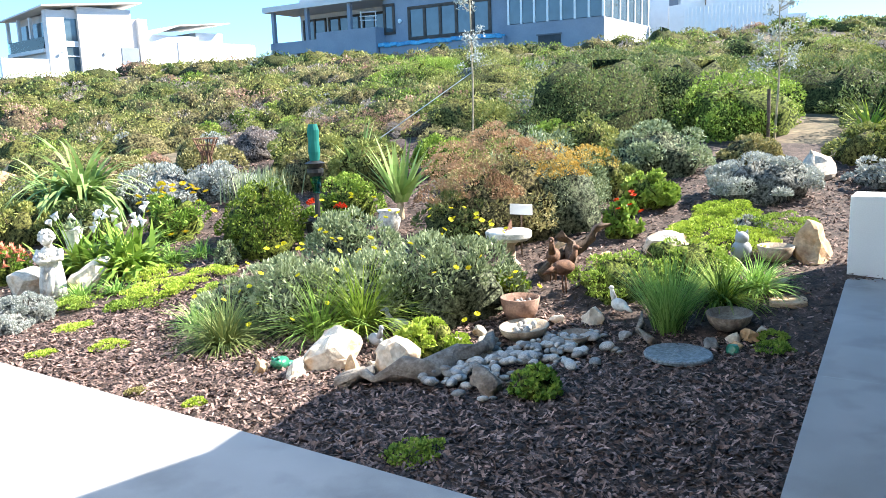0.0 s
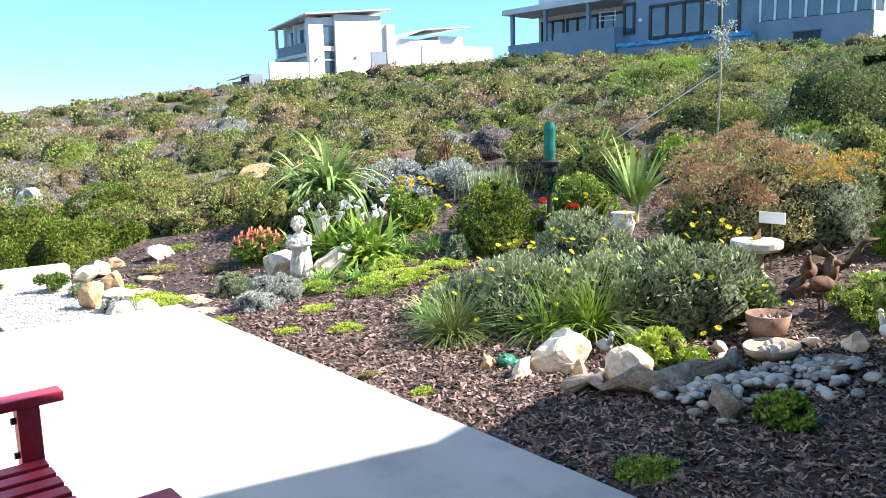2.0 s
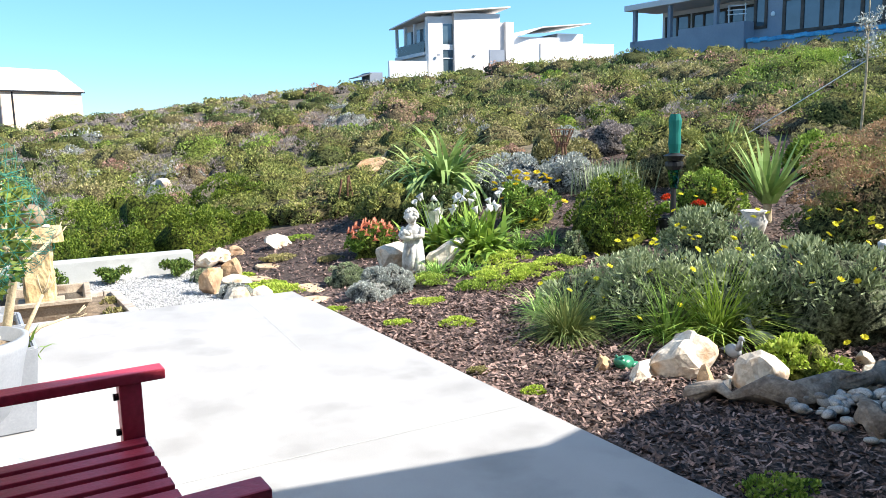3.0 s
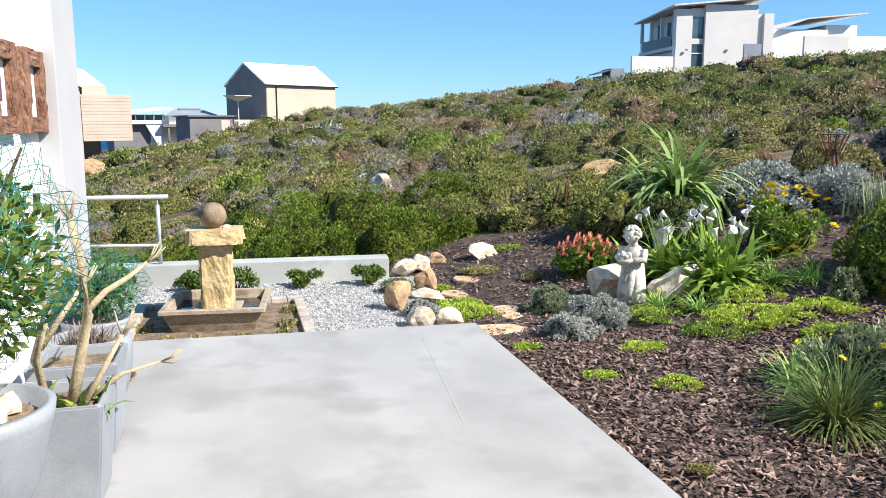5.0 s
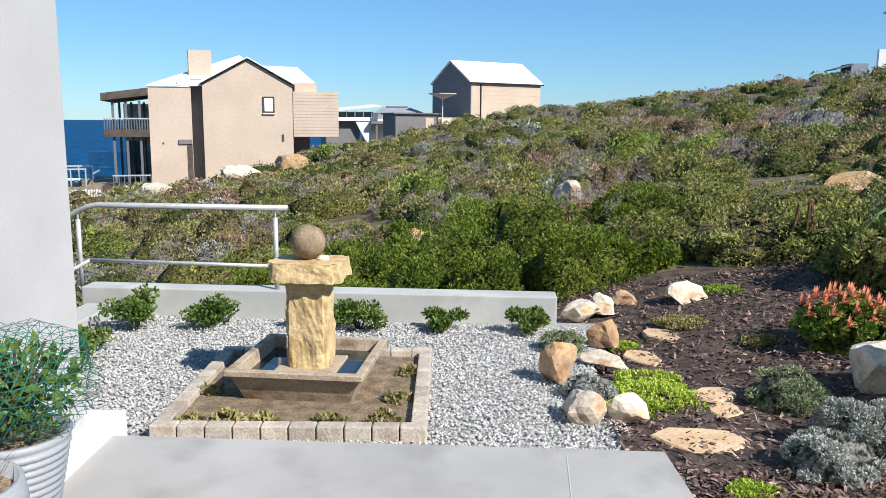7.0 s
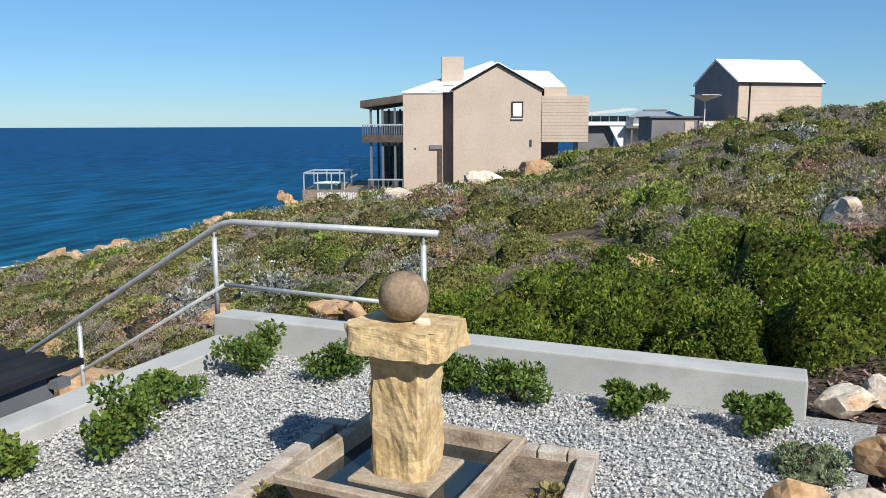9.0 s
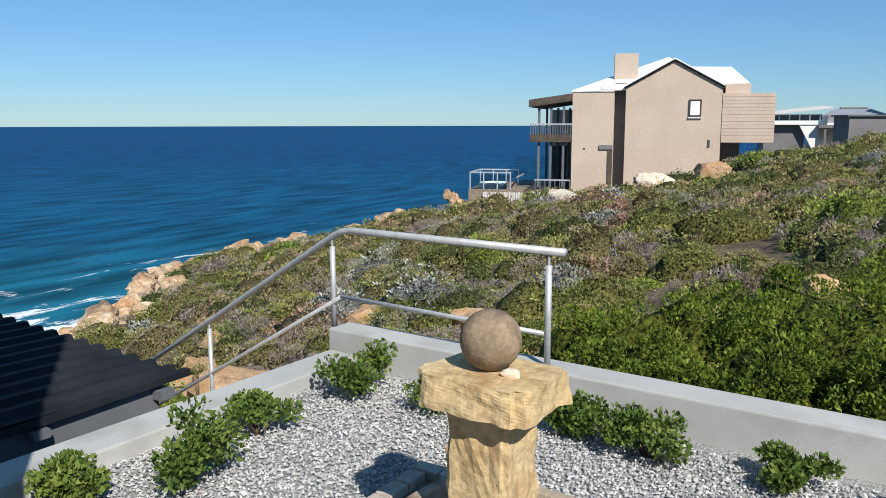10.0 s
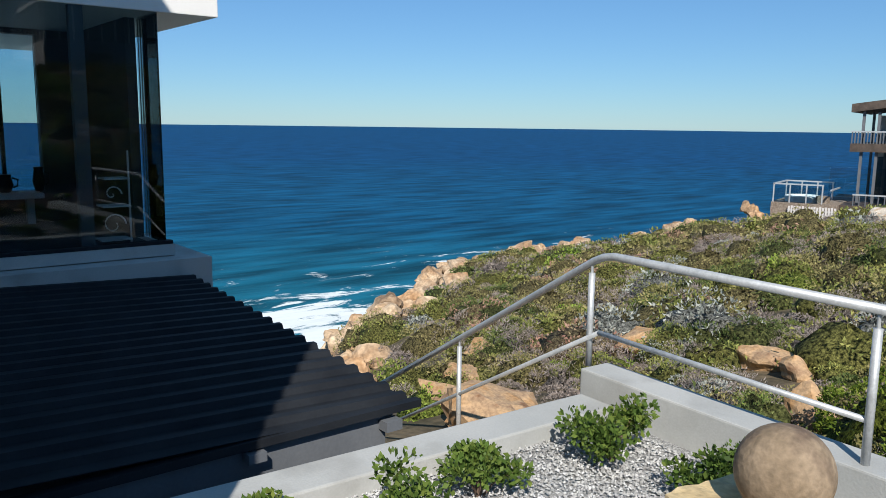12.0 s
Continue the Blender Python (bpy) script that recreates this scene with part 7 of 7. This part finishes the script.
ribs = []
for k in range(11):
    z, r = 0.02 + k * 0.027, 0.115 + 0.0055 * k
    ribs += [(r, z), (r + 0.008, z + 0.007), (r + 0.008, z + 0.018), (r, z + 0.023)]
PA = pot_shape("ribbed_pot", -2.40, -0.68, [(0.11, 0)] + ribs + [(0.18, 0.325), (0.185, 0.345), (0.168, 0.35), (0.155, 0.29)], "pot", "grey ribbed pot with a netted shrub, on a saucer", 0.156, 0.31, saucer=0.19)
PBw = pot_shape("bowl_pot", -2.37, -1.08, [(0.12, 0), (0.165, 0.08), (0.195, 0.2), (0.205, 0.31), (0.195, 0.375), (0.18, 0.38), (0.175, 0.31)], "pot", "smooth grey bowl pot with dry stalks", 0.177, 0.33, saucer=0)
part("dry_tuft", quads("dry_tuft", blades(rng, 200, (0, 0, 0.33), 0.05, 0.14, 0.006, 0.3, 3, 0.55), "dry"), "dry", PBw)


def netted(x, y, z, r, h, stem_h, label, n):
    e = thing("netted_shrub", (x, y, z), label, "potted shrub", "netted shrubs")
    q = random.Random(int(100 * h))
    for k in range(7):
        a = k * 0.9
        tip = (r * 0.6 * math.cos(a) * q.uniform(0.5, 1), r * 0.6 * math.sin(a) * q.uniform(0.5, 1), stem_h + h * q.uniform(0.5, 1.0))
        part("branch", tube(bmesh.new(), [(0, 0, -0.03), (0.03 * math.cos(a * 2), 0.03 * math.sin(a * 2), stem_h * 0.7), tuple(v * 0.55 if i < 2 else v * 0.75 for i, v in enumerate(tip)), tip], 0.016, 0.004, 6), "twig", e)
    part("foliage", quads("foliage", leaf_cloud(rng, n, (0, 0, stem_h + h * 0.45), (r * 0.85, r * 0.85, h * 0.5), 0.045, 0.5, low=1.0, depth=0.95), "glossy"), "glossy", e)
    # the net: a crumpled bag of thin threads
    part("net", net_bag(r, h, stem_h), "net", e, "green bird netting")
    return e


def net_bag(r, h, stem_h, sub=4, flat=1.0):
    bm = bmesh.new()
    bmesh.ops.create_icosphere(bm, subdivisions=sub, radius=1)
    off = Vector((h * 10, 3, 1))
    V = []
    for v in bm.verts:
        p = v.co * (1 + 0.22 * noise.noise(v.co * 2.2 + off) + 0.06 * noise.noise(v.co * 7 + off))
        V.append(Vector((p.x * r * flat, p.y * r, stem_h + h * 0.5 + p.z * h * 0.58)))
    Q = []
    for ed in bm.edges:
        p, s = V[ed.verts[0].index], V[ed.verts[1].index]
        t = (s - p).normalized()
        w = t.cross(Vector((p.x, p.y, p.z - stem_h - h * 0.5))).normalized() * 0.0012
        Q.append([p - w, s - w, s + w, p + w])
    bm.free()
    return quads("net", np.array([[tuple(a) for a in qd] for qd in Q]), "net")


netted(-2.38, -0.68, 0.34, 0.25, 0.34, 0.04, "leafy shrub wrapped in green bird netting in a ribbed pot", 700)
UR = pot_shape("urn_planter", -2.42, -2.74, [(0.17, 0), (0.175, 0.04), (0.15, 0.06), (0.155, 0.1), (0.13, 0.13), (0.09, 0.17), (0.085, 0.22), (0.14, 0.28), (0.19, 0.38), (0.215, 0.5), (0.235, 0.56), (0.24, 0.60), (0.215, 0.605), (0.2, 0.53)], "pot", "grey pedestal urn planter with a netted tree", 0.2, 0.55, cat="urn")
netted(-2.42, -2.74, 0.56, 0.36, 0.62, 0.2, "bonsai-like tree wrapped in green bird netting in an urn", 2400)
for k, (dx, dy) in enumerate(((0.08, 0.05), (-0.05, -0.1), (0.1, -0.07))):
    solid("rock", stone(bmesh.new(), 0.06, 0.045, 0.05, 90 + k, 0.3, 2), "rock", "pale stone laid on the urn's soil", "stone", (-2.42 + dx, -2.74 + dy, 0.588), k * 40, "stones in the urn")
BXP = thing("square_planter", (-2.31, -2.10, 0), "square grey planter with a bare frangipani", "planter", "pots along the house wall")
bm = bmesh.new()
rings = [[bm.verts.new((sx * a, sy * a, z)) for sx, sy in ((-1, -1), (1, -1), (1, 1), (-1, 1))] for a, z in ((0.145, 0.0), (0.185, 0.42), (0.16, 0.42), (0.155, 0.35))]
for a, b in zip(rings, rings[1:]):
    for k in range(4):
        bm.faces.new((a[k], a[(k + 1) % 4], b[(k + 1) % 4], b[k]))
bm.faces.new(rings[0][::-1])
bm.faces.new(rings[-1])
bmesh.ops.bevel(bm, geom=bm.edges[:], offset=0.008, segments=2, affect="EDGES")
part("body", bm, "pot", BXP)
part("soil", box(bmesh.new(), -0.153, 0.153, -0.153, 0.153, 0.355, 0.375), "soil", BXP)
copy_thing(BXP, pose(-2.33, -1.57, 0))
FR = thing("frangipani", (-2.29, -2.10, 0.37), "bare frangipani with thick pale branches", "potted plant")
q = random.Random(21)


def limb(pts, r0, r1):
    """One thick limb with short forked twigs at its tip."""
    part("branch", tube(bmesh.new(), pts, r0, r1, 10), "bark", FR, smooth=True)
    tip, last = Vector(pts[-1]), (Vector(pts[-1]) - Vector(pts[-2])).normalized()
    for k in range(4):
        d = (last + Vector((q.uniform(-1, 1), q.uniform(-1, 1), q.uniform(-0.3, 0.8))) * 0.8).normalized()
        part("twig", tube(bmesh.new(), [tip, tip + d * 0.05, tip + d * 0.09 + Vector((0, 0, 0.02))], r1 * 0.6, 0.003, 6), "bark", FR, smooth=True)


limb([(0.02, 0.02, -0.02), (0.06, 0.02, 0.16), (0.1, 0.03, 0.34), (0.1, 0.02, 0.52), (0.07, 0.0, 0.72)], 0.024, 0.014)
limb([(0.1, 0.03, 0.36), (0.16, 0.09, 0.42), (0.24, 0.16, 0.46), (0.3, 0.24, 0.5)], 0.014, 0.008)
limb([(-0.04, -0.03, -0.02), (-0.08, -0.04, 0.2), (-0.02, -0.05, 0.4), (-0.1, -0.07, 0.56), (-0.16, -0.1, 0.64)], 0.02, 0.011)
limb([(-0.06, -0.04, 0.24), (0.02, 0.0, 0.36), (0.08, 0.05, 0.45)], 0.013, 0.008)
limb([(0.1, 0.02, 0.5), (0.0, -0.04, 0.56), (-0.1, -0.06, 0.62)], 0.012, 0.007)
limb([(0.06, -0.06, -0.02), (0.14, -0.02, 0.12), (0.22, 0.02, 0.26)], 0.014, 0.008)
limb([(0.08, 0.06, 0.0), (0.2, 0.1, 0.08), (0.34, 0.16, 0.1)], 0.011, 0.006)
part("leaf", quads("leaf", blades(rng, 22, (0.0, -0.03, 0), 0.08, 0.14, 0.03, 0.9, 3, 0.9), "vivid"), "vivid", FR)

# pictures on the wall
for k, (y, z, w, h) in enumerate(((-0.70, 1.60, 0.40, 0.42), (-1.27, 1.60, 0.40, 0.42), (-1.84, 1.60, 0.40, 0.42))):
    e = thing("framed_picture", (-2.648, y, z), "small print in a rough driftwood frame", "picture", "pictures on the house wall")
    part("backing", box(bmesh.new(), 0.0, 0.012, -w / 2 + 0.03, w / 2 - 0.03, -h / 2 + 0.03, h / 2 - 0.03), "paper", e)
    part("print", box(bmesh.new(), 0.0125, 0.016, -0.05, 0.05, -0.06, 0.06), "plum", e, "small plum-coloured print")
    for s in (-1, 1):
        part("frame_bar", hewn(0.028, s * (w / 2 - 0.03), -h / 2, h / 2, 0.025, 0.042, 11 + k + s, 0.006), "frame", e)
        part("frame_bar", hewn(0.026, 0, s * (h / 2 - 0.04) - 0.04, s * (h / 2 - 0.04) + 0.04, 0.022, w / 2 - 0.05, 15 + k + s, 0.006), "frame", e)
e = thing("net_float", (-2.57, -1.55, 1.0), "green netted glass float hung on the wall", "wall ornament")
part("net", net_bag(0.14, 0.36, -0.18, 4, 0.4), "net", e)
